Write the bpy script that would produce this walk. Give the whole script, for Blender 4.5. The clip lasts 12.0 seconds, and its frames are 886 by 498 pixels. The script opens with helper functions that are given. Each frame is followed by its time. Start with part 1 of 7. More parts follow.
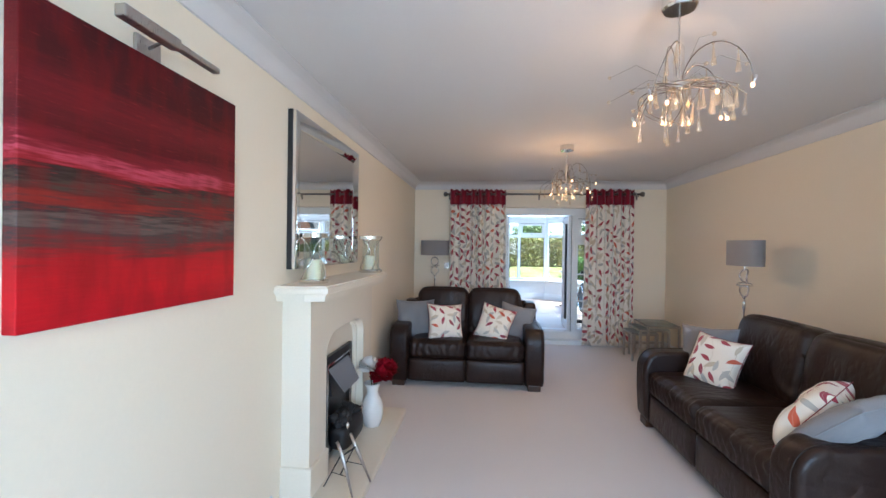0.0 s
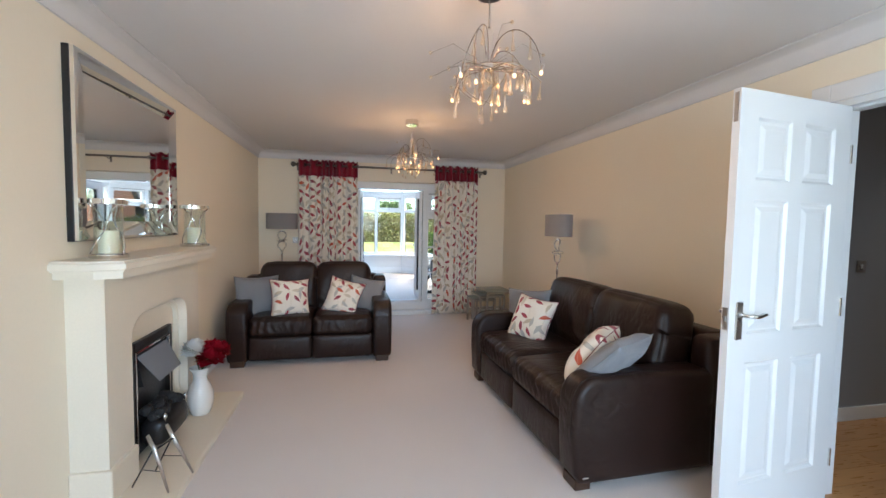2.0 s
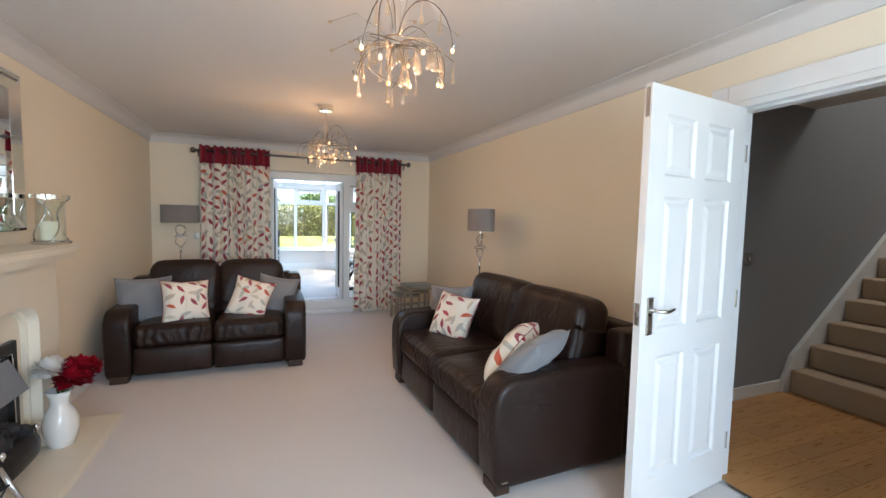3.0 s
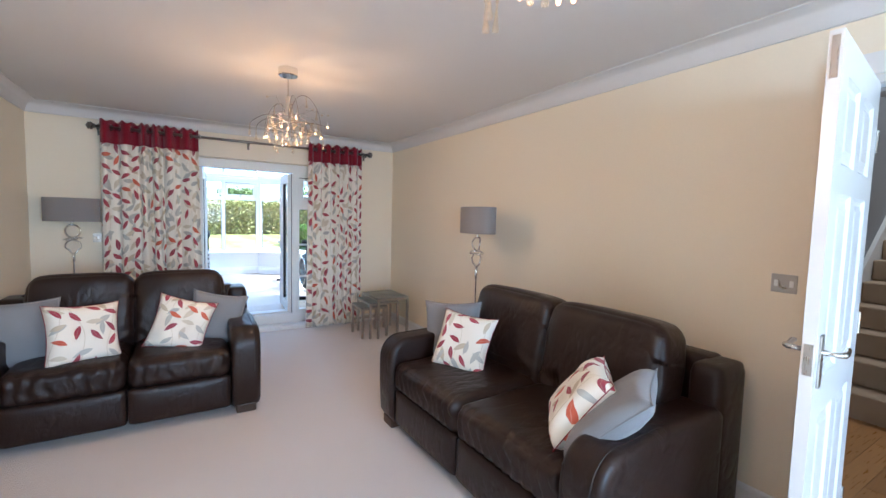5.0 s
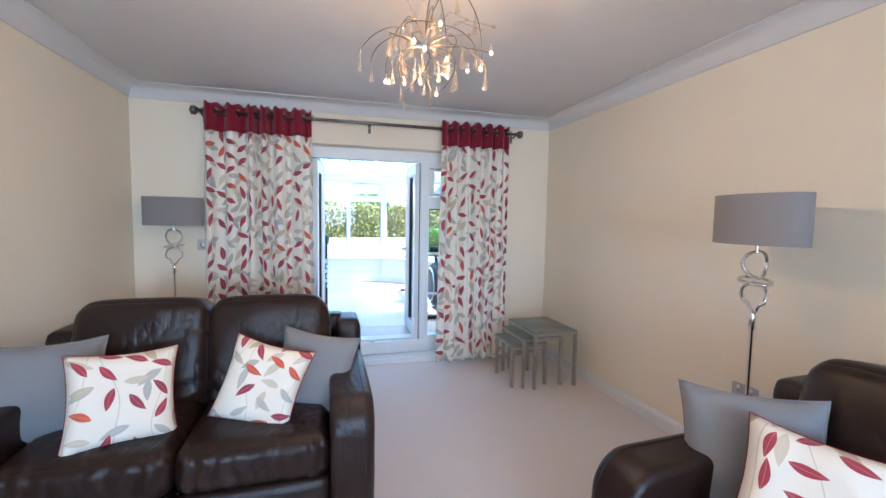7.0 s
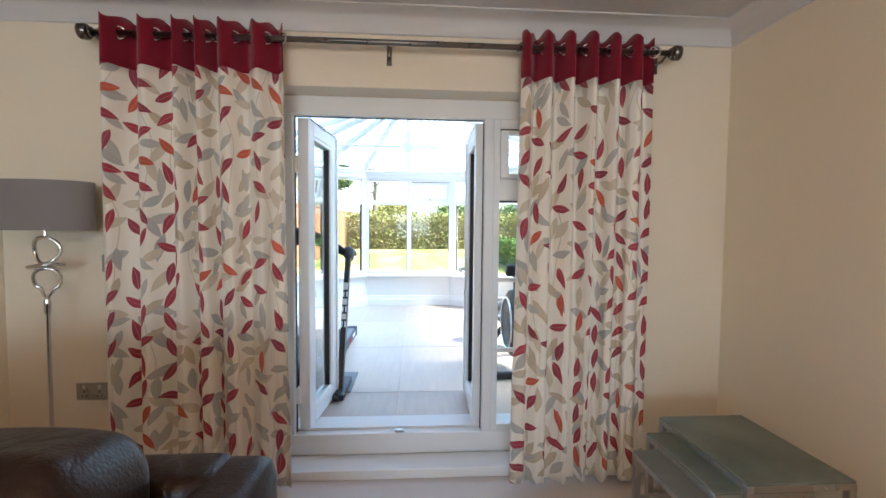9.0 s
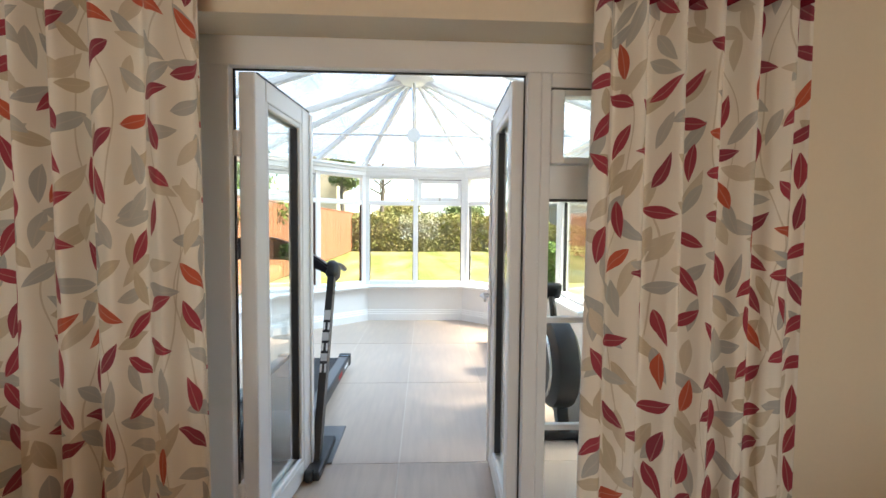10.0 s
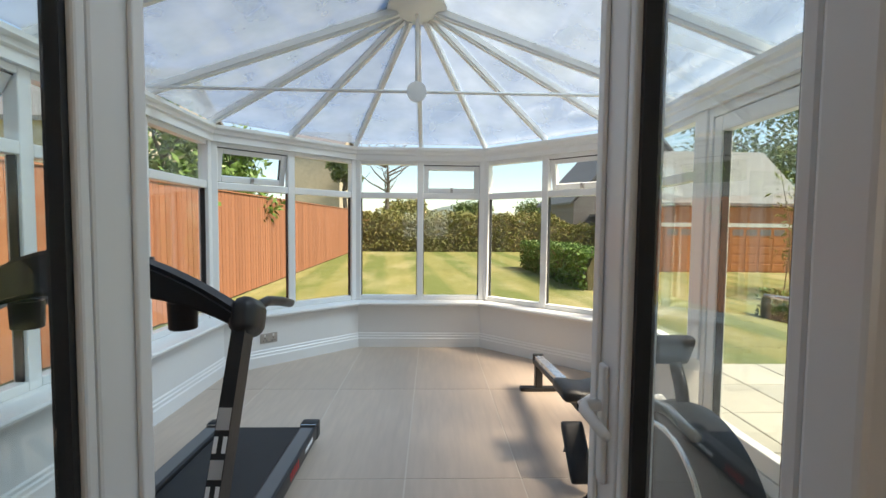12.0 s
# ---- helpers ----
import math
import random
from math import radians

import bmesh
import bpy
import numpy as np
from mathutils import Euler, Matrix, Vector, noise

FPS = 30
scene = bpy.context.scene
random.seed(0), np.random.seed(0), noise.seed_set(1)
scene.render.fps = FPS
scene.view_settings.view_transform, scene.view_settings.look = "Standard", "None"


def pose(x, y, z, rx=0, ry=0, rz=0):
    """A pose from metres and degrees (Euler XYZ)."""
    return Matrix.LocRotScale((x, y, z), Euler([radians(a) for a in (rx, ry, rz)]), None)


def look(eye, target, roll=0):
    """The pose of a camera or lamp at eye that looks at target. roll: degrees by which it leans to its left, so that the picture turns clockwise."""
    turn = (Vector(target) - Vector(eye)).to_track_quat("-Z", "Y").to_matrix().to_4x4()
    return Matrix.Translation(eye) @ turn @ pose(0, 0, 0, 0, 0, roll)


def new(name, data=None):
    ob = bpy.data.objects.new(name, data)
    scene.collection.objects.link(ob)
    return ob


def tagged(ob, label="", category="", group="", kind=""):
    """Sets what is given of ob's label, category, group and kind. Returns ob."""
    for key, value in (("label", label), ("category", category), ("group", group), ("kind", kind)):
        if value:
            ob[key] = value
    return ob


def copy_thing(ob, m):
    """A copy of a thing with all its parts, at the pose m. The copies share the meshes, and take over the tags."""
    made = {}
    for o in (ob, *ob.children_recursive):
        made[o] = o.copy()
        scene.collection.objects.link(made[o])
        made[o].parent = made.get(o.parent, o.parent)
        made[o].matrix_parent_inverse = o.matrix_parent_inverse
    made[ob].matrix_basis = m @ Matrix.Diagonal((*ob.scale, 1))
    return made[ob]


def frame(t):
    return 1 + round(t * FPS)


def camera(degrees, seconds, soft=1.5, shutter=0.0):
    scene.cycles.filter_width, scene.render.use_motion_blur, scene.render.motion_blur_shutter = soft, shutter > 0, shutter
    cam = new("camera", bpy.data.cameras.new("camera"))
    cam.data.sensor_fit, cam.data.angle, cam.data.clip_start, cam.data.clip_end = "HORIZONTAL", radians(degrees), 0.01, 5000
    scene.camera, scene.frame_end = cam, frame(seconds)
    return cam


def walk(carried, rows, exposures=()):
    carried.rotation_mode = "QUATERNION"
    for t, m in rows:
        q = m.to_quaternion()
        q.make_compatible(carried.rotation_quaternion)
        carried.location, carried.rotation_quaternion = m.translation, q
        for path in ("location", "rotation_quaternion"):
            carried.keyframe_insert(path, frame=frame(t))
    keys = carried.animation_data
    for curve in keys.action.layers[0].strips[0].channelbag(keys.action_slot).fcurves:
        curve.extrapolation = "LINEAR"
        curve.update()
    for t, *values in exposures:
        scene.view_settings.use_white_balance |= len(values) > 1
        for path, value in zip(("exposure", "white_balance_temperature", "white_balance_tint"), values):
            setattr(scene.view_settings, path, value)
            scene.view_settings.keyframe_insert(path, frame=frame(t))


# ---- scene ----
# ---- camera ----
cam = camera(93.0, 12.0)
PATH = [
    (0, (0.283, 0.824, 1.408), (0.071, 2.813, 1.396), 0.8),
    (0.5, (0.323, 0.791, 1.398), (0.262, 2.79, 1.359), 0.8),
    (1, (0.363, 0.781, 1.382), (0.461, 2.777, 1.32), 0.8),
    (1.5, (0.387, 0.79, 1.375), (0.659, 2.769, 1.284), 0.9),
    (2, (0.441, 0.804, 1.378), (0.869, 2.754, 1.262), 1.0),
    (2.5, (0.496, 0.87, 1.385), (1.089, 2.776, 1.252), 1.1),
    (3, (0.569, 0.955, 1.386), (1.317, 2.804, 1.246), 1.2),
    (3.2, (0.6, 1.001, 1.388), (1.408, 2.825, 1.244), 1.3),
    (4.8, (0.418, 1.708, 1.394), (1.476, 3.4, 1.253), 1.5),
    (5, (0.407, 1.836, 1.396), (1.449, 3.537, 1.251), 1.5),
    (5.5, (0.38, 2.157, 1.395), (1.352, 3.899, 1.25), 1.4),
    (6, (0.39, 2.499, 1.392), (1.241, 4.303, 1.248), 1.2),
    (6.5, (0.518, 2.87, 1.376), (1.213, 4.74, 1.23), 1.1),
    (7, (0.648, 3.252, 1.369), (1.183, 5.174, 1.224), 1.0),
    (7.2, (0.688, 3.412, 1.368), (1.169, 5.348, 1.221), 0.9),
    (8.8, (1.138, 4.767, 1.301), (1.278, 6.76, 1.207), 0.6),
    (9, (1.158, 4.953, 1.301), (1.286, 6.946, 1.206), 0.5),
    (9.5, (1.189, 5.393, 1.336), (1.29, 7.388, 1.242), 0.5),
    (10, (1.173, 5.767, 1.347), (1.26, 7.762, 1.255), 0.5),
    (10.5, (1.178, 6.129, 1.344), (1.256, 8.125, 1.253), 0.6),
    (11, (1.172, 6.454, 1.352), (1.243, 8.451, 1.261), 0.7),
    (11.5, (1.158, 6.744, 1.352), (1.226, 8.741, 1.26), 0.6),
    (12, (1.165, 7.019, 1.364), (1.221, 9.016, 1.264), 0.6),
]
EXPOSURES = [(0, 2.46, 5500, 7), (2, 2.36, 6020, 8), (3, 2.46, 6200, 8), (5, 2.88, 5450, 7), (7, 3.1, 5080, 5), (9, 2.7, 6200, 8), (9.5, 2.48, 6950, 10), (10, 2.25, 7600, 11), (10.5, 1.88, 7850, 13), (11, 1.35, 8700, 16), (11.5, 1.05, 8600, 14), (12, 1.02, 7900, 11)]
walk(cam, [(t, look(eye, target, roll)) for t, eye, target, roll in PATH], EXPOSURES)

# ---- sky, sun, large lights ----
SUN_ELEVATION, SUN_AZIMUTH = radians(54), radians(107)  # azimuth clockwise from +y
world = bpy.data.worlds.new("world")
scene.world = world
world.use_nodes = True
wn = world.node_tree.nodes
sky = wn.new("ShaderNodeTexSky")
sky.sky_type, sky.sun_disc = "NISHITA", False
sky.sun_elevation, sky.sun_rotation = SUN_ELEVATION, SUN_AZIMUTH
sky.air_density, sky.dust_density, sky.ozone_density = 1.0, 0.2, 2.0
wn["Background"].inputs[1].default_value = 0.12
world.node_tree.links.new(sky.outputs[0], wn["Background"].inputs[0])


def lamp(name, kind, energy, color, m, **settings):
    data = bpy.data.lights.new(name, kind)
    data.energy, data.color = energy, color
    for key, value in settings.items():
        if key == "angle":
            data.angle = value
        elif key == "size":
            data.shape, data.size, data.size_y = "RECTANGLE", value[0], value[1]
        elif key == "radius":
            data.shadow_soft_size = value
    ob = new(name, data)
    ob.matrix_world = m
    return ob


SUN_WAY = Vector((math.sin(SUN_AZIMUTH) * math.cos(SUN_ELEVATION), math.cos(SUN_AZIMUTH) * math.cos(SUN_ELEVATION), math.sin(SUN_ELEVATION)))
lamp("sun", "SUN", 4.8, (1.0, 0.94, 0.85), look(SUN_WAY * 40, (0, 0, 0)), angle=radians(22.0))
# daylight of the front window behind the start of the walk
lamp("front_window_daylight", "AREA", 22, (0.64, 0.80, 1.0), look((0.99, -1.13, 1.45), (0.99, 1.0, 0.0)), size=(2.0, 1.2))


# ---- shader helpers ----
class Sh:
    """A socket of a shader tree, with arithmetic."""

    def __init__(self, tree, socket):
        self.tree, self.socket = tree, socket

    def op(self, kind, *others):
        node = self.tree.nodes.new("ShaderNodeMath")
        node.operation = kind
        for i, value in enumerate((self, *others)):
            if isinstance(value, Sh):
                self.tree.links.new(value.socket, node.inputs[i])
            else:
                node.inputs[i].default_value = value
        return Sh(self.tree, node.outputs[0])

    def __add__(self, o): return self.op("ADD", o)
    def __sub__(self, o): return self.op("SUBTRACT", o)
    def __mul__(self, o): return self.op("MULTIPLY", o)
    def __truediv__(self, o): return self.op("DIVIDE", o)
    def more(self, o): return self.op("GREATER_THAN", o)
    def less(self, o): return self.op("LESS_THAN", o)


def tree_node(tree, kind, ins=None, **props):
    node = tree.nodes.new("ShaderNode" + kind)
    for key, value in props.items():
        if key == "operation": node.operation = value
        elif key == "data_type": node.data_type = value
        elif key == "noise_dimensions": node.noise_dimensions = value
        elif key == "feature": node.feature = value
        elif key == "wave_type": node.wave_type = value
        elif key == "bands_direction": node.bands_direction = value
        elif key == "blend_type": node.blend_type = value
    for key, value in (ins or {}).items():
        if isinstance(value, Sh):
            tree.links.new(value.socket, node.inputs[key])
        else:
            node.inputs[key].default_value = value
    return node


def out(tree, node, i=0):
    return Sh(tree, node.outputs[i])


def mixed(tree, factor, a, b):
    node = tree_node(tree, "Mix", data_type="RGBA")
    for i, value in ((0, factor), (6, a), (7, b)):
        if isinstance(value, Sh):
            tree.links.new(value.socket, node.inputs[i])
        else:
            node.inputs[i].default_value = (*value, 1) if isinstance(value, tuple) else value
    return out(tree, node, 2)


def noised(tree, scale, detail=3.0, coord=None, stretch=None):
    coord = coord or out(tree, tree_node(tree, "TexCoord"), 3)
    if stretch:
        coord = out(tree, tree_node(tree, "Mapping", {"Vector": coord, "Scale": stretch}))
    return out(tree, tree_node(tree, "TexNoise", {"Vector": coord, "Scale": scale, "Detail": detail}))


def material(name, color, rough=0.5, metal=0.0, vary=0.12, grain=40.0, stain=2.0, bump=0.0, bump_scale=None, stretch=None,
             specular=0.5, coat=0.0, sheen=0.0, rough_vary=0.1, shade=None, random_tint=0.0, subsurface=0.0, transmission=0.0, use="OBJECT"):
    """A principled surface with colour variation at two scales, varied gloss and fine relief."""
    m = bpy.data.materials.new(name)
    m.use_nodes = True
    t = m.node_tree
    b = t.nodes["Principled BSDF"]
    geo = tree_node(t, "NewGeometry")
    where = out(t, geo, 0) if use == "WORLD" else out(t, tree_node(t, "TexCoord"), 3)
    fine = noised(t, grain, 4.0, where, stretch)
    broad = noised(t, stain, 3.0, where)
    dark = tuple(c * (1 - vary) for c in color)
    light = tuple(min(1.0, c * (1 + vary)) for c in color)
    other = shade or tuple(c * (1 - 0.7 * vary) for c in color)
    col = mixed(t, fine, dark, light)
    col = mixed(t, (broad - 0.42).op("MULTIPLY", 2.2).op("MINIMUM", 1.0).op("MAXIMUM", 0.0) * 0.6, col, other)
    if random_tint:
        info = tree_node(t, "ObjectInfo")
        hsv = tree_node(t, "HueSaturation", {"Color": col, "Value": out(t, info, 5) * (2 * random_tint) + (1 - random_tint)})
        col = out(t, hsv)
    t.links.new(col.socket, b.inputs["Base Color"])
    t.links.new((fine * (2 * rough_vary) + (rough - rough_vary)).op("MAXIMUM", 0.02).socket, b.inputs["Roughness"])
    b.inputs["Metallic"].default_value = metal
    b.inputs["Specular IOR Level"].default_value = specular
    b.inputs["Coat Weight"].default_value = coat
    b.inputs["Sheen Weight"].default_value = sheen
    b.inputs["Subsurface Weight"].default_value = subsurface
    b.inputs["Transmission Weight"].default_value = transmission
    if bump:
        relief = noised(t, bump_scale or grain * 2, 5.0, where, stretch)
        node = tree_node(t, "Bump", {"Height": relief, "Strength": bump, "Distance": 0.004})
        t.links.new(node.outputs[0], b.inputs["Normal"])
    return m


def glass_sheet(name, tint=(0.97, 0.985, 0.98), gloss=0.06, haze=0.0):
    """A thin pane: clear, with a faint mirror image and perhaps some milky haze."""
    m = bpy.data.materials.new(name)
    m.use_nodes = True
    t = m.node_tree
    t.nodes.remove(t.nodes["Principled BSDF"])
    clear = tree_node(t, "BsdfTransparent", {"Color": (*tint, 1)})
    shiny = tree_node(t, "BsdfGlossy", {"Roughness": 0.01, "Color": (1, 1, 1, 1)})
    facing = tree_node(t, "LayerWeight", {"Blend": 0.5})
    mix = tree_node(t, "MixShader")
    t.links.new((out(t, facing, 1).op("POWER", 2.6) * 0.6 + (0.008 + gloss * 0.1)).op("MINIMUM", 1.0).socket, mix.inputs[0])
    t.links.new(clear.outputs[0], mix.inputs[1])
    t.links.new(shiny.outputs[0], mix.inputs[2])
    last = mix
    if haze:
        milky = tree_node(t, "BsdfTranslucent", {"Color": (0.9, 0.93, 0.95, 1)})
        smear = noised(t, 3.0, 4.0)
        last = tree_node(t, "MixShader")
        t.links.new((smear * haze * 1.2 + haze * 0.4).socket, last.inputs[0])
        t.links.new(mix.outputs[0], last.inputs[1])
        t.links.new(milky.outputs[0], last.inputs[2])
    t.links.new(last.outputs[0], t.nodes["Material Output"].inputs[0])
    return m


def glow(name, color, strength):
    m = bpy.data.materials.new(name)
    m.use_nodes = True
    b = m.node_tree.nodes["Principled BSDF"]
    b.inputs["Base Color"].default_value = (*color, 1)
    b.inputs["Emission Color"].default_value = (*color, 1)
    b.inputs["Emission Strength"].default_value = strength
    return m


def leaf_print(name, ground=(0.80, 0.75, 0.65), size=1.0, linen=900.0, under=0.4):
    """Woven cream cloth printed with sprigs of crimson, orange, beige and grey leaves, by its UV map in metres."""
    m = bpy.data.materials.new(name)
    m.use_nodes = True
    t = m.node_tree
    b = t.nodes["Principled BSDF"]
    uv = tree_node(t, "SeparateXYZ", {"Vector": out(t, tree_node(t, "UVMap"))})
    u, v = out(t, uv, 0) * (1 / size), out(t, uv, 1) * (1 / size)
    weave = noised(t, linen, 2.0, out(t, tree_node(t, "UVMap")))
    col = mixed(t, weave, tuple(c * 0.93 for c in ground), tuple(min(1, c * 1.05) for c in ground))
    # thin wandering stems
    for shift, pitch in ((0.0, 0.27), (0.13, 0.31)):
        bend = (v * 9.0 + shift * 20).op("SINE") * 0.035 + (v * 23.0).op("SINE") * 0.008
        line = ((u + bend + shift) / pitch).op("FRACT").op("SUBTRACT", 0.5).op("ABSOLUTE").less(0.006)
        col = mixed(t, line * 0.55, col, (0.50, 0.42, 0.30))
    beige = ((0.55, 0.47, 0.34), (0.47, 0.47, 0.43), (0.62, 0.55, 0.43), (0.42, 0.43, 0.41))
    warm = ((0.34, 0.008, 0.038), (0.34, 0.008, 0.038), (0.54, 0.075, 0.025), (0.27, 0.007, 0.04))
    both = (warm[0], beige[0], warm[2], beige[1], warm[3], beige[2], warm[0], beige[3], warm[2], beige[0], warm[3], beige[1])
    layers = [
        (0.112, 0.03, 0.05, 0.052, 0.0165, under, beige),
        (0.096, 0.08, 0.02, 0.043, 0.0150, under - 0.2, beige[::-1]),
        (0.090, 0.00, 0.00, 0.044, 0.0145, 0.92, both),
    ]
    for k, (cell, du, dv, length, width, share, tints) in enumerate(layers):
        cu, cv = (u + du) / cell, (v + dv) / cell
        cv = cv + cu.op("FLOOR") * 0.37
        cells = tree_node(t, "CombineXYZ", {"X": cu.op("FLOOR"), "Y": cv.op("FLOOR"), "Z": 3.7 * k + 0.5})
        rnd = tree_node(t, "TexWhiteNoise", {"Vector": out(t, cells)})
        rgb = tree_node(t, "SeparateColor", {"Color": out(t, rnd, 1)})
        r1, r2, r3 = (out(t, rgb, i) for i in range(3))
        fu = (cu.op("FRACT") - 0.5 + (r2 - 0.5) * 0.12) * cell
        fv = (cv.op("FRACT") - 0.5 + (r3 - 0.5) * 0.12) * cell
        angle = r1 * 6.2832 + 0.4
        ca, sa = angle.op("COSINE"), angle.op("SINE")
        a = (fu * ca + fv * sa) / length
        w = (fv * ca - fu * sa) / width + (a * a - 0.4) * 0.25
        shape = a * a * -1.0 + 1.0
        shape = shape * (a * 0.25 + 1.0)
        inside = (shape - w.op("ABSOLUTE")).more(0.0) * a.op("ABSOLUTE").less(1.0) * out(t, rnd, 0).less(share)
        ramp = tree_node(t, "ValToRGB", {"Fac": r2})
        ramp.color_ramp.interpolation = "CONSTANT"
        for i, tint in enumerate(tints):
            e = ramp.color_ramp.elements[i] if i < 2 else ramp.color_ramp.elements.new(0.5)
            e.position, e.color = i / len(tints), (*tint, 1)
        vein = w.op("ABSOLUTE").less(0.07) * 0.22
        tinted = mixed(t, vein, out(t, ramp), (0.75, 0.66, 0.55))
        tinted = mixed(t, weave * 0.12, tinted, ground)
        col = mixed(t, inside, col, tinted)
    t.links.new(col.socket, b.inputs["Base Color"])
    b.inputs["Roughness"].default_value = 0.85
    b.inputs["Specular IOR Level"].default_value = 0.2
    b.inputs["Sheen Weight"].default_value = 0.15
    node = tree_node(t, "Bump", {"Height": weave, "Strength": 0.15, "Distance": 0.001})
    t.links.new(node.outputs[0], b.inputs["Normal"])
    return m


# ---- materials ----
CREAM = material("cream_wall_paint", (0.85, 0.765, 0.61), 0.62, vary=0.025, grain=60, stain=1.2, bump=0.10, bump_scale=220, use="WORLD")
CEIL = material("white_ceiling_paint", (0.68, 0.67, 0.66), 0.8, vary=0.02, grain=50, stain=1.0, bump=0.08, bump_scale=200, use="WORLD")
GLOSS = material("white_gloss_paint", (0.77, 0.77, 0.76), 0.3, vary=0.006, grain=18, stain=2, rough_vary=0.02)
UPVC = material("white_upvc", (0.80, 0.81, 0.80), 0.32, vary=0.006, grain=12, stain=2, rough_vary=0.02, use="WORLD")
SEAL = material("black_rubber_seal", (0.015, 0.015, 0.017), 0.55, grain=60)
CARPET = material("pale_beige_carpet", (0.75, 0.69, 0.655), 0.95, vary=0.16, grain=420, stain=1.1, bump=0.8, bump_scale=700, shade=(0.67, 0.615, 0.58), sheen=0.25, specular=0.1, use="WORLD")
STAIRC = material("beige_stair_carpet", (0.50, 0.375, 0.265), 0.95, vary=0.2, grain=300, stain=3, bump=0.8, bump_scale=500, specular=0.1)
OAK = material("honey_oak_boards", (0.50, 0.25, 0.09), 0.30, vary=0.22, grain=6, stain=1.5, stretch=(1, 14, 1), bump=0.06, random_tint=0.14)
HALLGREY = material("grey_hall_paint", (0.27, 0.275, 0.285), 0.6, vary=0.03, grain=50, stain=1.2, bump=0.1, bump_scale=200, use="WORLD")
STONE = material("cream_cast_stone", (0.78, 0.71, 0.58), 0.42, vary=0.05, grain=90, stain=3, bump=0.06, bump_scale=160)
LEATHER = material("dark_brown_leather", (0.0185, 0.0088, 0.0066), 0.36, vary=0.25, grain=34, stain=3.2, bump=0.35, bump_scale=150, shade=(0.025, 0.0118, 0.0086), rough_vary=0.08, specular=0.36)


def creased(m, scale, stretch, strength):
    """Adds wandering fold lines in uneven patches to the relief of a soft hide."""
    t = m.node_tree
    lines = noised(t, scale, 2.0, None, stretch)
    fold = ((lines - 0.5).op("ABSOLUTE") * 9.0).op("MINIMUM", 1.0)
    patch = ((noised(t, 2.6, 2.0) - 0.42) * 5.0).op("MAXIMUM", 0.0).op("MINIMUM", 1.0)
    height = fold * patch - patch
    node = tree_node(t, "Bump", {"Height": height, "Strength": strength, "Distance": 0.006})
    inner = t.nodes["Principled BSDF"].inputs["Normal"]
    t.links.new(inner.links[0].from_socket, node.inputs["Normal"])
    t.links.new(node.outputs[0], inner)


creased(LEATHER, 7.0, (1.6, 0.8, 1.0), 0.55)
LEATHER_SEAM = material("leather_seam", (0.014, 0.008, 0.006), 0.5, grain=50)
DARKWOOD = material("dark_wood_foot", (0.05, 0.025, 0.014), 0.4, grain=12, stretch=(8, 1, 1))
GREYCLOTH = material("grey_woven_cloth", (0.24, 0.245, 0.26), 0.9, vary=0.2, grain=500, stain=5, bump=0.35, bump_scale=900, sheen=0.3, specular=0.15)
LEAFCLOTH = leaf_print("leaf_print_cloth", (0.86, 0.82, 0.73), size=1.32, under=0.75)
LEAFCUSH = leaf_print("leaf_print_cushion_cloth", (0.85, 0.80, 0.70), size=1.02)
REDCLOTH = material("crimson_curtain_heading", (0.22, 0.006, 0.022), 0.8, vary=0.12, grain=600, stain=6, bump=0.3, bump_scale=900, sheen=0.2, specular=0.2)
CHROME = material("polished_chrome", (0.75, 0.74, 0.72), 0.09, 1.0, vary=0.04, grain=20, rough_vary=0.04)
STEEL = material("brushed_steel", (0.50, 0.48, 0.46), 0.3, 1.0, vary=0.08, grain=30, stretch=(1, 12, 1))
PEWTER = material("dark_pewter_pole", (0.22, 0.20, 0.18), 0.3, 1.0, vary=0.1, grain=40)
SHADE = material("grey_pleated_lampshade", (0.24, 0.225, 0.225), 0.75, vary=0.08, grain=10, stretch=(60, 60, 0.3), bump=0.2, bump_scale=12, sheen=0.2)
BLACK = material("satin_black_metal", (0.012, 0.012, 0.013), 0.4, vary=0.2, grain=60, bump=0.08)
BLACKPL = material("black_plastic", (0.016, 0.016, 0.018), 0.42, vary=0.15, grain=120, bump=0.06)
COAL = material("matt_black_coal", (0.018, 0.017, 0.017), 0.75, vary=0.4, grain=40, bump=0.8, bump_scale=60)
WHITEGLAZE = material("white_glazed_ceramic", (0.80, 0.78, 0.73), 0.2, vary=0.02, grain=8, coat=0.4)
WAX = material("ivory_candle_wax", (0.80, 0.72, 0.56), 0.5, vary=0.04, grain=20, subsurface=0.1)
REDPETAL = material("deep_red_petals", (0.26, 0.003, 0.012), 0.8, vary=0.3, grain=30, specular=0.1)
WHITEPETAL = material("white_petals", (0.78, 0.76, 0.72), 0.6, vary=0.08, grain=30)
STEM = material("green_stem", (0.06, 0.10, 0.03), 0.6, grain=30)
CRYSTAL = glass_sheet("crystal_drop_glass", (0.97, 0.90, 0.80), 0.9, 0.05)
PANE = glass_sheet("window_glass", (0.955, 0.985, 0.975), 0.0)
TABLEGLASS = glass_sheet("frosted_green_glass", (0.62, 0.72, 0.68), 0.3, 0.35)
ROOFSHEET = glass_sheet("polycarbonate_sheet", (0.44, 0.545, 0.66), 0.05, 0.19)
MIRROR = material("silvered_mirror", (0.86, 0.88, 0.87), 0.015, 1.0, vary=0.01, grain=2, rough_vary=0.005)
BULB = glow("warm_halogen_bulb", (1.0, 0.52, 0.22), 0.9)
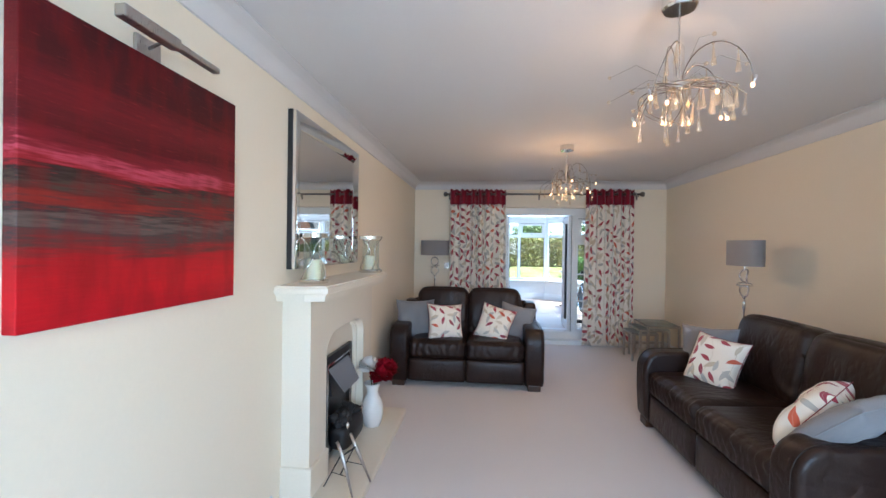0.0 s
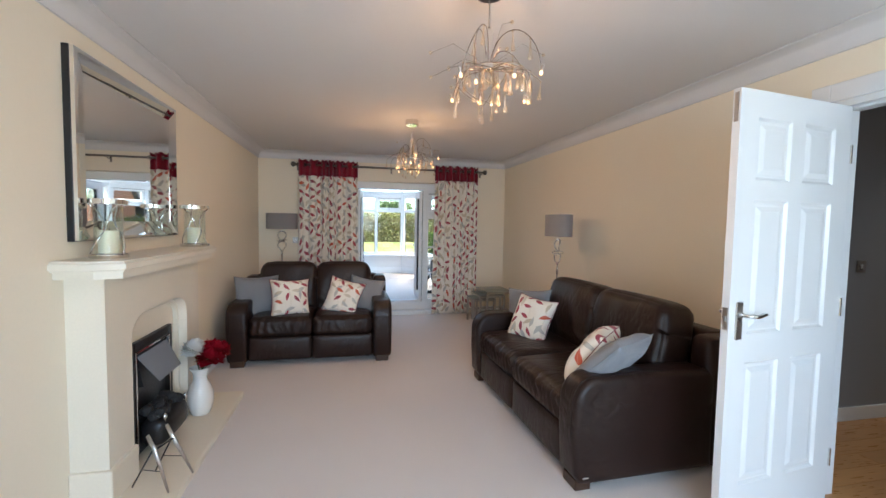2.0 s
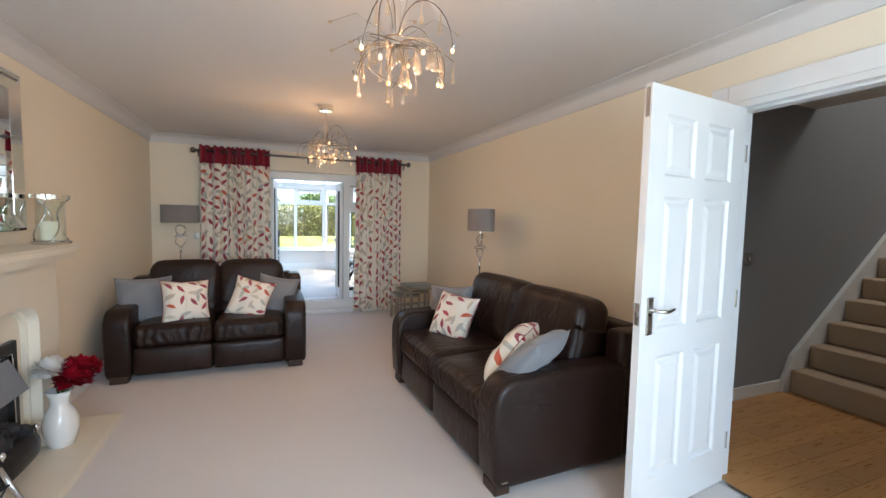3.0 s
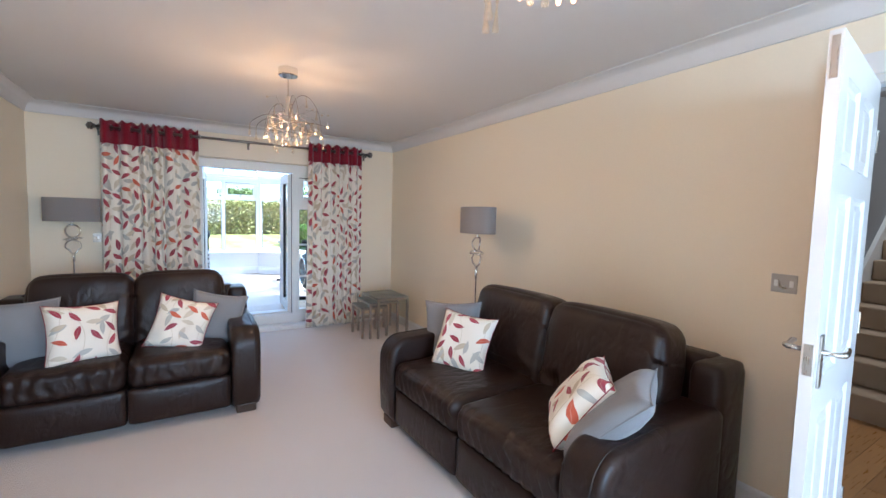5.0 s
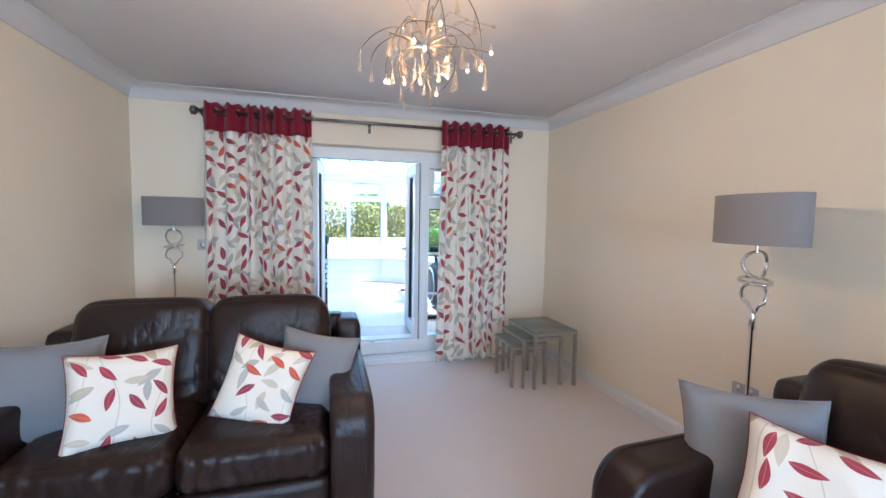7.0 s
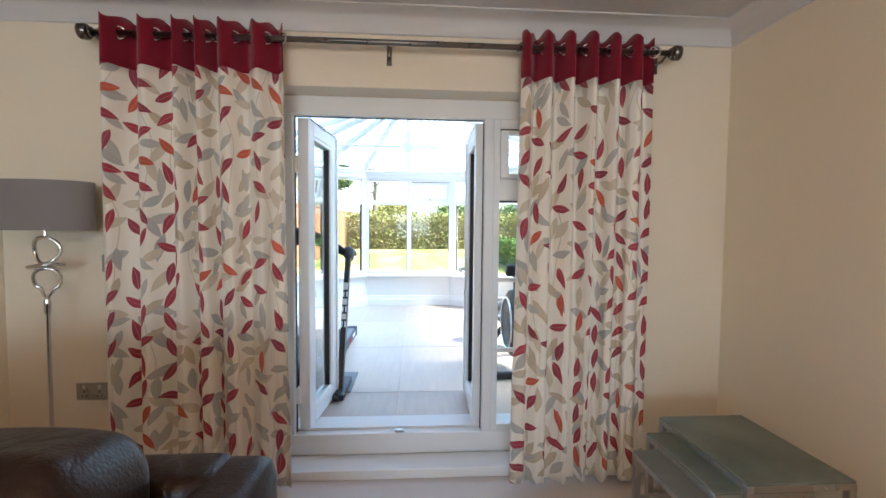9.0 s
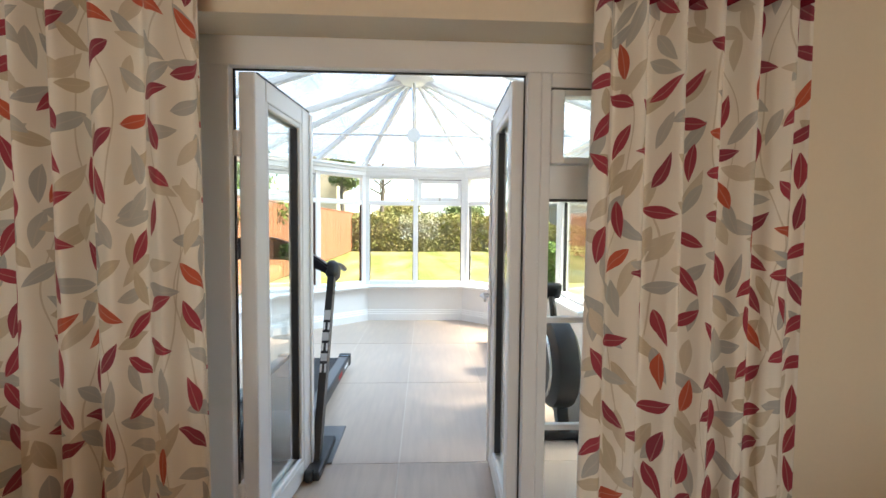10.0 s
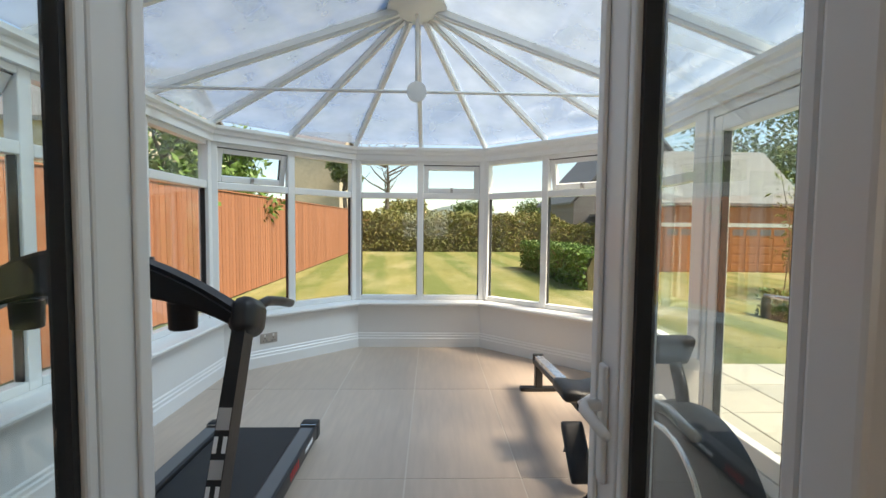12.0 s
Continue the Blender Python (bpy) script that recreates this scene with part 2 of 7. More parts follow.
NICKEL = material("dull_nickel_wire", (0.22, 0.19, 0.16), 0.38, 1.0, vary=0.15, grain=40)
HOODGREY = material("blue_grey_enamel", (0.17, 0.18, 0.20), 0.4, vary=0.08, grain=30)


# ---- mesh helpers ----
def part(name, bm, mat, parent=None, label="", smooth=False, m=None):
    """Links a bmesh as one mesh object, under a thing or part where one is given."""
    me = bpy.data.meshes.new(name)
    if smooth:
        for f in bm.faces:
            f.smooth = True
    bm.to_mesh(me)
    bm.free()
    for one in (mat if isinstance(mat, (list, tuple)) else (mat,)):
        me.materials.append(one)
    if smooth and smooth is not True:
        me.set_sharp_from_angle(angle=radians(smooth))
    ob = new(name, me)
    if parent is not None:
        ob.parent = parent
    if m is not None:
        ob.matrix_basis = m
    if label:
        ob["label"] = label
    return ob


def thing(name, label, category, m=None, group="", kind=""):
    """An Empty at the base of a thing, which parents its parts."""
    ob = new(name)
    ob.empty_display_size = 0.1
    if m is not None:
        ob.matrix_basis = m
    return tagged(ob, label, category, group, kind)


def share(name, ob, parent, m):
    """Another object on the same mesh."""
    again = new(name, ob.data)
    again.parent = parent
    again.matrix_basis = m
    return again


def box(bm, x0, y0, z0, x1, y1, z1, bevel=0.0, segments=2):
    made = bmesh.ops.create_cube(bm, size=1.0, matrix=Matrix.Translation(((x0 + x1) / 2, (y0 + y1) / 2, (z0 + z1) / 2)) @ Matrix.Diagonal((abs(x1 - x0), abs(y1 - y0), abs(z1 - z0), 1)))
    if bevel:
        edges = list({e for v in made["verts"] for e in v.link_edges})
        bmesh.ops.bevel(bm, geom=edges, offset=bevel, segments=segments, affect="EDGES", profile=0.5)
    return bm


def boxes(*spec, bevel=0.0, segments=2):
    bm = bmesh.new()
    for b in spec:
        box(bm, *b, bevel=bevel, segments=segments)
    return bm


def soft_box(sx, sy, sz, r=0.05, puff=(0, 0, 0), n=10, wrinkle=0.0, freq=9.0, seed=0):
    """A padded block centred on the origin: rounded edges, bulging faces, creased skin."""
    bm = bmesh.new()
    bmesh.ops.create_cube(bm, size=2.0)
    bmesh.ops.subdivide_edges(bm, edges=bm.edges[:], cuts=n, use_grid_fill=True)
    half = Vector((sx / 2, sy / 2, sz / 2))
    core = Vector([max(h - r, 0.001) for h in half])
    for v in bm.verts:
        u = v.co.copy()
        w = Vector([math.copysign(1 - (1 - abs(c)) ** 1.35, c) for c in u])
        p = Vector([w[i] * half[i] for i in range(3)])
        q = Vector([max(-core[i], min(core[i], p[i])) for i in range(3)])
        d = p - q
        if d.length > 1e-6:
            p = q + d.normalized() * min(r, max(abs(c) for c in d))
        for i in range(3):
            j, k = (i + 1) % 3, (i + 2) % 3
            p[i] += math.copysign(1, u[i]) * puff[i] * (1 - u[j] ** 2) * (1 - u[k] ** 2) * (abs(u[i]) > 0.99)
        if wrinkle:
            s = noise.noise(Vector((p.x * freq + seed, p.y * freq, p.z * freq * 1.6)))
            s2 = noise.noise(Vector((p.x * freq * 3.1, p.y * freq * 1.2 + seed, p.z * freq * 2.0)))
            p += p.normalized() * wrinkle * (s + 0.6 * abs(s2))
        v.co = p
    return bm


def lathe(points, segments=32, m=None, bm=None):
    """A body of revolution about z from (radius, height) pairs."""
    bm = bm or bmesh.new()
    rings = []
    for r, z in points:
        rings.append([bm.verts.new((m or Matrix()) @ Vector((r * math.cos(a), r * math.sin(a), z))) for a in (2 * math.pi * i / segments for i in range(segments))])
    for a, b in zip(rings, rings[1:]):
        for i in range(segments):
            bm.faces.new((a[i], a[(i + 1) % segments], b[(i + 1) % segments], b[i]))
    bm.faces.new(rings[0][::-1])
    bm.faces.new(rings[-1])
    return bm


def tube(path, radius, segments=8, bm=None, closed=False, flat=1.0):
    """A rod swept along points; radius may be a list."""
    bm = bm or bmesh.new()
    pts = [Vector(p) for p in path]
    n = len(pts)
    rings, side = [], None
    for i, p in enumerate(pts):
        a = pts[(i - 1) % n] if closed or i else p
        b = pts[(i + 1) % n] if closed or i < n - 1 else p
        way = (b - a).normalized()
        if side is None:
            side = way.orthogonal().normalized()
        side = (side - way * side.dot(way)).normalized()
        up = way.cross(side)
        r = radius[i] if isinstance(radius, (list, tuple)) else radius
        rings.append([bm.verts.new(p + side * (r * math.cos(t)) + up * (r * flat * math.sin(t))) for t in (2 * math.pi * k / segments for k in range(segments))])
    pairs = list(zip(rings, rings[1:])) + ([(rings[-1], rings[0])] if closed else [])
    for a, b in pairs:
        for k in range(segments):
            bm.faces.new((a[k], a[(k + 1) % segments], b[(k + 1) % segments], b[k]))
    if not closed:
        bm.faces.new(rings[0][::-1])
        bm.faces.new(rings[-1])
    return bm


def bar(bm, a, b, w, h, up=(0, 0, 1)):
    """A rectangular bar from a to b, w across and h high."""
    a, b = Vector(a), Vector(b)
    way = (b - a).normalized()
    side = way.cross(Vector(up)).normalized()
    top = side.cross(way)
    vs = [[bm.verts.new(p + side * (sx * w / 2) + top * (sz * h / 2)) for sx, sz in ((-1, -1), (1, -1), (1, 1), (-1, 1))] for p in (a, b)]
    for k in range(4):
        bm.faces.new((vs[0][k], vs[0][(k + 1) % 4], vs[1][(k + 1) % 4], vs[1][k]))
    bm.faces.new(vs[0][::-1])
    bm.faces.new(vs[1])
    return bm


def prism(outline, depth, axis="y", bm=None, at=0.0):
    """A flat outline (pairs) pushed out by depth along an axis."""
    bm = bm or bmesh.new()
    put = {"x": lambda p, d: (d, p[0], p[1]), "y": lambda p, d: (p[0], d, p[1]), "z": lambda p, d: (p[0], p[1], d)}[axis]
    a = [bm.verts.new(put(p, at)) for p in outline]
    b = [bm.verts.new(put(p, at + depth)) for p in outline]
    n = len(outline)
    for i in range(n):
        bm.faces.new((a[i], a[(i + 1) % n], b[(i + 1) % n], b[i]))
    bm.faces.new(a[::-1])
    bm.faces.new(b)
    bmesh.ops.recalc_face_normals(bm, faces=bm.faces[:])
    return bm


def moulding(profile, path, closed=False):
    """A profile of (out, up) pairs run along a level path of (x, y), mitred; out is to the left of the way."""
    bm = bmesh.new()
    pts = [Vector((*p, 0)) for p in path]
    n = len(pts)
    rings = []
    for i, p in enumerate(pts):
        ways = []
        if closed or i:
            ways.append((p - pts[i - 1]).normalized())
        if closed or i < n - 1:
            ways.append((pts[(i + 1) % n] - p).normalized())
        lefts = [Vector((-w.y, w.x, 0)) for w in ways]
        left = lefts[0] if len(lefts) == 1 else (lefts[0] + lefts[1]) / (1 + lefts[0].dot(lefts[1]))
        rings.append([bm.verts.new(p + left * o + Vector((0, 0, u))) for o, u in profile])
    k = len(profile)
    for a, b in list(zip(rings, rings[1:])) + ([(rings[-1], rings[0])] if closed else []):
        for j in range(k):
            bm.faces.new((a[j], a[(j + 1) % k], b[(j + 1) % k], b[j]))
    if not closed:
        bm.faces.new(rings[0][::-1])
        bm.faces.new(rings[-1])
    bmesh.ops.recalc_face_normals(bm, faces=bm.faces[:])
    return bm


def structure(name, bm, mat, label, category="", smooth=False):
    return tagged(part(name, bm, mat, smooth=smooth), label, category or name.split("_")[0], kind="structure")


# ---- the room's shell ----
X0, X1, YF, YB, CEIL_Z = -0.82, 2.80, -1.2, 7.10, 2.365
CX = 1.065                     # middle of the French doors and of the conservatory
OP0, OP1, OPZ = -0.09, 2.12, 2.00   # structural opening in the back wall
DOOR_Y0, DOOR_Y1 = 1.70, 2.49      # doorway to the hall
CF = 0.160                     # conservatory floor level

structure("floor", boxes((X0 - 0.3, YF - 0.3, -0.2, X1 + 0.0, YB, 0.0)), CARPET, "pale beige fitted carpet, slightly trodden")
structure("ceiling", boxes((X0 - 0.3, YF - 0.3, CEIL_Z, X1 + 0.12, YB + 0.3, CEIL_Z + 0.2)), CEIL, "smooth white painted ceiling")
structure("wall_west", boxes((X0 - 0.3, YF - 0.3, 0, X0, YB, CEIL_Z)), CREAM, "cream painted plaster wall behind the fireplace", "wall")
structure("wall_north", boxes((X0 - 0.3, YB, -0.2, OP0, YB + 0.3, CEIL_Z), (OP1, YB, -0.2, X1 + 0.12, YB + 0.3, CEIL_Z), (OP0, YB, OPZ, OP1, YB + 0.3, CEIL_Z)), CREAM,
          "cream painted plaster wall round the garden doors", "wall")
structure("wall_east", boxes((X1, YF - 0.3, 0, X1 + 0.12, DOOR_Y0, CEIL_Z), (X1, DOOR_Y1, 0, X1 + 0.12, YB, CEIL_Z), (X1, DOOR_Y0, 2.02, X1 + 0.12, DOOR_Y1, CEIL_Z)), CREAM,
          "cream painted plaster wall with the hall doorway", "wall")
structure("wall_south", boxes((X0, YF - 0.3, 0, 0.0, YF, CEIL_Z), (1.98, YF - 0.3, 0, X1, YF, CEIL_Z), (0.0, YF - 0.3, 0, 1.98, YF, 0.85), (0.0, YF - 0.3, 2.05, 1.98, YF, CEIL_Z)), CREAM,
          "cream painted plaster wall with a front window", "wall")
bm = boxes((0.0, YF - 0.2, 0.85, 0.06, YF - 0.13, 2.05), (1.92, YF - 0.2, 0.85, 1.98, YF - 0.13, 2.05), (0.06, YF - 0.2, 0.85, 1.92, YF - 0.13, 0.92), (0.06, YF - 0.2, 1.98, 1.92, YF - 0.13, 2.05), (0.96, YF - 0.2, 0.92, 1.02, YF - 0.13, 1.98))
structure("window_1", bm, UPVC, "white framed front window", "window")

COVE = [(0, 0), (0, -0.104), (0.010, -0.102)] + [(0.1 - 0.09 * math.cos(a), -0.1 + 0.09 * math.sin(a)) for a in (math.pi / 2 * k / 8 for k in range(9))] + [(0.104, -0.008), (0.104, 0)]
bm = moulding(COVE, [(X1, YF), (X1, YB), (X0, YB), (X0, YF)], closed=True)
for v in bm.verts:
    v.co.z += CEIL_Z - 0.002
structure("coving", bm, CEIL, "white moulded plaster coving", "coving", smooth=40)
SKIRT = [(0, 0), (0.016, 0), (0.016, 0.075), (0.011, 0.088), (0.006, 0.095), (0.0, 0.1)]
for i, run in enumerate((((X1, DOOR_Y1 + 0.075), (X1, YB), (OP1 + 0.0, YB)), ((OP0, YB), (X0, YB), (X0, 4.20)), ((X0, 2.90), (X0, YF), (X1, YF), (X1, DOOR_Y0 - 0.075)))):
    structure("skirting_%d" % (i + 1), moulding(SKIRT, run), GLOSS, "white gloss skirting board", "skirting")


# ---- hall beyond the doorway ----
HX1, HY0, HY1 = 6.9, 0.4, 3.10
structure("hall_floor_base", boxes((X1 + 0.0, HY0, -0.2, 7.0, HY1, -0.012)), OAK, "oak hall floor", "floor")
structure("hall_wall_north", boxes((X1 + 0.12, HY1, -0.2, 9.2, HY1 + 0.12, 5.0)), HALLGREY, "grey painted hall wall beside the stairs", "wall")
structure("hall_wall_south", boxes((X1 + 0.12, HY0 - 0.12, -0.2, 9.2, HY0, 5.0)), HALLGREY, "grey painted hall wall", "wall")
structure("hall_wall_east", boxes((9.2, HY0 - 0.12, -0.2, 9.32, HY1 + 0.12, 5.0)), HALLGREY, "grey painted landing wall", "wall")
structure("hall_ceiling", boxes((X1 + 0.12, HY0, 2.36, 4.75, HY1, 2.56)), CEIL, "white hall ceiling ending at the stairwell", "ceiling")
structure("landing_ceiling", boxes((4.75, HY0, 4.9, 9.2, HY1, 5.0)), CEIL, "white ceiling over the stairwell", "ceiling")
structure("hall_wall_upper", boxes((4.65, HY0, 2.56, 4.75, HY1, 5.0)), CEIL, "white wall over the stairwell edge", "wall")
structure("hall_skirting", boxes((X1 + 0.12, HY1 - 0.016, 0, 4.60, HY1, 0.1), bevel=0.004), GLOSS, "white gloss skirting board in the hall", "skirting")
# added fill lamp that brightens hall and stairs; no window or fitting is there
lamp("hall_ceiling_daylight", "AREA", 9, (1.0, 0.95, 0.88), look((6.6, 1.6, 4.6), (5.6, 2.2, 1.0)), size=(1.6, 1.2))


def staircase():
    base = thing("staircase", "straight flight of stairs carpeted in beige with a white string board", "stairs", pose(4.62, 2.16, 0), kind="structure")
    run, rise, wide = 0.24, 0.186, 0.90
    for i in range(13):
        b = boxes((i * run - 0.02, 0, i * rise if i else -0.01, (i + 1) * run + 0.02, wide, (i + 1) * rise), bevel=0.014, segments=3)
        part("step", b, STAIRC, base)
    outline = [(-0.10, 0.0), (-0.10, 0.10), (0.0, 0.30), (13 * run, 13 * rise + 0.3), (13 * run, 13 * rise - 0.1), (0.2, 0.0)]
    part("string_board", prism(outline, 0.035, "y", at=wide), GLOSS, base, "white gloss string board")


staircase()


# ---- doorway and door leaf ----
def doorway():
    a = 0.09
    bm = boxes((X1 - 0.018, DOOR_Y1, 0, X1, DOOR_Y1 + a, 2.02 + a), (X1 - 0.018, DOOR_Y0 - a, 0, X1, DOOR_Y0, 2.02 + a), (X1 - 0.018, DOOR_Y0, 2.02, X1, DOOR_Y1, 2.02 + a), bevel=0.005)
    structure("architrave", bm, GLOSS, "white gloss moulded architrave round the hall doorway", "trim")
    bm = boxes((X1, DOOR_Y1 - 0.03, 0, X1 + 0.12, DOOR_Y1, 2.02), (X1, DOOR_Y0, 0, X1 + 0.12, DOOR_Y0 + 0.03, 2.02), (X1, DOOR_Y0 + 0.03, 1.99, X1 + 0.12, DOOR_Y1 - 0.03, 2.02),
               (X1 + 0.05, DOOR_Y1 - 0.042, 0, X1 + 0.12, DOOR_Y1 - 0.03, 1.99), (X1 + 0.05, DOOR_Y0 + 0.03, 1.978, X1 + 0.12, DOOR_Y1 - 0.042, 1.99))
    structure("door_lining", bm, GLOSS, "white gloss door lining with a stop", "trim")
    structure("threshold_strip", boxes((X1 - 0.01, DOOR_Y0 + 0.03, -0.012, X1 + 0.03, DOOR_Y1 - 0.03, 0.006), bevel=0.004), STEEL, "brushed metal carpet threshold strip", "trim")


doorway()


def panel_door():
    """A six-panel moulded leaf; local x runs from the hinge, y through it."""
    w, h, t = 0.762, 1.981, 0.035
    base = thing("door_1", "white six-panel moulded internal door standing wide open into the room", "door", pose(2.815, 2.445, 0.004, 0, 0, 187), kind="structure")
    rails = [(0.0, 0.20), (0.775, 0.905), (1.505, 1.595), (1.865, 1.981)]
    stiles = [(0, 0.115), (0.338, 0.424), (0.647, w)]
    bm = boxes(*[(a, 0, 0, b, t, h) for a, b in stiles])
    for a, b in rails:
        for x0, x1 in ((0.115, 0.338), (0.424, 0.647)):
            box(bm, x0, 0, a, x1, t, b)
    part("frame", bm, GLOSS, base)
    for (za, zb) in ((0.20, 0.775), (0.905, 1.505), (1.595, 1.865)):
        for x0, x1 in ((0.115, 0.338), (0.424, 0.647)):
            bm = bmesh.new()
            for y_out, y_in in ((0.0, 0.011), (t, t - 0.011)):
                loops = []
                for inset, y in ((0.0, y_out), (0.012, y_in), (0.026, y_in), (0.05, y_out + (0.003 if y_out == 0 else -0.003))):
                    loops.append([bm.verts.new(p) for p in ((x0 + inset, y, za + inset), (x1 - inset, y, za + inset), (x1 - inset, y, zb - inset), (x0 + inset, y, zb - inset))])
                for a, b in zip(loops, loops[1:]):
                    for k in range(4):
                        bm.faces.new((a[k], a[(k + 1) % 4], b[(k + 1) % 4], b[k]))
                bm.faces.new(loops[-1])
            bmesh.ops.recalc_face_normals(bm, faces=bm.faces[:])
            part("panel", bm, GLOSS, base)
    for side in (1, -1):
        y0 = t if side == 1 else 0.0
        bm = boxes((w - 0.078, y0 - 0.002, 0.885, w - 0.038, y0 + side * 0.007, 1.055), bevel=0.003)
        handle = part("door_handle", bm, STEEL, base, "satin chrome lever handle on a long backplate")
        pts = [(w - 0.058, y0 + side * 0.005, 1.0), (w - 0.058, y0 + side * 0.045, 1.0), (w - 0.075, y0 + side * 0.056, 1.0), (w - 0.11, y0 + side * 0.056, 0.996), (w - 0.15, y0 + side * 0.054, 1.004), (w - 0.17, y0 + side * 0.05, 1.002)]
        part("lever", tube(pts, [0.009, 0.009, 0.0095, 0.009, 0.0085, 0.006], 10), CHROME, handle, smooth=True)
    part("latch_plate", boxes((w - 0.001, 0.006, 0.93, w + 0.002, t - 0.006, 1.03), (w, 0.012, 0.97, w + 0.012, t - 0.012, 0.992)), STEEL, base, "steel latch plate and bolt")
    part("closer_plate", boxes((w - 0.001, 0.008, 1.84, w + 0.002, t - 0.008, 1.965)), STEEL, base, "steel plate let into the door edge")
    for z in (0.23, 1.0, 1.75):
        part("hinge", lathe([(0.006, -0.045), (0.006, 0.045)], 10, pose(-0.004, t + 0.003, z)), CHROME, base, smooth=40)


panel_door()


# ---- French doors with sidelights ----
def pane(name, x0, z0, x1, z1, parent, y=0.0, mat=None):
    ob = part(name, boxes((x0, y - 0.003, z0, x1, y + 0.003, z1)), mat or PANE, parent, "clear glass pane")
    ob.visible_shadow = False
    return ob


def door_leaf(parent, m, w, z0, z1, handle_side, hinge_stile):
    """A uPVC glazed leaf hinged at its local origin, running along +x; y is its thickness."""
    a, b = hinge_stile, w - 0.095          # inner edges of the hinge stile and of the lock stile
    leaf = part("door_leaf", boxes((0, -0.03, z0, a, 0.03, z1), (b, -0.03, z0, w, 0.03, z1), (a, -0.03, z0, b, 0.03, z0 + 0.09), (a, -0.03, z1 - 0.08, b, 0.03, z1), bevel=0.006), UPVC, parent, "white uPVC glazed door leaf standing open", m=m)
    part("rebate_lip", boxes((w - 0.018, -0.040, z0 + 0.012, w + 0.012, -0.0305, z1 - 0.012), (w - 0.060, 0.0305, z0 + 0.02, w - 0.03, 0.036, z1 - 0.02), bevel=0.003), UPVC, leaf)
    bm = bmesh.new()
    for y in (-0.020, 0.020):
        for q in ((a, z0 + 0.075, a + 0.022, z1 - 0.065), (b - 0.022, z0 + 0.075, b, z1 - 0.065), (a + 0.022, z0 + 0.09, b - 0.022, z0 + 0.112), (a + 0.022, z1 - 0.102, b - 0.022, z1 - 0.08)):
            box(bm, q[0], y - 0.008, q[1], q[2], y + 0.008, q[3], bevel=0.005)
    part("glazing_bead", bm, UPVC, leaf)
    part("seal", boxes((w + 0.0005, -0.022, z0 + 0.01, w + 0.004, 0.006, z1 - 0.01), (0.012, -0.034, z1 - 0.004, w - 0.02, -0.0305, z1 + 0.001),
                       (a + 0.0225, -0.016, z0 + 0.112, a + 0.034, 0.016, z1 - 0.102), (b - 0.034, -0.016, z0 + 0.112, b - 0.0225, 0.016, z1 - 0.102)), SEAL, leaf, "black rubber seal and spacer")
    pane("pane", a + 0.01, z0 + 0.085, b - 0.01, z1 - 0.075, leaf)
    if handle_side:
        for s in (1, -1):
            plate = part("handle", boxes((w - 0.062, s * 0.03, 0.88, w - 0.032, s * 0.042, 1.11), bevel=0.006, segments=3), GLOSS if s < 0 else STEEL, leaf, "white handle on a long plate")
            pts = [(w - 0.047, s * 0.04, 1.03), (w - 0.047, s * 0.07, 1.03), (w - 0.065, s * 0.078, 1.03), (w - 0.16, s * 0.074, 1.025)]
            part("lever", tube(pts, [0.011, 0.011, 0.011, 0.009], 10), GLOSS if s < 0 else STEEL, plate, smooth=True)
        part("lock_keep", boxes((w + 0.0005, 0.008, 0.75, w + 0.003, 0.024, 1.25)), STEEL, leaf, "steel lock strip")
    for z in (z0 + 0.2, z1 - 0.25):
        part("hinge", boxes((-0.02, 0.02, z - 0.045, 0.03, 0.045, z + 0.045), bevel=0.006), UPVC, leaf)
    return leaf


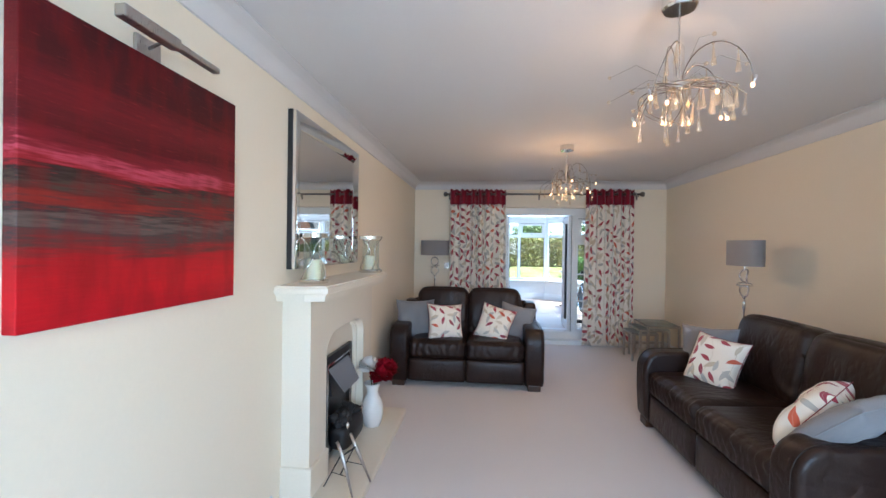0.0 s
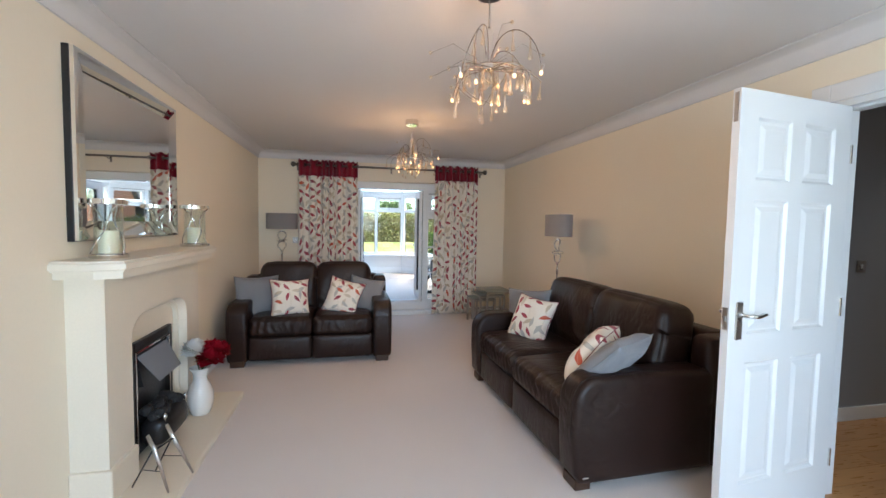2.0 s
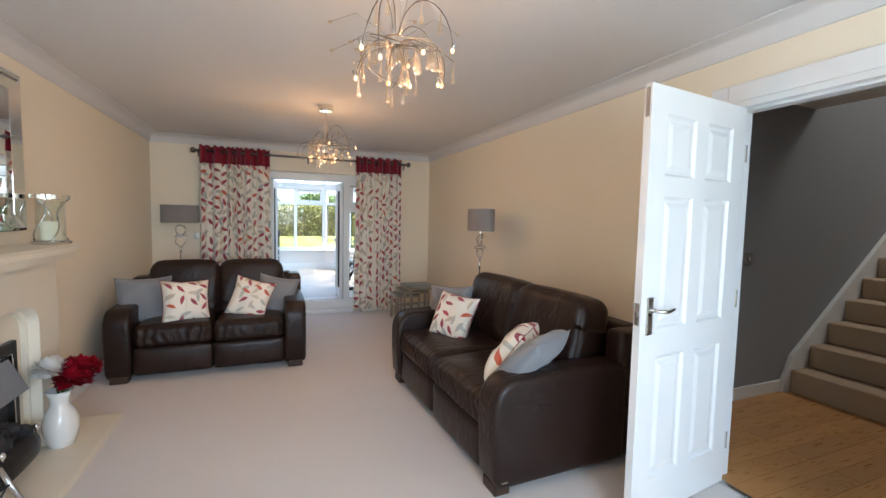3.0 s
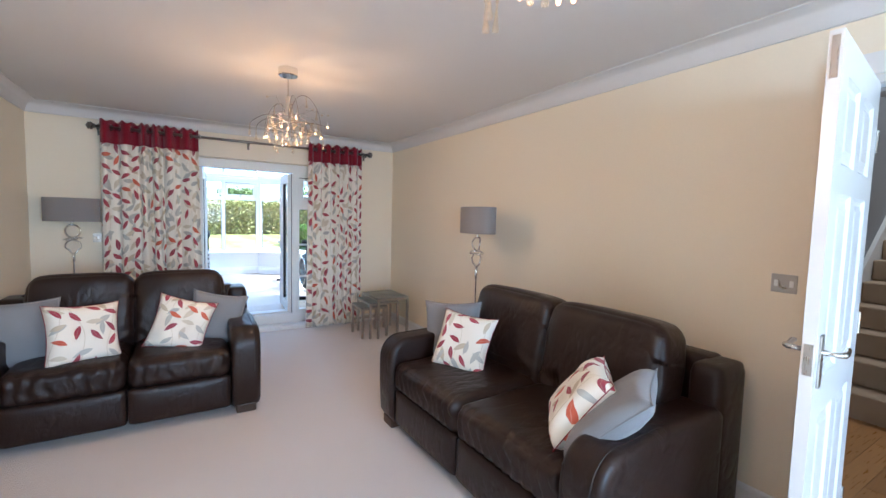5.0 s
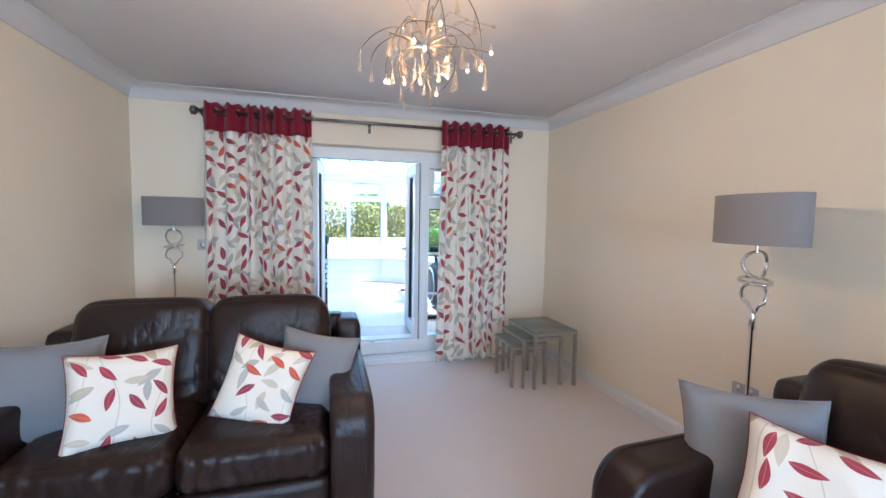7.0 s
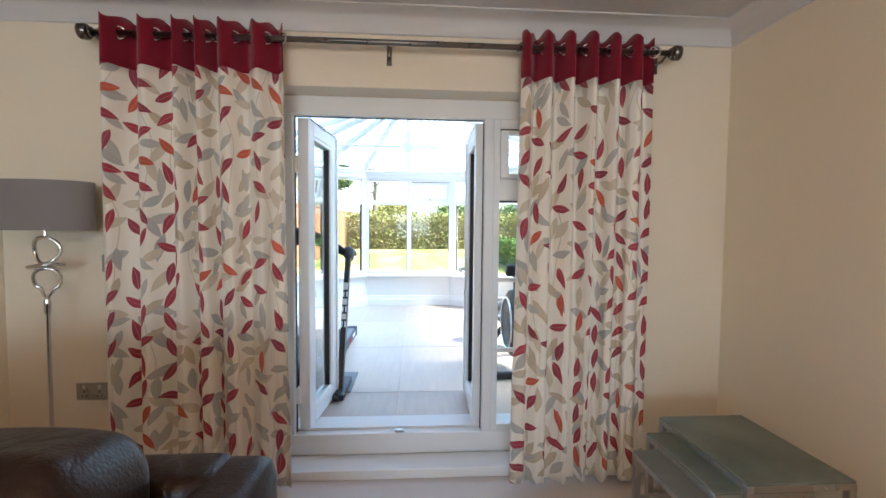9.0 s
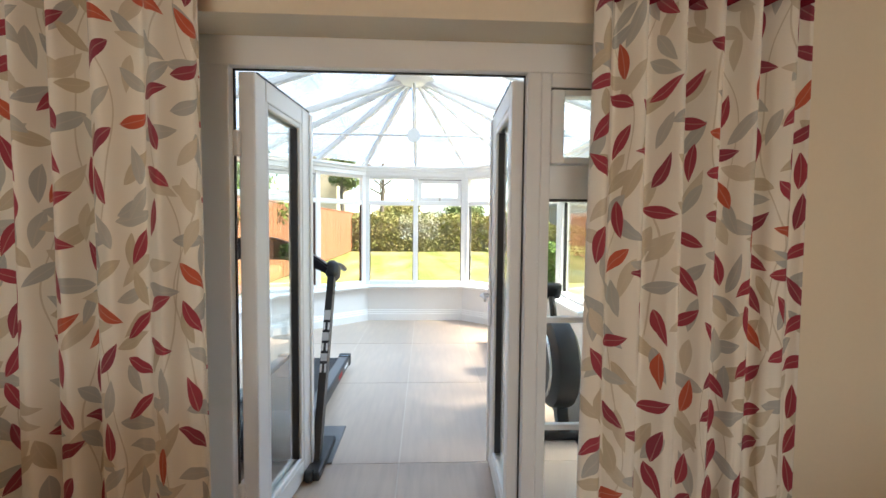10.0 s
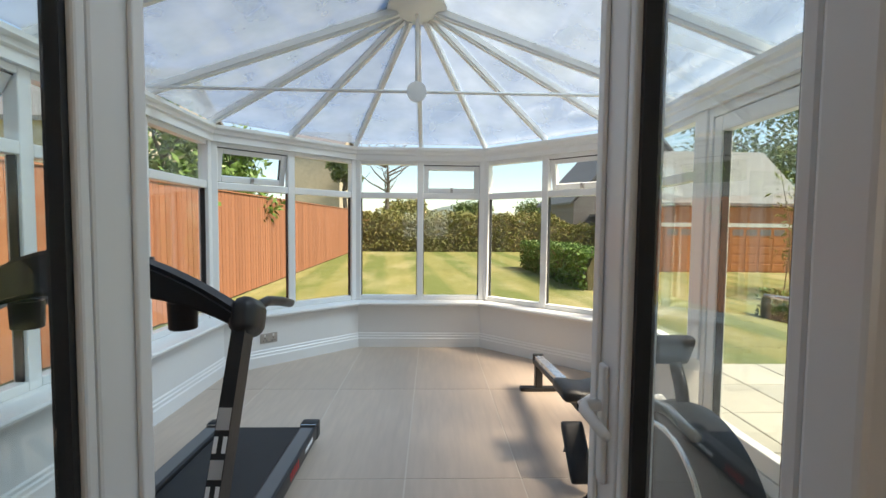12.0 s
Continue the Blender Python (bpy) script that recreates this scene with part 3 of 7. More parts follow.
def french_doors():
    y0, y1 = 7.25, 7.31
    base = thing("door_2", "white uPVC French doors with sidelights, both leaves open to the conservatory", "door", pose(0, (y0 + y1) / 2, 0), kind="structure")
    h = (y1 - y0) / 2
    l, r, zt, zb = 0.503, 1.530, 1.90, 0.165
    pl, pr = 0.15, 0.05          # widths of the posts beside the leaves
    f = 0.06
    part("frame", boxes((OP0, -h, 0.05, OP0 + f, h, OPZ), (OP1 - f, -h, 0.05, OP1, h, OPZ), (OP0 + f, -h, zt, OP1 - f, h, OPZ), (OP0 + f, -h, 0.05, OP1 - f, h, zb),
                        (l - pl, -h, zb, l, h, zt), (r, -h, zb, r + pr, h, zt), bevel=0.004), UPVC, base)
    part("jamb_seal", boxes((l, 0.004, zb, l + 0.004, 0.016, zt), (r - 0.004, 0.004, zb, r, 0.016, zt), (l + 0.004, 0.004, zt - 0.004, r - 0.004, 0.016, zt)), SEAL, base, "black rubber seal round the opening")
    part("sill_step", boxes((OP0, -0.19, 0.0, OP1, -h, 0.05), bevel=0.004), UPVC, base, "white sill board over the step")
    for x0, x1 in ((OP0 + f, l - pl), (r + pr, OP1 - f)):
        side = part("sidelight", boxes((x0, -0.022, 1.46, x1, 0.026, 1.58), (x0, -0.03, zb, x0 + 0.035, 0.03, zt), (x1 - 0.035, -0.03, zb, x1, 0.03, zt), (x0 + 0.035, -0.03, zb, x1 - 0.035, 0.03, zb + 0.04), (x0 + 0.035, -0.03, zt - 0.05, x1 - 0.035, 0.03, zt), bevel=0.004), UPVC, base)
        for z in (0.62, 1.02):
            part("glazing_bar", boxes((x0 + 0.035, -0.012, z - 0.011, x1 - 0.035, 0.012, z + 0.011), bevel=0.004), UPVC, side)
        part("seal", boxes((x0 + 0.035, -0.02, 1.452, x1 - 0.035, 0.02, 1.46), (x0 + 0.035, -0.02, zt - 0.057, x1 - 0.035, 0.02, zt - 0.05)), SEAL, side, "black rubber seal")
        pane("pane", x0 + 0.034, zb + 0.04, x1 - 0.034, 1.455, side)
        part("fanlight_sash", boxes((x0 + 0.036, -0.036, 1.584, x0 + 0.082, 0.02, zt - 0.058), (x1 - 0.082, -0.036, 1.584, x1 - 0.036, 0.02, zt - 0.058), (x0 + 0.082, -0.036, 1.584, x1 - 0.082, 0.02, 1.607), (x0 + 0.082, -0.036, zt - 0.08, x1 - 0.082, 0.02, zt - 0.058), bevel=0.005), UPVC, side)
        part("fanlight_catch", boxes(((x0 + x1) / 2 - 0.05, -0.048, 1.588, (x0 + x1) / 2 + 0.05, -0.036, 1.6), bevel=0.003), STEEL, side, "steel fanlight catch")
        part("upright_bar", boxes(((x0 + x1) / 2 - 0.011, -0.0125, zb + 0.04, (x0 + x1) / 2 + 0.011, 0.0125, 1.452), bevel=0.004), UPVC, side)
        pane("fanlight_pane", x0 + 0.08, 1.605, x1 - 0.08, zt - 0.078, side)
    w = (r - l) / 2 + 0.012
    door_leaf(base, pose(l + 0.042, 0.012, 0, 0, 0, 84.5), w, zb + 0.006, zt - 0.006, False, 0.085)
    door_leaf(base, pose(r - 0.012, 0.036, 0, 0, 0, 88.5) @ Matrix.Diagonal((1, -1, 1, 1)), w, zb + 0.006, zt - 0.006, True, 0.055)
    part("threshold_catch", boxes((CX - 0.02, -0.02, zb, CX + 0.03, 0.01, zb + 0.012), bevel=0.003), STEEL, base, "steel shoot bolt keep")


french_doors()

# ---- conservatory ----
CW, CEX = -0.50, 2.60
CA, CB, CC, CD, CE, CG = (CW, 7.40), (CW, 10.42), (0.435, 11.235), (1.665, 11.235), (CEX, 10.42), (CEX, 7.40)
SILL, EAVE, TRANSOM, WTOP = 0.618, 2.165, 1.69, 2.04
SETBACK = 0.12                 # the frames stand back from the inner face of the low wall
DY0, DY1 = 7.98, 9.42          # side doorway to the patio
PLAN = [CA, CB, CC, CD, CE, CG]
_c = SETBACK * math.tan(math.atan2(CC[1] - CB[1], CC[0] - CB[0]) / 2)
_d = SETBACK * math.tan((math.pi / 2 - math.atan2(CC[1] - CB[1], CC[0] - CB[0])) / 2)
WA, WB, WC = (CW - SETBACK, 7.40), (CW - SETBACK, CB[1] + _d), (CC[0] - _c, CC[1] + SETBACK)
WD, WE, WG = (CD[0] + _c, CD[1] + SETBACK), (CEX + SETBACK, CE[1] + _d), (CEX + SETBACK, 7.40)
FRAMES = [WA, WB, WC, WD, WE, WG]
TILE = material("grey_brown_porcelain_tile", (0.46, 0.375, 0.31), 0.42, vary=0.20, grain=7, stain=1.2, stretch=(4, 0.5, 1), bump=0.03, bump_scale=30, random_tint=0.05, shade=(0.40, 0.325, 0.27))
GROUT = material("pale_grout", (0.56, 0.50, 0.44), 0.85, grain=80)
DWARF = material("pale_grey_wall_paint", (0.74, 0.735, 0.72), 0.6, vary=0.03, grain=60, stain=1.5, bump=0.1, bump_scale=200, use="WORLD")
BRICK = material("red_brick", (0.36, 0.155, 0.09), 0.85, vary=0.25, grain=30, stain=3, bump=0.4, bump_scale=80, random_tint=0.2)

structure("conservatory_floor", boxes((-0.78, 7.40, -0.3, 2.88, 11.5, CF - 0.002)), GROUT, "conservatory floor bed with pale grout", "floor")
structure("conservatory_house_wall", boxes((-3.2, 7.40, -0.3, OP0, 7.44, 5.2), (OP1, 7.40, -0.3, 12.0, 7.44, 5.2), (OP0, 7.40, OPZ, OP1, 7.44, 5.2), (OP0, 7.30, -0.3, OP1, 7.44, CF + 0.02)), DWARF, "pale rendered house wall", "wall")


def offset(a, b, d):
    w = (Vector(b) - Vector(a)).normalized()
    return Vector((w.y, -w.x)) * d  # to the right of the way: inwards


def facet(name, a, b, z0, z1, t0, t1, mat, label, category):
    """A wall strip along a-b between depths t0 and t1 (inwards positive)."""
    bm = bmesh.new()
    o0, o1 = offset(a, b, t0), offset(a, b, t1)
    p = [Vector(a) + o0, Vector(b) + o0, Vector(b) + o1, Vector(a) + o1]
    return structure(name, prism([tuple(q) for q in p], z1 - z0, "z", bm, z0), mat, label, category)


# dwarf wall, run along the bay; the patio doorway is left free
WALLP = [(0.0, -0.3), (0.0, SILL - 0.03), (0.26, SILL - 0.03), (0.26, -0.3)]
BASEP = [(0, CF), (-0.018, CF), (-0.018, CF + 0.085), (-0.012, CF + 0.095), (-0.012, CF + 0.112), (-0.006, CF + 0.12), (-0.006, CF + 0.135), (0.0, CF + 0.145)]
SILLP = [(0.26, SILL - 0.03), (-0.05, SILL - 0.03), (-0.062, SILL - 0.024), (-0.066, SILL - 0.012), (-0.06, SILL), (0.26, SILL)]
RUN1, RUN2 = [CA, CB, CC, CD, CE, (CEX, DY1)], [(CEX, DY0), CG]
for i, run in enumerate((RUN1, RUN2)):
    structure("dwarf_wall_%d" % (i + 1), moulding(WALLP, run), DWARF, "low painted dwarf wall of the conservatory", "wall")
    structure("conservatory_baseboard_%d" % (i + 1), moulding(BASEP, run), GLOSS, "white stepped baseboard", "baseboard")
    structure("window_sill_%d" % (i + 1), moulding(SILLP, run), UPVC, "wide white window board", "sill")
structure("eaves_beam", moulding([(0.11, WTOP), (-0.035, WTOP), (-0.035, WTOP + 0.05), (-0.05, WTOP + 0.06), (-0.05, WTOP + 0.085), (-0.075, WTOP + 0.1), (-0.075, EAVE), (0.11, EAVE)], FRAMES), UPVC, "white stepped eaves beam", "beam")


def glazed_bay(name, a, b, cols, openers=()):
    """Window frames standing on the sill between two corners: posts, mullions, transom, panes and top lights."""
    a3, b3 = Vector((*a, 0)), Vector((*b, 0))
    way = (b3 - a3).normalized()
    length = (b3 - a3).length
    turn = math.degrees(math.atan2(way.y, way.x))
    base = thing(name, "white uPVC conservatory window with top lights", "window", pose(a[0], a[1], 0, 0, 0, turn), kind="structure")
    f, d0, d1 = 0.032, -0.005, 0.065      # local y is outwards (left of the way)
    zs, zt = SILL, WTOP
    for i in range(cols + 1):
        x = length * i / cols
        wide = 0.055 if i in (0, cols) else f
        part("post" if i in (0, cols) else "mullion", boxes((x - wide, d0 - (0.012 if i in (0, cols) else 0), zs, x + wide, d1, zt), bevel=0.006), UPVC, base)
    for i in range(cols):
        x0, x1 = length * i / cols + (0.055 if i == 0 else f), length * (i + 1) / cols - (0.055 if i == cols - 1 else f)
        part("rail", boxes((x0, d0, zs, x1, d1, zs + 0.045), bevel=0.005), UPVC, base)
        part("transom", boxes((x0, d0, TRANSOM - 0.03, x1, d1, TRANSOM + 0.03), bevel=0.006), UPVC, base)
        part("head", boxes((x0, d0, zt - 0.035, x1, d1, zt), bevel=0.004), UPVC, base)
        pane("pane", x0 - 0.002, zs + 0.04, x1 + 0.002, TRANSOM - 0.028, base, 0.03)
        part("seal", boxes((x0, 0.012, zs + 0.045, x0 + 0.006, 0.05, TRANSOM - 0.03), (x1 - 0.006, 0.012, zs + 0.045, x1, 0.05, TRANSOM - 0.03)), SEAL, base, "black rubber seal")
        if i in openers:
            za, zb = TRANSOM + 0.03, zt - 0.035
            lift = openers[i]
            light = part("top_light", boxes((x0 + 0.003, 0.0, za - zb, x0 + 0.05, 0.06, 0), (x1 - 0.05, 0.0, za - zb, x1 - 0.003, 0.06, 0), (x0 + 0.05, 0.0, za - zb, x1 - 0.05, 0.06, za - zb + 0.05), (x0 + 0.05, 0.0, -0.05, x1 - 0.05, 0.06, 0), bevel=0.005),
                         UPVC, base, "opening top light" if not lift else "top light standing ajar", m=pose(0, 0.012, zb, lift))
            pane("pane", x0 + 0.045, za - zb + 0.045, x1 - 0.045, -0.045, light, 0.03)
            part("seal", boxes((x0 + 0.003, -0.004, -0.008, x1 - 0.003, 0.0, 0.0), (x1 - 0.052, 0.012, za - zb + 0.05, x1 - 0.047, 0.05, -0.05)), SEAL, light, "black rubber seal")
            mid = (x0 + x1) / 2
            part("stay_handle", boxes((mid - 0.012, -0.028, za - zb + 0.005, mid + 0.012, 0.0, za - zb + 0.055), bevel=0.004), STEEL, light)
        else:
            pane("fanlight_pane", x0 - 0.002, TRANSOM + 0.028, x1 + 0.002, zt - 0.033, base, 0.03)
    return base


glazed_bay("window_2", WA, WB, 4, {1: 26.0})
glazed_bay("window_3", WB, WC, 2, {0: 14.0})
glazed_bay("window_4", WC, WD, 2, {1: 0.0})
glazed_bay("window_5", WD, WE, 2, {1: 14.0})
glazed_bay("window_6", WE, (WG[0], DY1), 1)
glazed_bay("window_7", (WG[0], DY0), WG, 1)


def patio_doors():
    base = thing("door_3", "white uPVC glazed doors from the conservatory to the patio, shut", "door", pose(WG[0], DY1, 0, 0, 0, -90), kind="structure")
    w = DY1 - DY0
    part("frame", boxes((0.055, -0.005, CF, 0.09, 0.065, WTOP), (w - 0.09, -0.005, CF, w - 0.055, 0.065, WTOP), (0.09, -0.005, CF, w - 0.09, 0.065, CF + 0.07), (0.09, -0.005, WTOP - 0.05, w - 0.09, 0.065, WTOP), bevel=0.005), UPVC, base)
    mid = w / 2
    for x0, x1, hs in ((0.095, mid - 0.003, 1), (mid + 0.003, w - 0.095, 0)):
        leaf = part("door_leaf", boxes((x0, 0.0, CF + 0.075, x0 + 0.065, 0.06, WTOP - 0.055), (x1 - 0.065, 0.0, CF + 0.075, x1, 0.06, WTOP - 0.055), (x0 + 0.065, 0.0, CF + 0.075, x1 - 0.065, 0.06, CF + 0.17), (x0 + 0.065, 0.0, WTOP - 0.14, x1 - 0.065, 0.06, WTOP - 0.055), bevel=0.006), UPVC, base)
        pane("pane", x0 + 0.06, CF + 0.165, x1 - 0.06, WTOP - 0.135, leaf, 0.03)
        for z in (0.55, 0.95):
            part("glazing_bar", boxes((x0 + 0.065, 0.02, z, x1 - 0.065, 0.04, z + 0.022)), UPVC, leaf) if hs == 0 else None
        part("seal", boxes((x0 + 0.065, 0.01, CF + 0.17, x0 + 0.071, 0.05, WTOP - 0.14), (x1 - 0.071, 0.01, CF + 0.17, x1 - 0.065, 0.05, WTOP - 0.14)), SEAL, leaf, "black rubber seal")
        if hs:
            plate = part("handle", boxes((x1 - 0.055, -0.014, 0.93, x1 - 0.025, 0.0, 1.16), bevel=0.005), STEEL, leaf, "chrome handle on a long plate")
            part("lever", tube([(x1 - 0.04, -0.012, 1.08), (x1 - 0.04, -0.05, 1.08), (x1 - 0.06, -0.056, 1.08), (x1 - 0.15, -0.054, 1.076)], 0.009, 10), CHROME, plate, smooth=True)


patio_doors()

BOSS = Vector((CX, 9.70, 2.755))


def conservatory_roof():
    base = thing("conservatory_roof", "hipped conservatory roof of white bars and translucent sheets", "roof", kind="structure")
    up = EAVE + 0.01
    ridge = part("ridge", boxes((CX - 0.055, 7.44, 2.72, CX + 0.055, 9.68, 2.83), bevel=0.02), UPVC, base)
    part("boss", lathe([(0.0, -0.05), (0.12, -0.048), (0.13, -0.04), (0.185, -0.03), (0.20, -0.012), (0.20, 0.03), (0.15, 0.06), (0.0, 0.07)], 28, pose(BOSS.x, BOSS.y, BOSS.z - 0.02)), UPVC, base, "white boss where the bars meet", smooth=40)
    foot = []
    n_side = 4
    pts = [Vector((WA[0], 7.44 + (WB[1] - 7.44) * i / n_side)) for i in range(n_side)] + [Vector(WB), (Vector(WB) + Vector(WC)) / 2, Vector(WC), (Vector(WC) + Vector(WD)) / 2, Vector(WD), (Vector(WD) + Vector(WE)) / 2, Vector(WE)]
    pts += [Vector((WE[0], p.y)) for p in reversed(pts[:n_side])]
    for p in pts:
        q = Vector((p.x, p.y, up + 0.02))
        top = BOSS + (q - BOSS).normalized() * 0.12 if p.y > 9.4 else Vector((CX, p.y, 2.775))
        if p.y <= 9.4:
            top += (q - top).normalized() * 0.05
        foot.append((q, top))
        bm = bar(bmesh.new(), q, top, 0.036, 0.05)
        rafter = part("roof_bar", bm, UPVC, base)
        bm = bar(bmesh.new(), q + Vector((0, 0, -0.03)), top + Vector((0, 0, -0.03)), 0.022, 0.024)
        part("cap", bm, UPVC, rafter)
    for (q0, t0), (q1, t1) in zip(foot, foot[1:]):
        if abs(q0.x - q1.x) > 3:
            continue
        bm = bmesh.new()
        e = Vector((0, 0, 0.012))
        vs = [bm.verts.new(c) for c in (q0 + e, q1 + e, t1 + e, t0 + e)]
        f = bm.faces.new(vs)
        ex = bmesh.ops.extrude_face_region(bm, geom=[f])
        bmesh.ops.translate(bm, verts=[v for v in ex["geom"] if isinstance(v, bmesh.types.BMVert)], vec=(0, 0, 0.012))
        bmesh.ops.recalc_face_normals(bm, faces=bm.faces[:])
        part("roof_sheet", bm, ROOFSHEET, base, "translucent polycarbonate sheet")
    tie = part("tie_bar", tube([(WA[0] + 0.03, 9.70, 2.212), (WG[0] - 0.03, 9.70, 2.212)], 0.010, 10), UPVC, base, "thin white tie bar across the roof", smooth=True)
    part("hanger", tube([(CX, 9.70, 2.21), (CX, 9.70, 2.70)], 0.011, 10), UPVC, tie, smooth=True)
    part("hub", lathe([(0.0, -0.022), (0.03, -0.022), (0.034, -0.014), (0.055, -0.014), (0.062, -0.006), (0.062, 0.012), (0.0, 0.014)], 28, pose(CX, 9.70, 2.212, 90)), UPVC, tie, "round white hub", smooth=40)


conservatory_roof()


# ---- living room: sofas and cushions ----
def sofa(label, w, d, m, seed, forward=0.0):
    base = thing("sofa", label, "sofa", m, "leather sofas")
    aw = 0.185
    side = [(0.045, 0.045), (0.012, 0.10), (0.0, 0.30), (0.0, 0.44)]
    side += [(0.13 - 0.13 * math.cos(a), 0.46 + 0.155 * math.sin(a)) for a in (math.pi / 2 * k / 8 for k in range(1, 9))]
    side += [(0.40, 0.622), (d - 0.26, 0.612), (d - 0.21, 0.58), (d - 0.21, 0.045)]
    for x in (0.0, w - aw):
        bm = prism(side, aw, "x", at=x)
        bmesh.ops.bevel(bm, geom=[e for e in bm.edges if abs(e.verts[0].co.x - e.verts[1].co.x) < 1e-5], offset=0.038, segments=4, affect="EDGES", profile=0.6)
        arm = part("arm", bm, LEATHER, base, smooth=50)
        sx = x + 0.04 if x == 0 else x + aw - 0.04
        seam = [(sx, p[0] - 0.001, p[1] + 0.0015) for p in side[2:-3]]
        part("seam", tube(seam, 0.003, 6), LEATHER_SEAM, arm)
        px0, px1 = (x + 0.005, x + 0.15) if x == 0 else (x + aw - 0.15, x + aw - 0.005)
        bm = soft_box(px1 - px0, 0.25, 0.74, 0.035, (0.006, 0.008, 0.006), 8)
        part("back_post", bm, LEATHER, base, smooth=True, m=pose((px0 + px1) / 2, d - 0.135, 0.415))
        for fy in (0.075, d - 0.09):
            part("foot", boxes((x + 0.03, fy - 0.045, 0.0, x + aw - 0.03, fy + 0.045, 0.06), bevel=0.006), DARKWOOD, base, "dark stained wooden foot")
    part("back_panel", boxes((0.1, d - 0.16, 0.05, w - 0.1, d - 0.02, 0.80), bevel=0.03, segments=3), LEATHER, base, smooth=50)
    part("seat_frame", boxes((aw, 0.10, 0.06, w - aw, d - 0.16, 0.27), bevel=0.01), LEATHER, base)
    cw = (w - 2 * aw) / 2
    for i in range(2):
        x = aw + cw * (i + 0.5)
        bm = soft_box(cw - 0.006, 0.09, 0.235, 0.025, (0, 0.012, 0), 8, 0.002, 12, seed + i)
        part("front_panel", bm, LEATHER, base, smooth=True, m=pose(x, 0.075, 0.172))
        bm = soft_box(cw - 0.004, 0.80, 0.19, 0.055, (0.0, 0.012, 0.022), 36, 0.0, 8, seed)
        for v in bm.verts:
            c = v.co
            front = max(0.0, (-c.y - 0.28) / 0.12)
            c.z += (0.009 * math.sin(c.x * 105 + 9 * noise.noise(Vector((c.x * 6 + seed, c.y * 9, i)))) * min(front, 1.0) * (0.5 + 0.5 * noise.noise(Vector((c.x * 9, seed, i + 3.0))))) if c.z > 0 else 0
            c.y -= 0.006 * math.sin(c.x * 95 + 6 * noise.noise(Vector((c.x * 5, c.z * 9, seed)))) * min(front, 1.0)
            c.z += 0.006 * noise.noise(Vector((c.x * 5 + seed, c.y * 5, i * 7.0)))
        seat = part("seat_cushion", bm, LEATHER, base, smooth=True, m=pose(x, 0.425, 0.378))
        bm = soft_box(cw + 0.012, 0.25, 0.56, 0.062, (0.01, 0.035, 0.006), 32, 0.0, 8, seed)
        for v in bm.verts:
            c = v.co
            lower = max(0.0, min(1.0, (-c.z - 0.02) / 0.2))
            c.y += 0.012 * noise.noise(Vector((c.x * 7 + seed + 5 * i, c.z * 4, 2.0)))
            c.y -= 0.009 * math.sin(c.z * 60 + 10 * noise.noise(Vector((c.x * 4 + i, c.z * 3, seed)))) * lower * (abs(c.x) > cw * 0.22)
            if c.z > 0.1:
                c.x *= 1 - 0.06 * ((c.z - 0.1) / 0.18) ** 2
                c.z -= 0.030 * (abs(c.x) / (cw / 2)) ** 5
        shift = 0.004 if i == 0 else -0.004
        back = part("back_cushion", bm, LEATHER, base, smooth=True, m=pose(x + shift, d - 0.265 - forward, 0.672, -11))
        part("welt", tube([(-cw / 2 + 0.03, -0.075, 0.13 - 0.27), (-cw / 4, -0.150, -0.16), (0, -0.163, -0.165), (cw / 4, -0.150, -0.16), (cw / 2 - 0.03, -0.075, -0.14)], 0.003, 6), LEATHER_SEAM, back)
    part("maker_tag", boxes((w - 0.001, 0.05, 0.085, w + 0.003, 0.085, 0.093)), CHROME, base, "tiny metal tag near the foot")
    return base


sofa("two-seat dark brown leather sofa with creased padded seats", 1.535, 1.0, pose(-0.69, 4.96, 0) @ Matrix.Diagonal((1, 1, 0.985, 1)), 3, 0.05)
sofa("larger dark brown leather sofa with creased seats beside cream wall", 1.76, 1.08, pose(1.512, 4.445, 0, 0, 0, -88.5) @ Matrix.Diagonal((1, 1, 0.98, 1)), 11, 0.05)


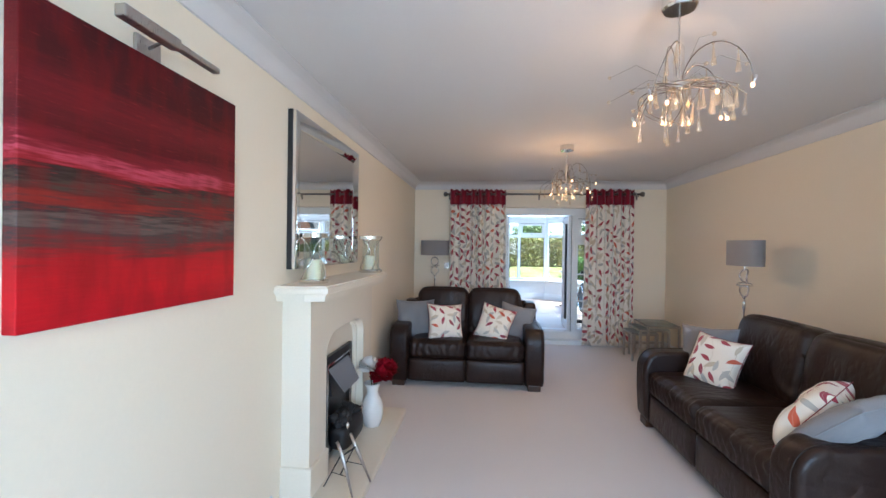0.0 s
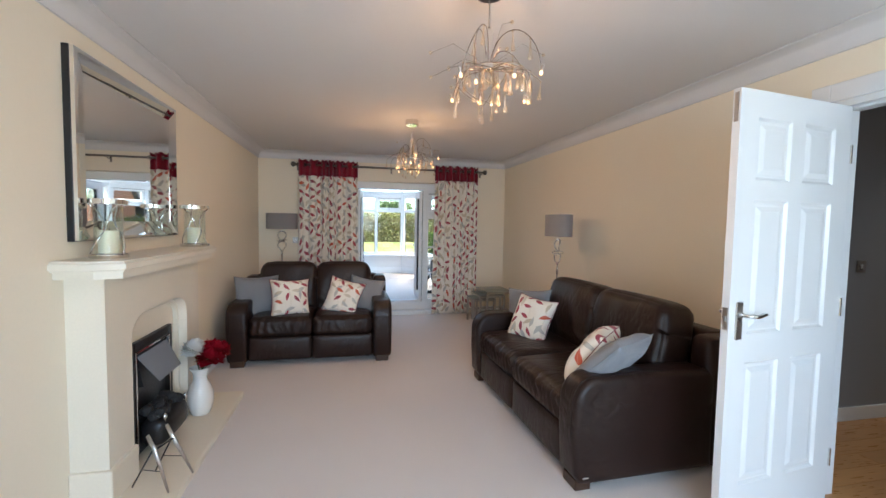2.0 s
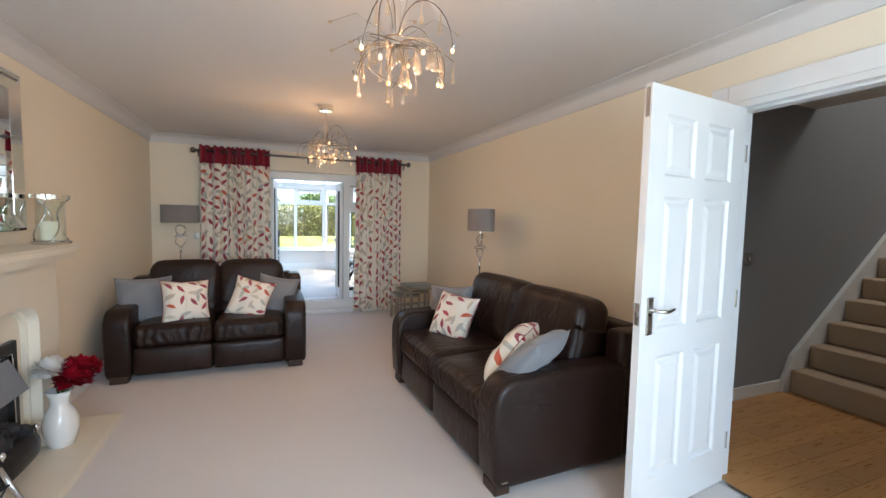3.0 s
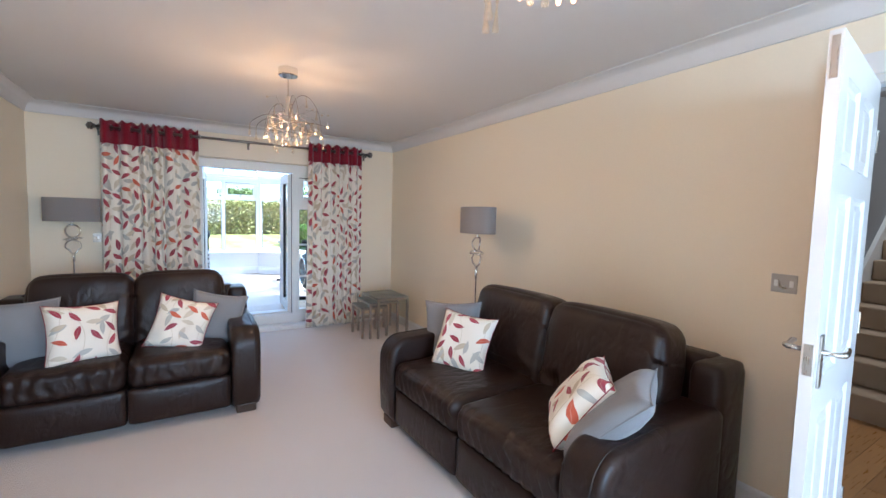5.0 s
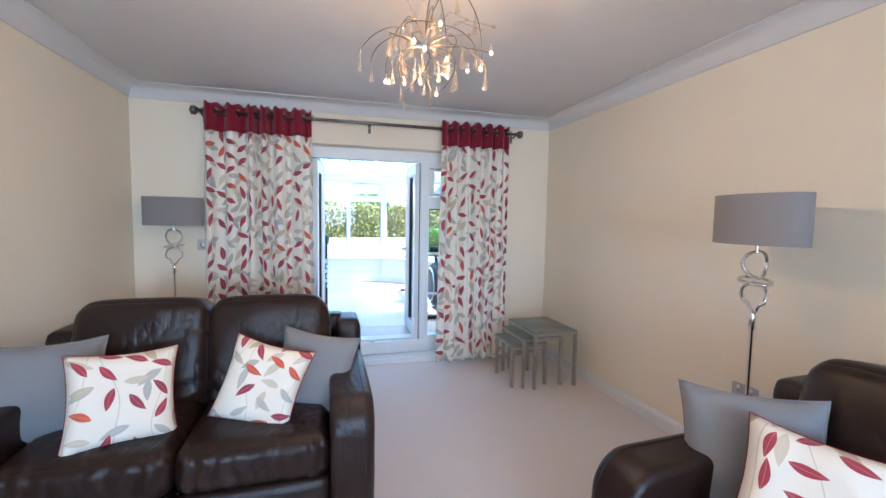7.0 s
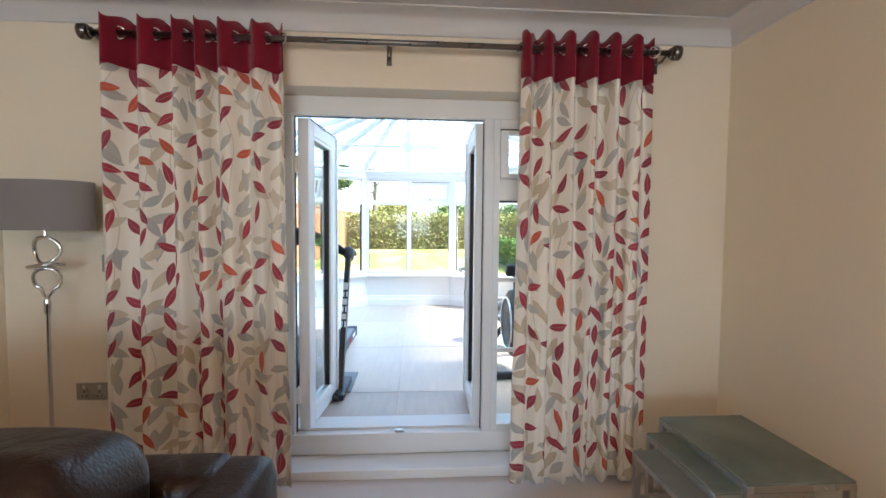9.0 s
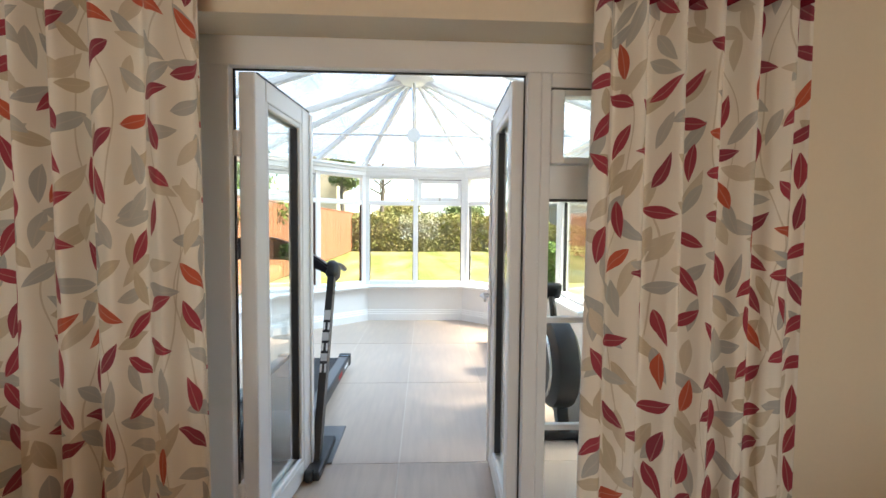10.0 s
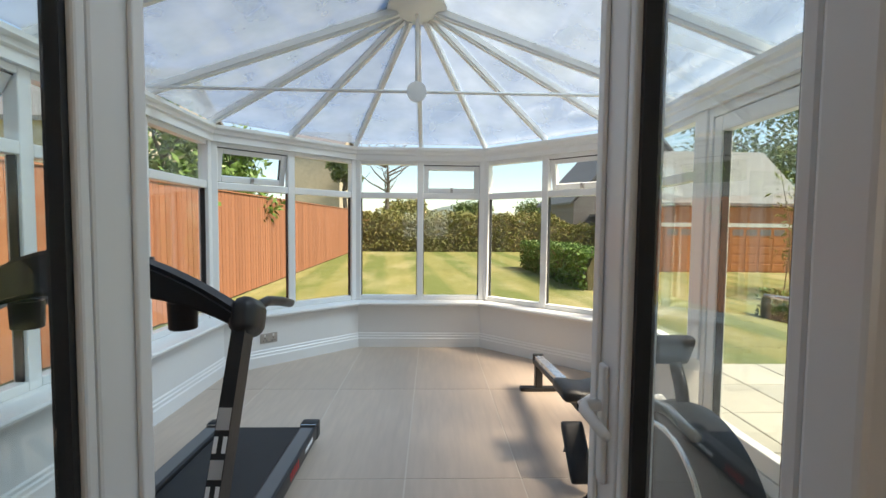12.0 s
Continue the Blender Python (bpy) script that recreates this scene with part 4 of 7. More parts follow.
def pillow(label, size, thick, m, mat, seed, piped):
    """A square scatter cushion standing on its lower edge; local y is its thickness."""
    base = thing("cushion", label, "cushion", m, "scatter cushions")
    bm = bmesh.new()
    uvl = bm.loops.layers.uv.new("UVMap")
    n = 20
    off = Vector((seed * 0.731, seed * 0.417))

    def spot(i, j, side):
        u, v = 2 * i / n - 1, 2 * j / n - 1
        pinch_u, pinch_v = 1 - 0.105 * (1 - v * v) * u * u, 1 - 0.105 * (1 - u * u) * v * v
        edge = max(0.0, (1 - u ** 4) * (1 - v ** 4)) ** 0.5
        sag = 0.012 * noise.noise(Vector((u * 2 + seed, v * 2, side)))
        y = side * (thick / 2 * edge + sag * edge)
        lean = 0.02 * (1 - v) * noise.noise(Vector((u * 1.5, seed, 0)))
        return Vector((u * size / 2 * pinch_u, y + lean, (v + 1) * size / 2 * pinch_v + 0.5 * size * (1 - pinch_v)))

    for side in (1, -1):
        grid = [[bm.verts.new(spot(i, j, side)) for j in range(n + 1)] for i in range(n + 1)]
        for i in range(n):
            for j in range(n):
                vs = [grid[i][j], grid[i + 1][j], grid[i + 1][j + 1], grid[i][j + 1]]
                ij = [(i, j), (i + 1, j), (i + 1, j + 1), (i, j + 1)]
                if side == 1:
                    vs, ij = vs[::-1], ij[::-1]
                f = bm.faces.new(vs)
                for loop, (a, b) in zip(f.loops, ij):
                    loop[uvl].uv = (a / n * size + off.x + (side > 0) * 0.7, b / n * size + off.y)
    bmesh.ops.remove_doubles(bm, verts=bm.verts[:], dist=0.0008)
    part("cover", bm, mat, base, smooth=True)
    rim = [spot(i, 0, 1) for i in range(n)] + [spot(n, j, 1) for j in range(n)] + [spot(n - i, n, 1) for i in range(n)] + [spot(0, n - j, 1) for j in range(n)]
    part("piping", tube(rim, 0.0022 if piped else 0.003, 6, closed=True), REDCLOTH if piped else GREYCLOTH, base, "dark red piped edge" if piped else "")
    return base


LEAFY = "cream cushion printed with red and grey leaves, on leather sofa"
GREYC = "square plain grey woven cushion on the leather sofa"
pillow(GREYC, 0.42, 0.13, pose(-0.467, 5.255, 0.425, -20, 0, 14), GREYCLOTH, 1, False)
pillow(LEAFY, 0.385, 0.13, pose(-0.127, 5.115, 0.445, -22, 3, 22), LEAFCUSH, 2, True)
pillow(LEAFY, 0.375, 0.12, pose(0.308, 5.185, 0.445, -22, 13, -18), LEAFCUSH, 3, True)
pillow(GREYC, 0.38, 0.12, pose(0.548, 5.325, 0.430, -18, 10, -12), GREYCLOTH, 4, False)
pillow(GREYC, 0.41, 0.13, pose(1.945, 4.210, 0.420, -15, -3, -48), GREYCLOTH, 5, False)
pillow(LEAFY, 0.385, 0.13, pose(1.820, 3.970, 0.440, -26, 4, -62), LEAFCUSH, 6, True)
pillow(LEAFY, 0.37, 0.16, pose(1.785, 3.110, 0.475, -36, 0, -137), LEAFCUSH, 7, True)
pillow("plain grey-blue cushion slumped against the leather sofa arm", 0.42, 0.14, pose(1.795, 3.000, 0.475, -44, 0, -150), GREYCLOTH, 8, False)


# ---- fireplace ----
def fireplace():
    base = thing("fireplace", "cream cast stone fireplace with arched opening and mantel shelf", "fireplace", pose(X0, 3.60, 0))
    # local x runs out from the wall, y along it
    f = 0.160
    half = 0.60
    arch = [(-half, 0.03), (-half, 1.12), (half, 1.12), (half, 0.03), (0.37, 0.03), (0.37, 0.76)]
    arch += [(0.37 - 0.17 * (1 - math.cos(a)), 0.76 + 0.115 * math.sin(a)) for a in (math.pi / 2 * k / 8 for k in range(1, 9))]
    arch += [(-0.37 + 0.17 * (1 - math.cos(a)), 0.76 + 0.115 * math.sin(a)) for a in (math.pi / 2 * k / 8 for k in range(8, 0, -1))]
    arch += [(-0.37, 0.76), (-0.37, 0.03)]
    bm = prism(arch, f, "x")
    part("surround", bm, STONE, base)
    inner = [(p[0] * 0.93, p[1] if p[1] < 0.1 else p[1] * 0.965) for p in arch[4:]]
    rim = arch[4:]
    bm = bmesh.new()
    rows = []
    for o, x in ((rim, f + 0.001), ([(p[0] * 0.975, p[1] * 0.99 if p[1] > .1 else p[1]) for p in rim], f - 0.02), ([(p[0] * 0.965, p[1] * 0.985 if p[1] > .1 else p[1]) for p in rim], f - 0.045), (inner, f - 0.05), (inner, 0.08)):
        rows.append([bm.verts.new((x, p[0], p[1])) for p in o])
    for a, b in zip(rows, rows[1:]):
        for k in range(len(rim) - 1):
            bm.faces.new((a[k], a[k + 1], b[k + 1], b[k]))
    bmesh.ops.recalc_face_normals(bm, faces=bm.faces[:])
    part("arch_moulding", bm, STONE, base, smooth=35)
    part("back_panel", boxes((0.0, -0.36, 0.03, 0.085, 0.36, 0.9)), STONE, base)
    for s in (-1, 1):
        part("plinth", boxes((0.0, s * 0.617, 0.03, f + 0.018, s * 0.36, 0.20), bevel=0.006), STONE, base)
    shelf = [(-0.70, 0), (-0.70, 0.17), (-0.655, 0.275), (-0.3, 0.29), (0, 0.293), (0.3, 0.29), (0.655, 0.275), (0.70, 0.17), (0.70, 0)]
    bm = prism([(p[1], p[0]) for p in shelf], 0.05, "z", at=1.14)
    bmesh.ops.bevel(bm, geom=[e for e in bm.edges if abs(e.verts[0].co.z - e.verts[1].co.z) < 1e-5 and max(e.verts[0].co.x, e.verts[1].co.x) > 0.01], offset=0.012, segments=3, affect="EDGES")
    part("mantel_shelf", bm, STONE, base, smooth=40)
    bm = prism([(p[1] * 0.9, p[0] * 0.955) for p in shelf], 0.035, "z", at=1.107)
    part("bed_mould", bm, STONE, base)
    hearth = prism([(0, -0.69), (0.42, -0.69), (0.44, -0.67), (0.44, 0.70), (0.42, 0.72), (0, 0.72)], 0.042, "z", at=-0.002)
    bmesh.ops.bevel(hearth, geom=[e for e in hearth.edges if min(e.verts[0].co.z, e.verts[1].co.z) > 0.03], offset=0.006, segments=2, affect="EDGES")
    part("hearth", hearth, STONE, base, "polished cream stone hearth slab")


fireplace()


def gas_fire():
    base = thing("fire", "black framed fire with grey metal hood and coal basket", "fire", pose(X0 + 0.086, 3.58, 0.04))
    w, h = 0.27, 0.66
    part("outer_frame", boxes((0, -w, 0, 0.028, -w + 0.05, h), (0, w - 0.05, 0, 0.028, w, h), (0, -w + 0.05, h - 0.05, 0.028, w - 0.05, h), bevel=0.006), BLACK, base)
    part("inner_trim", boxes((0.0, -w + 0.05, 0.0, 0.034, -w + 0.062, h - 0.062), (0.0, w - 0.062, 0.0, 0.034, w - 0.05, h - 0.062), (0.0, -w + 0.05, h - 0.062, 0.034, w - 0.05, h - 0.05), bevel=0.002), CHROME, base, "thin bright metal trim")
    part("firebox", boxes((0.001, -w + 0.06, 0.0, 0.004, w - 0.06, h - 0.06)), BLACK, base, "black sooty firebox")
    hood = prism([(-0.19, 0.58), (0.19, 0.58), (0.15, 0.40), (-0.15, 0.40)], 0.004, "x", at=0)
    part("hood", hood, HOODGREY, base, "grey metal hood tilted forwards", m=pose(0.022, 0, 0.575, 0, -32) @ pose(0, 0, -0.58))
    for s in (-1, 1):
        part("hood_cheek", prism([(0.0, 0.58), (0.012, 0.58), (0.045, 0.40), (0.0, 0.40)], 0.003, "y", at=s * 0.17), BLACK, base)
    basket = soft_box(0.13, 0.36, 0.16, 0.05, (0.02, 0, 0), 6)
    part("coal_basket", basket, BLACK, base, "black cast iron basket front", smooth=True, m=pose(0.085, 0, 0.125))
    rnd = random.Random(5)
    for k in range(16):
        bm = bmesh.new()
        bmesh.ops.create_icosphere(bm, subdivisions=2, radius=0.032)
        for v in bm.verts:
            v.co *= 1 + 0.35 * noise.noise(v.co * 40 + Vector((k, 0, 0)))
        part("coal", bm, COAL, base, m=pose(0.075 + rnd.uniform(-0.04, 0.04), rnd.uniform(-0.14, 0.14), 0.21 + rnd.uniform(0, 0.05), rnd.uniform(0, 90), rnd.uniform(0, 90)))
    for s in (-1, 1):
        part("finial", lathe([(0.004, 0), (0.006, 0.02), (0.013, 0.03), (0.014, 0.042), (0.004, 0.055)], 12, pose(0.14, s * 0.15, 0.18)), CHROME, base, "bright metal knob", smooth=True)


gas_fire()


def hearth_easel():
    base = thing("easel", "small black metal folding stand with splayed legs on the hearth", "stand", pose(-0.50, 3.14, 0.04, 0, 0, -20))
    for y in (-0.06, 0.06):
        part("leg", tube([(-0.02, y, 0.27), (0.02, y, 0.2), (0.11, y * 1.4, 0.005)], [0.008, 0.011, 0.005], 8, flat=0.5), STEEL, base, smooth=True)
        part("rear_leg", tube([(0.015, y, 0.21), (-0.10, y * 1.2, 0.004)], 0.004, 6), BLACK, base, smooth=True)
        part("stay", tube([(0.065, y * 1.2, 0.1), (-0.05, y * 1.1, 0.095)], 0.002, 6), BLACK, base)
    part("cross_bar", tube([(0.02, -0.065, 0.2), (0.02, 0.065, 0.2)], 0.005, 6), BLACK, base)


hearth_easel()


def vase_of_flowers():
    base = thing("vase", "white glazed vase on the stone hearth", "vase", pose(-0.575, 3.95, 0.04))
    part("body", lathe([(0.055, 0), (0.06, 0.004), (0.075, 0.05), (0.084, 0.10), (0.082, 0.15), (0.065, 0.20), (0.046, 0.235), (0.042, 0.26), (0.05, 0.295), (0.066, 0.325), (0.062, 0.325), (0.04, 0.28)], 36), WHITEGLAZE, base, smooth=True)
    rnd = random.Random(9)
    for label, mat, places in (("bunch of deep red artificial flowers in the white vase", REDPETAL, ((0.06, -0.03, 0.39, 0.085), (0.075, 0.06, 0.42, 0.085), (0.02, 0.10, 0.41, 0.08), (0.10, 0.13, 0.40, 0.075), (0.03, 0.02, 0.42, 0.075), (0.09, 0.04, 0.37, 0.07))), ("white artificial flower in the vase", WHITEPETAL, ((-0.03, -0.04, 0.46, 0.085), (-0.04, 0.04, 0.46, 0.06)))):
        bunch = thing("flower_bunch", label, "flowers", pose(-0.575, 3.95, 0.04))
        for x, y, z, r in places:
            part("stem", tube([(0, 0, 0.27), (x * 0.5, y * 0.5, (0.30 + z) / 2), (x, y, z)], 0.003, 6), STEM, bunch)
            bm = bmesh.new()
            for k in range(64):
                a = 2.399963 * k
                tilt = math.acos(1 - 1.6 * (k + 0.5) / 64)
                way = Vector((math.sin(tilt) * math.cos(a), math.sin(tilt) * math.sin(a), math.cos(tilt)))
                side = way.cross(Vector((0.3, 0.2, 1))).normalized()
                up = side.cross(way)
                tip = r * rnd.uniform(0.85, 1.1)
                wide = r * 0.30
                ring = [way * (tip * 0.2), way * (tip * 0.65) + side * wide + up * 0.004, way * tip + up * r * 0.12, way * (tip * 0.65) - side * wide + up * 0.004]
                vs = [bm.verts.new(p) for p in ring]
                mid = bm.verts.new(way * (tip * 0.66) - up * 0.005)
                for q in range(4):
                    bm.faces.new((vs[q], vs[(q + 1) % 4], mid))
            part("bloom", bm, mat, bunch, smooth=True, m=pose(x, y, z))


vase_of_flowers()


def lantern(m):
    base = thing("candle_lantern", "chrome and glass candle lantern on the stone mantel shelf", "lantern", m, "candle lanterns")
    part("base_ring", lathe([(0.066, 0), (0.068, 0.004), (0.068, 0.018), (0.064, 0.022), (0.03, 0.022), (0.0, 0.012)][:5], 32), CHROME, base, smooth=40)
    ring = bmesh.new()
    lathe([(0.056, 0.248), (0.066, 0.248), (0.067, 0.270), (0.056, 0.270), (0.056, 0.248)][:4], 32, None, ring)
    for f in [f for f in ring.faces if len(f.verts) > 8]:
        ring.faces.remove(f)
    part("top_ring", ring, CHROME, base, smooth=40)
    part("candle", lathe([(0.034, 0.022), (0.036, 0.024), (0.036, 0.125), (0.03, 0.128), (0.0, 0.118)], 24), WAX, base, smooth=40)
    part("wick", tube([(0, 0, 0.115), (0.002, 0, 0.135)], 0.0015, 5), BLACK, base)
    g = bmesh.new()
    lathe([(0.05, 0.022), (0.05, 0.24), (0.048, 0.24), (0.048, 0.022)], 28, None, g)
    for f in [f for f in g.faces if len(f.verts) > 8]:
        g.faces.remove(f)
    sleeve = part("glass_sleeve", g, PANE, base, "clear glass sleeve", smooth=True)
    sleeve.visible_shadow = False
    for k in range(3):
        a = 2 * math.pi * k / 3 + 0.6
        pts = []
        for i in range(13):
            t = i / 12
            r = 0.062 - 0.034 * math.sin(math.pi * t) + 0.012 * math.sin(2 * math.pi * t)
            b = a + 1.9 * (t - 0.5)
            pts.append((r * math.cos(b) * 1.02, r * math.sin(b) * 1.02, 0.02 + 0.23 * t))
        part("curved_wire", tube(pts, 0.0035, 8), CHROME, base, smooth=True)
    return base


first = lantern(pose(-0.70, 3.13, 1.1905) @ Matrix.Diagonal((1.18, 1.18, 1.04, 1)))
copy_thing(first, pose(-0.665, 4.17, 1.1905, 0, 0, 70) @ Matrix.Diagonal((1.18, 1.18, 1.04, 1)))


# ---- on the west wall ----
def wall_mirror():
    y0, y1, z0, z1 = 3.035, 4.17, 1.27, 2.155
    base = thing("mirror", "large rectangular wall mirror with a wide silvery border", "mirror", pose(X0, 0, 0))
    part("backing", boxes((0.0, y0, z0, 0.028, y1, z1), bevel=0.002), BLACK, base, "black painted edge")
    b = 0.095
    part("centre_glass", boxes((0.028, y0 + b, z0 + b, 0.0315, y1 - b, z1 - b)), MIRROR, base)
    outer = [(y0 + 0.004, z0 + 0.004), (y1 - 0.004, z0 + 0.004), (y1 - 0.004, z1 - 0.004), (y0 + 0.004, z1 - 0.004)]
    inner = [(y0 + b, z0 + b), (y1 - b, z0 + b), (y1 - b, z1 - b), (y0 + b, z1 - b)]
    for k in range(4):
        a, c = k, (k + 1) % 4
        bm = bmesh.new()
        mid = [((outer[i][0] * 0.85 + inner[i][0] * 0.15), (outer[i][1] * 0.85 + inner[i][1] * 0.15)) for i in range(4)]
        rows = [[bm.verts.new((x, *o[i])) for i in (a, c)] for o, x in ((outer, 0.030), (outer, 0.046), (mid, 0.050), (inner, 0.032), (inner, 0.0282))]
        for r0, r1 in zip(rows, rows[1:]):
            bm.faces.new((r0[0], r0[1], r1[1], r1[0]))
        bmesh.ops.recalc_face_normals(bm, faces=bm.faces[:])
        part("bevelled_strip", bm, MIRROR, base)


wall_mirror()


def painting():
    m = bpy.data.materials.new("red_abstract_paint")
    m.use_nodes = True
    t = m.node_tree
    b = t.nodes["Principled BSDF"]
    xyz = tree_node(t, "SeparateXYZ", {"Vector": out(t, tree_node(t, "TexCoord"), 3)})
    y, z = out(t, xyz, 1), out(t, xyz, 2)
    coord = out(t, tree_node(t, "TexCoord"), 3)
    sweep = noised(t, 2.2, 2.0, coord, (1, 0.7, 2.2)) - 0.5
    streak = noised(t, 7.0, 8.0, coord, (1, 0.5, 7.0)) - 0.5
    fine = noised(t, 26.0, 6.0, coord, (1, 0.35, 5.0)) - 0.5
    h = z * (1 / 0.80) + sweep * 0.10 + streak * 0.15 + fine * 0.09 + ((y + 0.35) * 3.2).op("SINE") * 0.02 - y * 0.05
    ramp = tree_node(t, "ValToRGB", {"Fac": h})
    stops = [(0.0, (0.42, 0.004, 0.012)), (0.12, (0.55, 0.006, 0.014)), (0.215, (0.44, 0.008, 0.014)), (0.27, (0.16, 0.03, 0.028)), (0.31, (0.055, 0.045, 0.043)), (0.345, (0.13, 0.09, 0.075)),
             (0.37, (0.04, 0.03, 0.03)), (0.41, (0.25, 0.02, 0.015)), (0.44, (0.10, 0.02, 0.018)), (0.475, (0.07, 0.045, 0.035)), (0.505, (0.03, 0.012, 0.012)), (0.53, (0.30, 0.012, 0.02)),
             (0.555, (0.48, 0.06, 0.10)), (0.585, (0.20, 0.008, 0.018)), (0.66, (0.085, 0.003, 0.007)), (0.76, (0.15, 0.006, 0.012)), (0.86, (0.06, 0.003, 0.006)), (1.0, (0.045, 0.002, 0.005))]
    r = ramp.color_ramp
    for i, (p, c) in enumerate(stops):
        e = r.elements[i] if i < 2 else r.elements.new(p)
        e.position, e.color = p, (*c, 1)
    r.elements[1].position = stops[1][0]
    flecks = (noised(t, 60.0, 4.0, coord, (1, 0.3, 3.0)) - 0.62).op("MAXIMUM", 0.0) * 2.4
    col = mixed(t, flecks, out(t, ramp), (0.40, 0.05, 0.05))
    brush = ((noised(t, 5.0, 6.0, coord, (1, 2.6, 0.9)) - 0.46) * 4.0).op("MAXIMUM", 0.0).op("MINIMUM", 1.0)
    col = mixed(t, brush * 0.55, col, (0.20, 0.004, 0.008))
    t.links.new(col.socket, b.inputs["Base Color"])
    b.inputs["Roughness"].default_value = 0.5
    b.inputs["Specular IOR Level"].default_value = 0.25
    relief = noised(t, 40.0, 6.0, coord, (1, 0.4, 4.0))
    node = tree_node(t, "Bump", {"Height": relief, "Strength": 0.35, "Distance": 0.002})
    t.links.new(node.outputs[0], b.inputs["Normal"])
    base = thing("painting", "unframed red and black abstract canvas with sweeping horizontal streaks", "painting", pose(X0, 2.083, 1.19))
    part("canvas", boxes((0.0, -0.413, 0, 0.038, 0.413, 0.80), bevel=0.003), m, base)


painting()


def picture_light():
    base = thing("picture_light", "brushed steel picture light above the canvas", "light", pose(X0, 2.07, 2.03))
    part("wall_plate", boxes((0, -0.05, -0.03, 0.012, 0.05, 0.03), bevel=0.003), STEEL, base)
    part("arm", tube([(0.01, 0, 0), (0.06, 0, 0.02), (0.11, 0, 0.01)], 0.006, 8), STEEL, base, smooth=True)
    part("housing", boxes((0.09, -0.21, -0.012, 0.125, 0.0, 0.024), bevel=0.004), STEEL, base, "brushed steel lamp housing")
    part("reflector", boxes((0.094, 0.0, -0.004, 0.121, 0.20, 0.016), bevel=0.003), STEEL, base)


picture_light()


